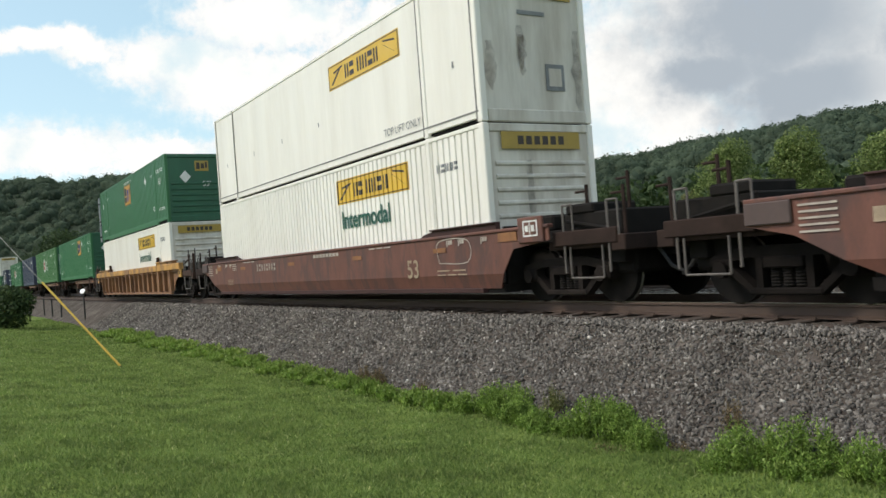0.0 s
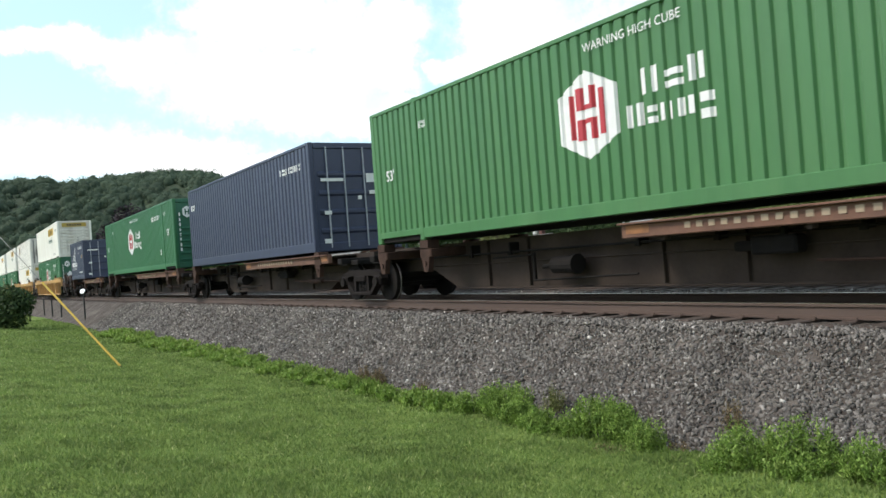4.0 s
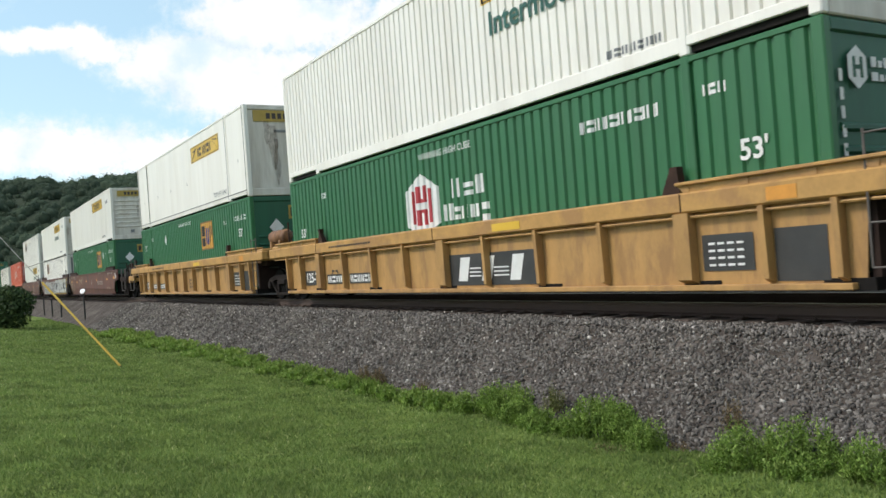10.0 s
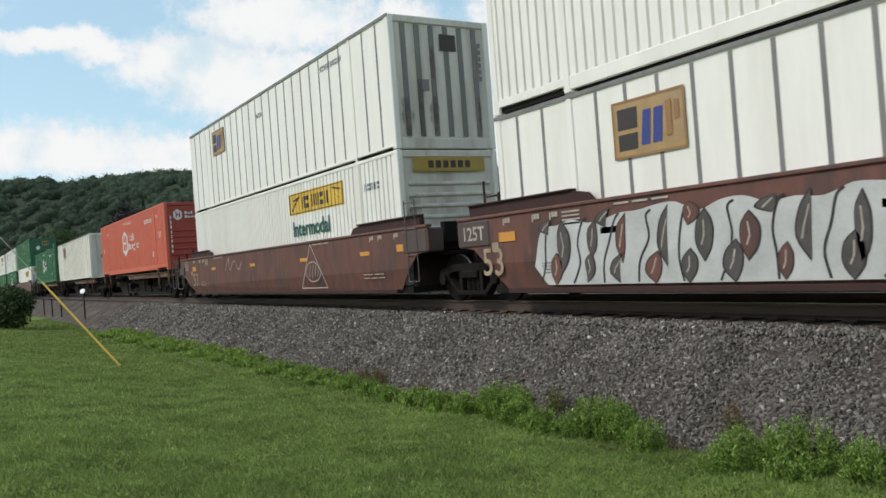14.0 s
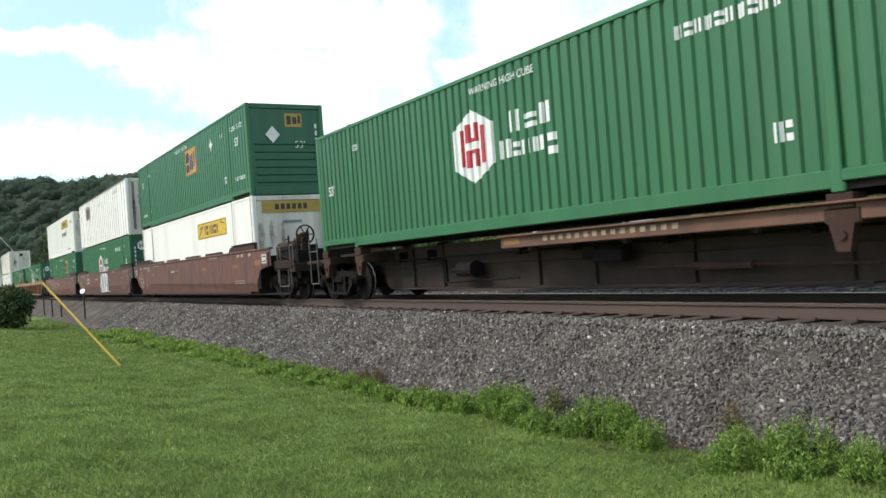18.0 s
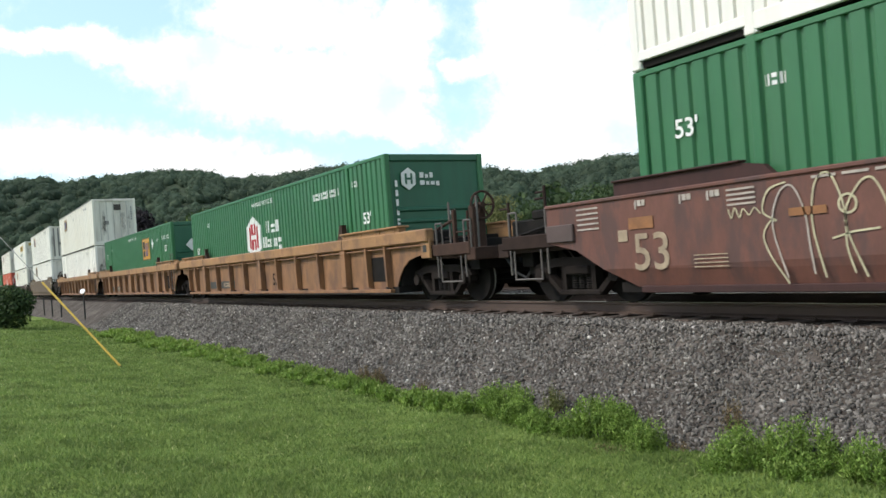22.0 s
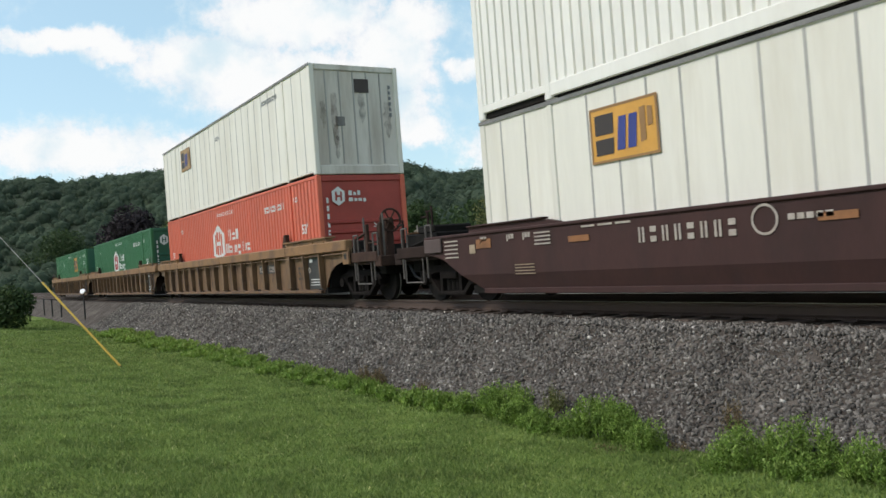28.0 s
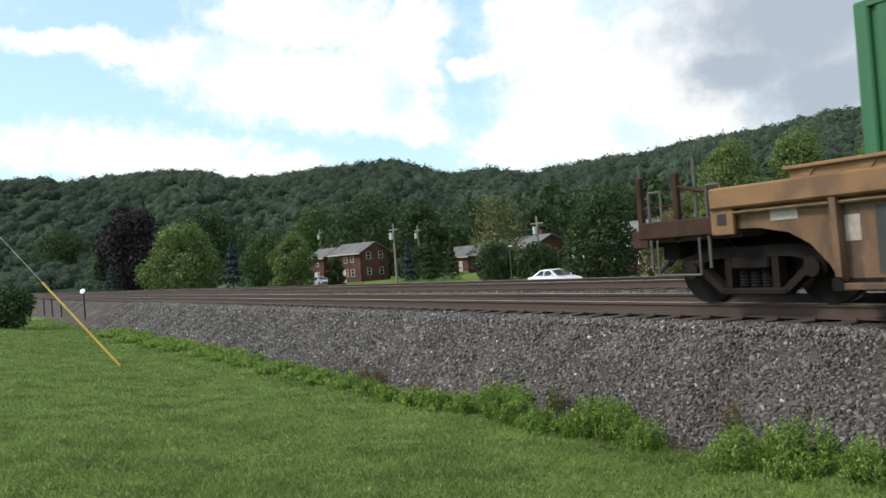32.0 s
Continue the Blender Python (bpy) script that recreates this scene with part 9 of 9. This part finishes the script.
# ------------------------------------------------------------------ ties and stones
def ties():
    me = stored("tie", lambda: Shape().box(-0.115, 0.115, -1.30, 1.30, -0.36, -0.185, 0.012).mesh("tie", TIE_WOOD))
    r = random.Random(5)
    rest = Shape()
    beds = {}
    for y, (x0, x1) in ((YC, (-72, 10)), (YC2, (-62, 4))):
        track = thing("track_ties", "row of dark creosoted wooden ties under the rails", "ties", "ties of the two tracks", "structure")
        beds[y] = track
        x = -300.0
        while x < 120:
            if x0 < x < x1:
                part("tie", me, track, at=pose(x + r.uniform(-0.03, 0.03), y + r.uniform(-0.06, 0.06), r.uniform(-0.008, 0.004), 0, 0, r.uniform(-1.2, 1.2)))
            else:
                rest.box(x - 0.115, x + 0.115, y - 1.3, y + 1.3, -0.36, -0.187)
            x += 0.52
    far = tagged(part("far_ties", rest.mesh("far_ties", TIE_WOOD), beds[YC]), kind="stuff")
    plate = stored("tie plate", lambda: Shape().box(-0.09, 0.09, -0.17, 0.17, -0.188, -0.172).rod((0.05, -0.10, -0.17), (0.05, -0.10, -0.150), 0.012, 6).rod((-0.05, 0.10, -0.17), (-0.05, 0.10, -0.150), 0.012, 6)
                   .mesh("tie_plate", RAIL_RUST))
    x = -28.0
    while x < 3:
        part("tie_plate", plate, beds[YC], at=pose(x, YC - 0.755, 0))
        x += 0.52


ties()


def stone_forms():
    """Twelve angular broken stones: skewed blocks with uneven corners."""
    bf = np.array([(0, 1, 3), (0, 3, 2), (4, 6, 7), (4, 7, 5), (0, 4, 5), (0, 5, 1), (2, 3, 7), (2, 7, 6), (0, 2, 6), (0, 6, 4), (1, 5, 7), (1, 7, 3)])
    box = np.array([(x, y, z) for x in (-1, 1) for y in (-1, 1) for z in (-1, 1)], dtype=float)
    forms = []
    for k in range(12):
        r = np.random.default_rng(200 + k)
        forms.append(box * r.uniform(0.18, 1.15, (8, 3)) * np.array([1.40, 0.90, 0.55]) * r.uniform(0.75, 1.15, 3))
    return forms, bf


def ballast_stones(count, seed):
    """Loose broken stone lying on the bed: a joined heap, and the ones nearest to the lawn one by one."""
    forms, bf = stone_forms()
    r = np.random.default_rng(seed)
    x = -1.2 - 42.0 * r.random(count) ** 1.7
    y = 5.98 + 2.55 * r.random(count)
    y = np.where(r.random(count) < 0.05, 5.75 + 0.4 * r.random(count), y)
    far = r.random(count) < 0.10
    y = np.where(far, 10.7 + 2.9 * r.random(count), y)
    z = bed_height(x, y)
    size = r.uniform(0.010, 0.024, count) * (1 + 0.02 * np.abs(x))
    keep = z > lawn_height(x, np.minimum(y, 11)) - 0.05
    x, y, z, size = x[keep], y[keep], z[keep], size[keep]
    n = len(x)
    vs = np.empty((n, len(forms[0]), 3), dtype=np.float32)
    ang = np.stack([1.1 * r.normal(size=n), 1.1 * r.normal(size=n), r.random(n) * 6.283], axis=-1)
    for i in range(n):
        rot = np.array(Euler(ang[i]).to_matrix())
        vs[i] = (forms[i % 12] @ rot.T) * size[i] + (x[i], y[i], z[i] + size[i] * 0.25)
    fs = (bf[None] + (np.arange(n) * len(forms[0]))[:, None, None]).reshape(-1, 3)
    part("loose_stones", raw_mesh("loose_stones", vs.reshape(-1, 3), fs, STONES), bed)["kind"] = "stuff"
    shared = [raw_mesh("stone", q, bf, STONE) for q in forms]
    r2 = random.Random(9)
    for i in range(300):
        px, py = r2.uniform(-9.5, -2.2), r2.uniform(6.15, 7.7)
        s = r2.uniform(0.020, 0.034)
        pz = float(bed_height(np.array(px), np.array(py)))
        ob = part("stone", shared[i % 12], bed, at=pose(px, py, pz + s * 0.45, r2.uniform(0, 360), r2.uniform(0, 360), r2.uniform(0, 360)) @ Matrix.Scale(s, 4))


ballast_stones(80000, 80)


# ------------------------------------------------------------------ movement
def motions():
    times = [float(t) for t in range(0, 33, 2)]
    for ob, s0, y, z in MOVERS:
        walk(ob, [(t, pose(s0 + run(t), y, z)) for t in times])
    # wheelsets roll while they pass in front of the camera
    for ws, s0, dx in AXLES:
        t0 = max(0.0, (-46.0 - s0) / 18.2)
        t1 = min(32.0, (6.0 - s0) / 17.9)
        rest = Matrix.Translation((dx, 0, WHEEL_R))
        turn = lambda t: rest @ Matrix.Rotation((run(t) + s0) / WHEEL_R, 4, "Y")
        if t1 <= t0:
            walk(ws, [(0.0, turn(0.0)), (32.0, turn(0.0))])
            continue
        k0, k1 = math.ceil(t0 * FPS), math.floor(t1 * FPS)
        rows = [(k / FPS, turn(k / FPS)) for k in range(k0, k1 + 1)]
        if k0 > 0:
            rows.insert(0, (0.0, rows[0][1]))
        if k1 < 32 * FPS:
            rows.append((32.0, rows[-1][1]))
        walk(ws, rows)
    # the white car on the road, heading the same way
    drive = lambda t: -49.3 + 19.6 * (t - 32.0)
    walk(WHITE_CAR, [(float(t), pose(drive(t), 40.0, ROAD_Z)) for t in range(0, 33, 4)])
    # clouds drift slowly with the wind
    walk(CLOUDS, [(0.0, pose(0, 0, 0)), (32.0, pose(0, 0, 0, 0, 0, -1.9))])


motions()
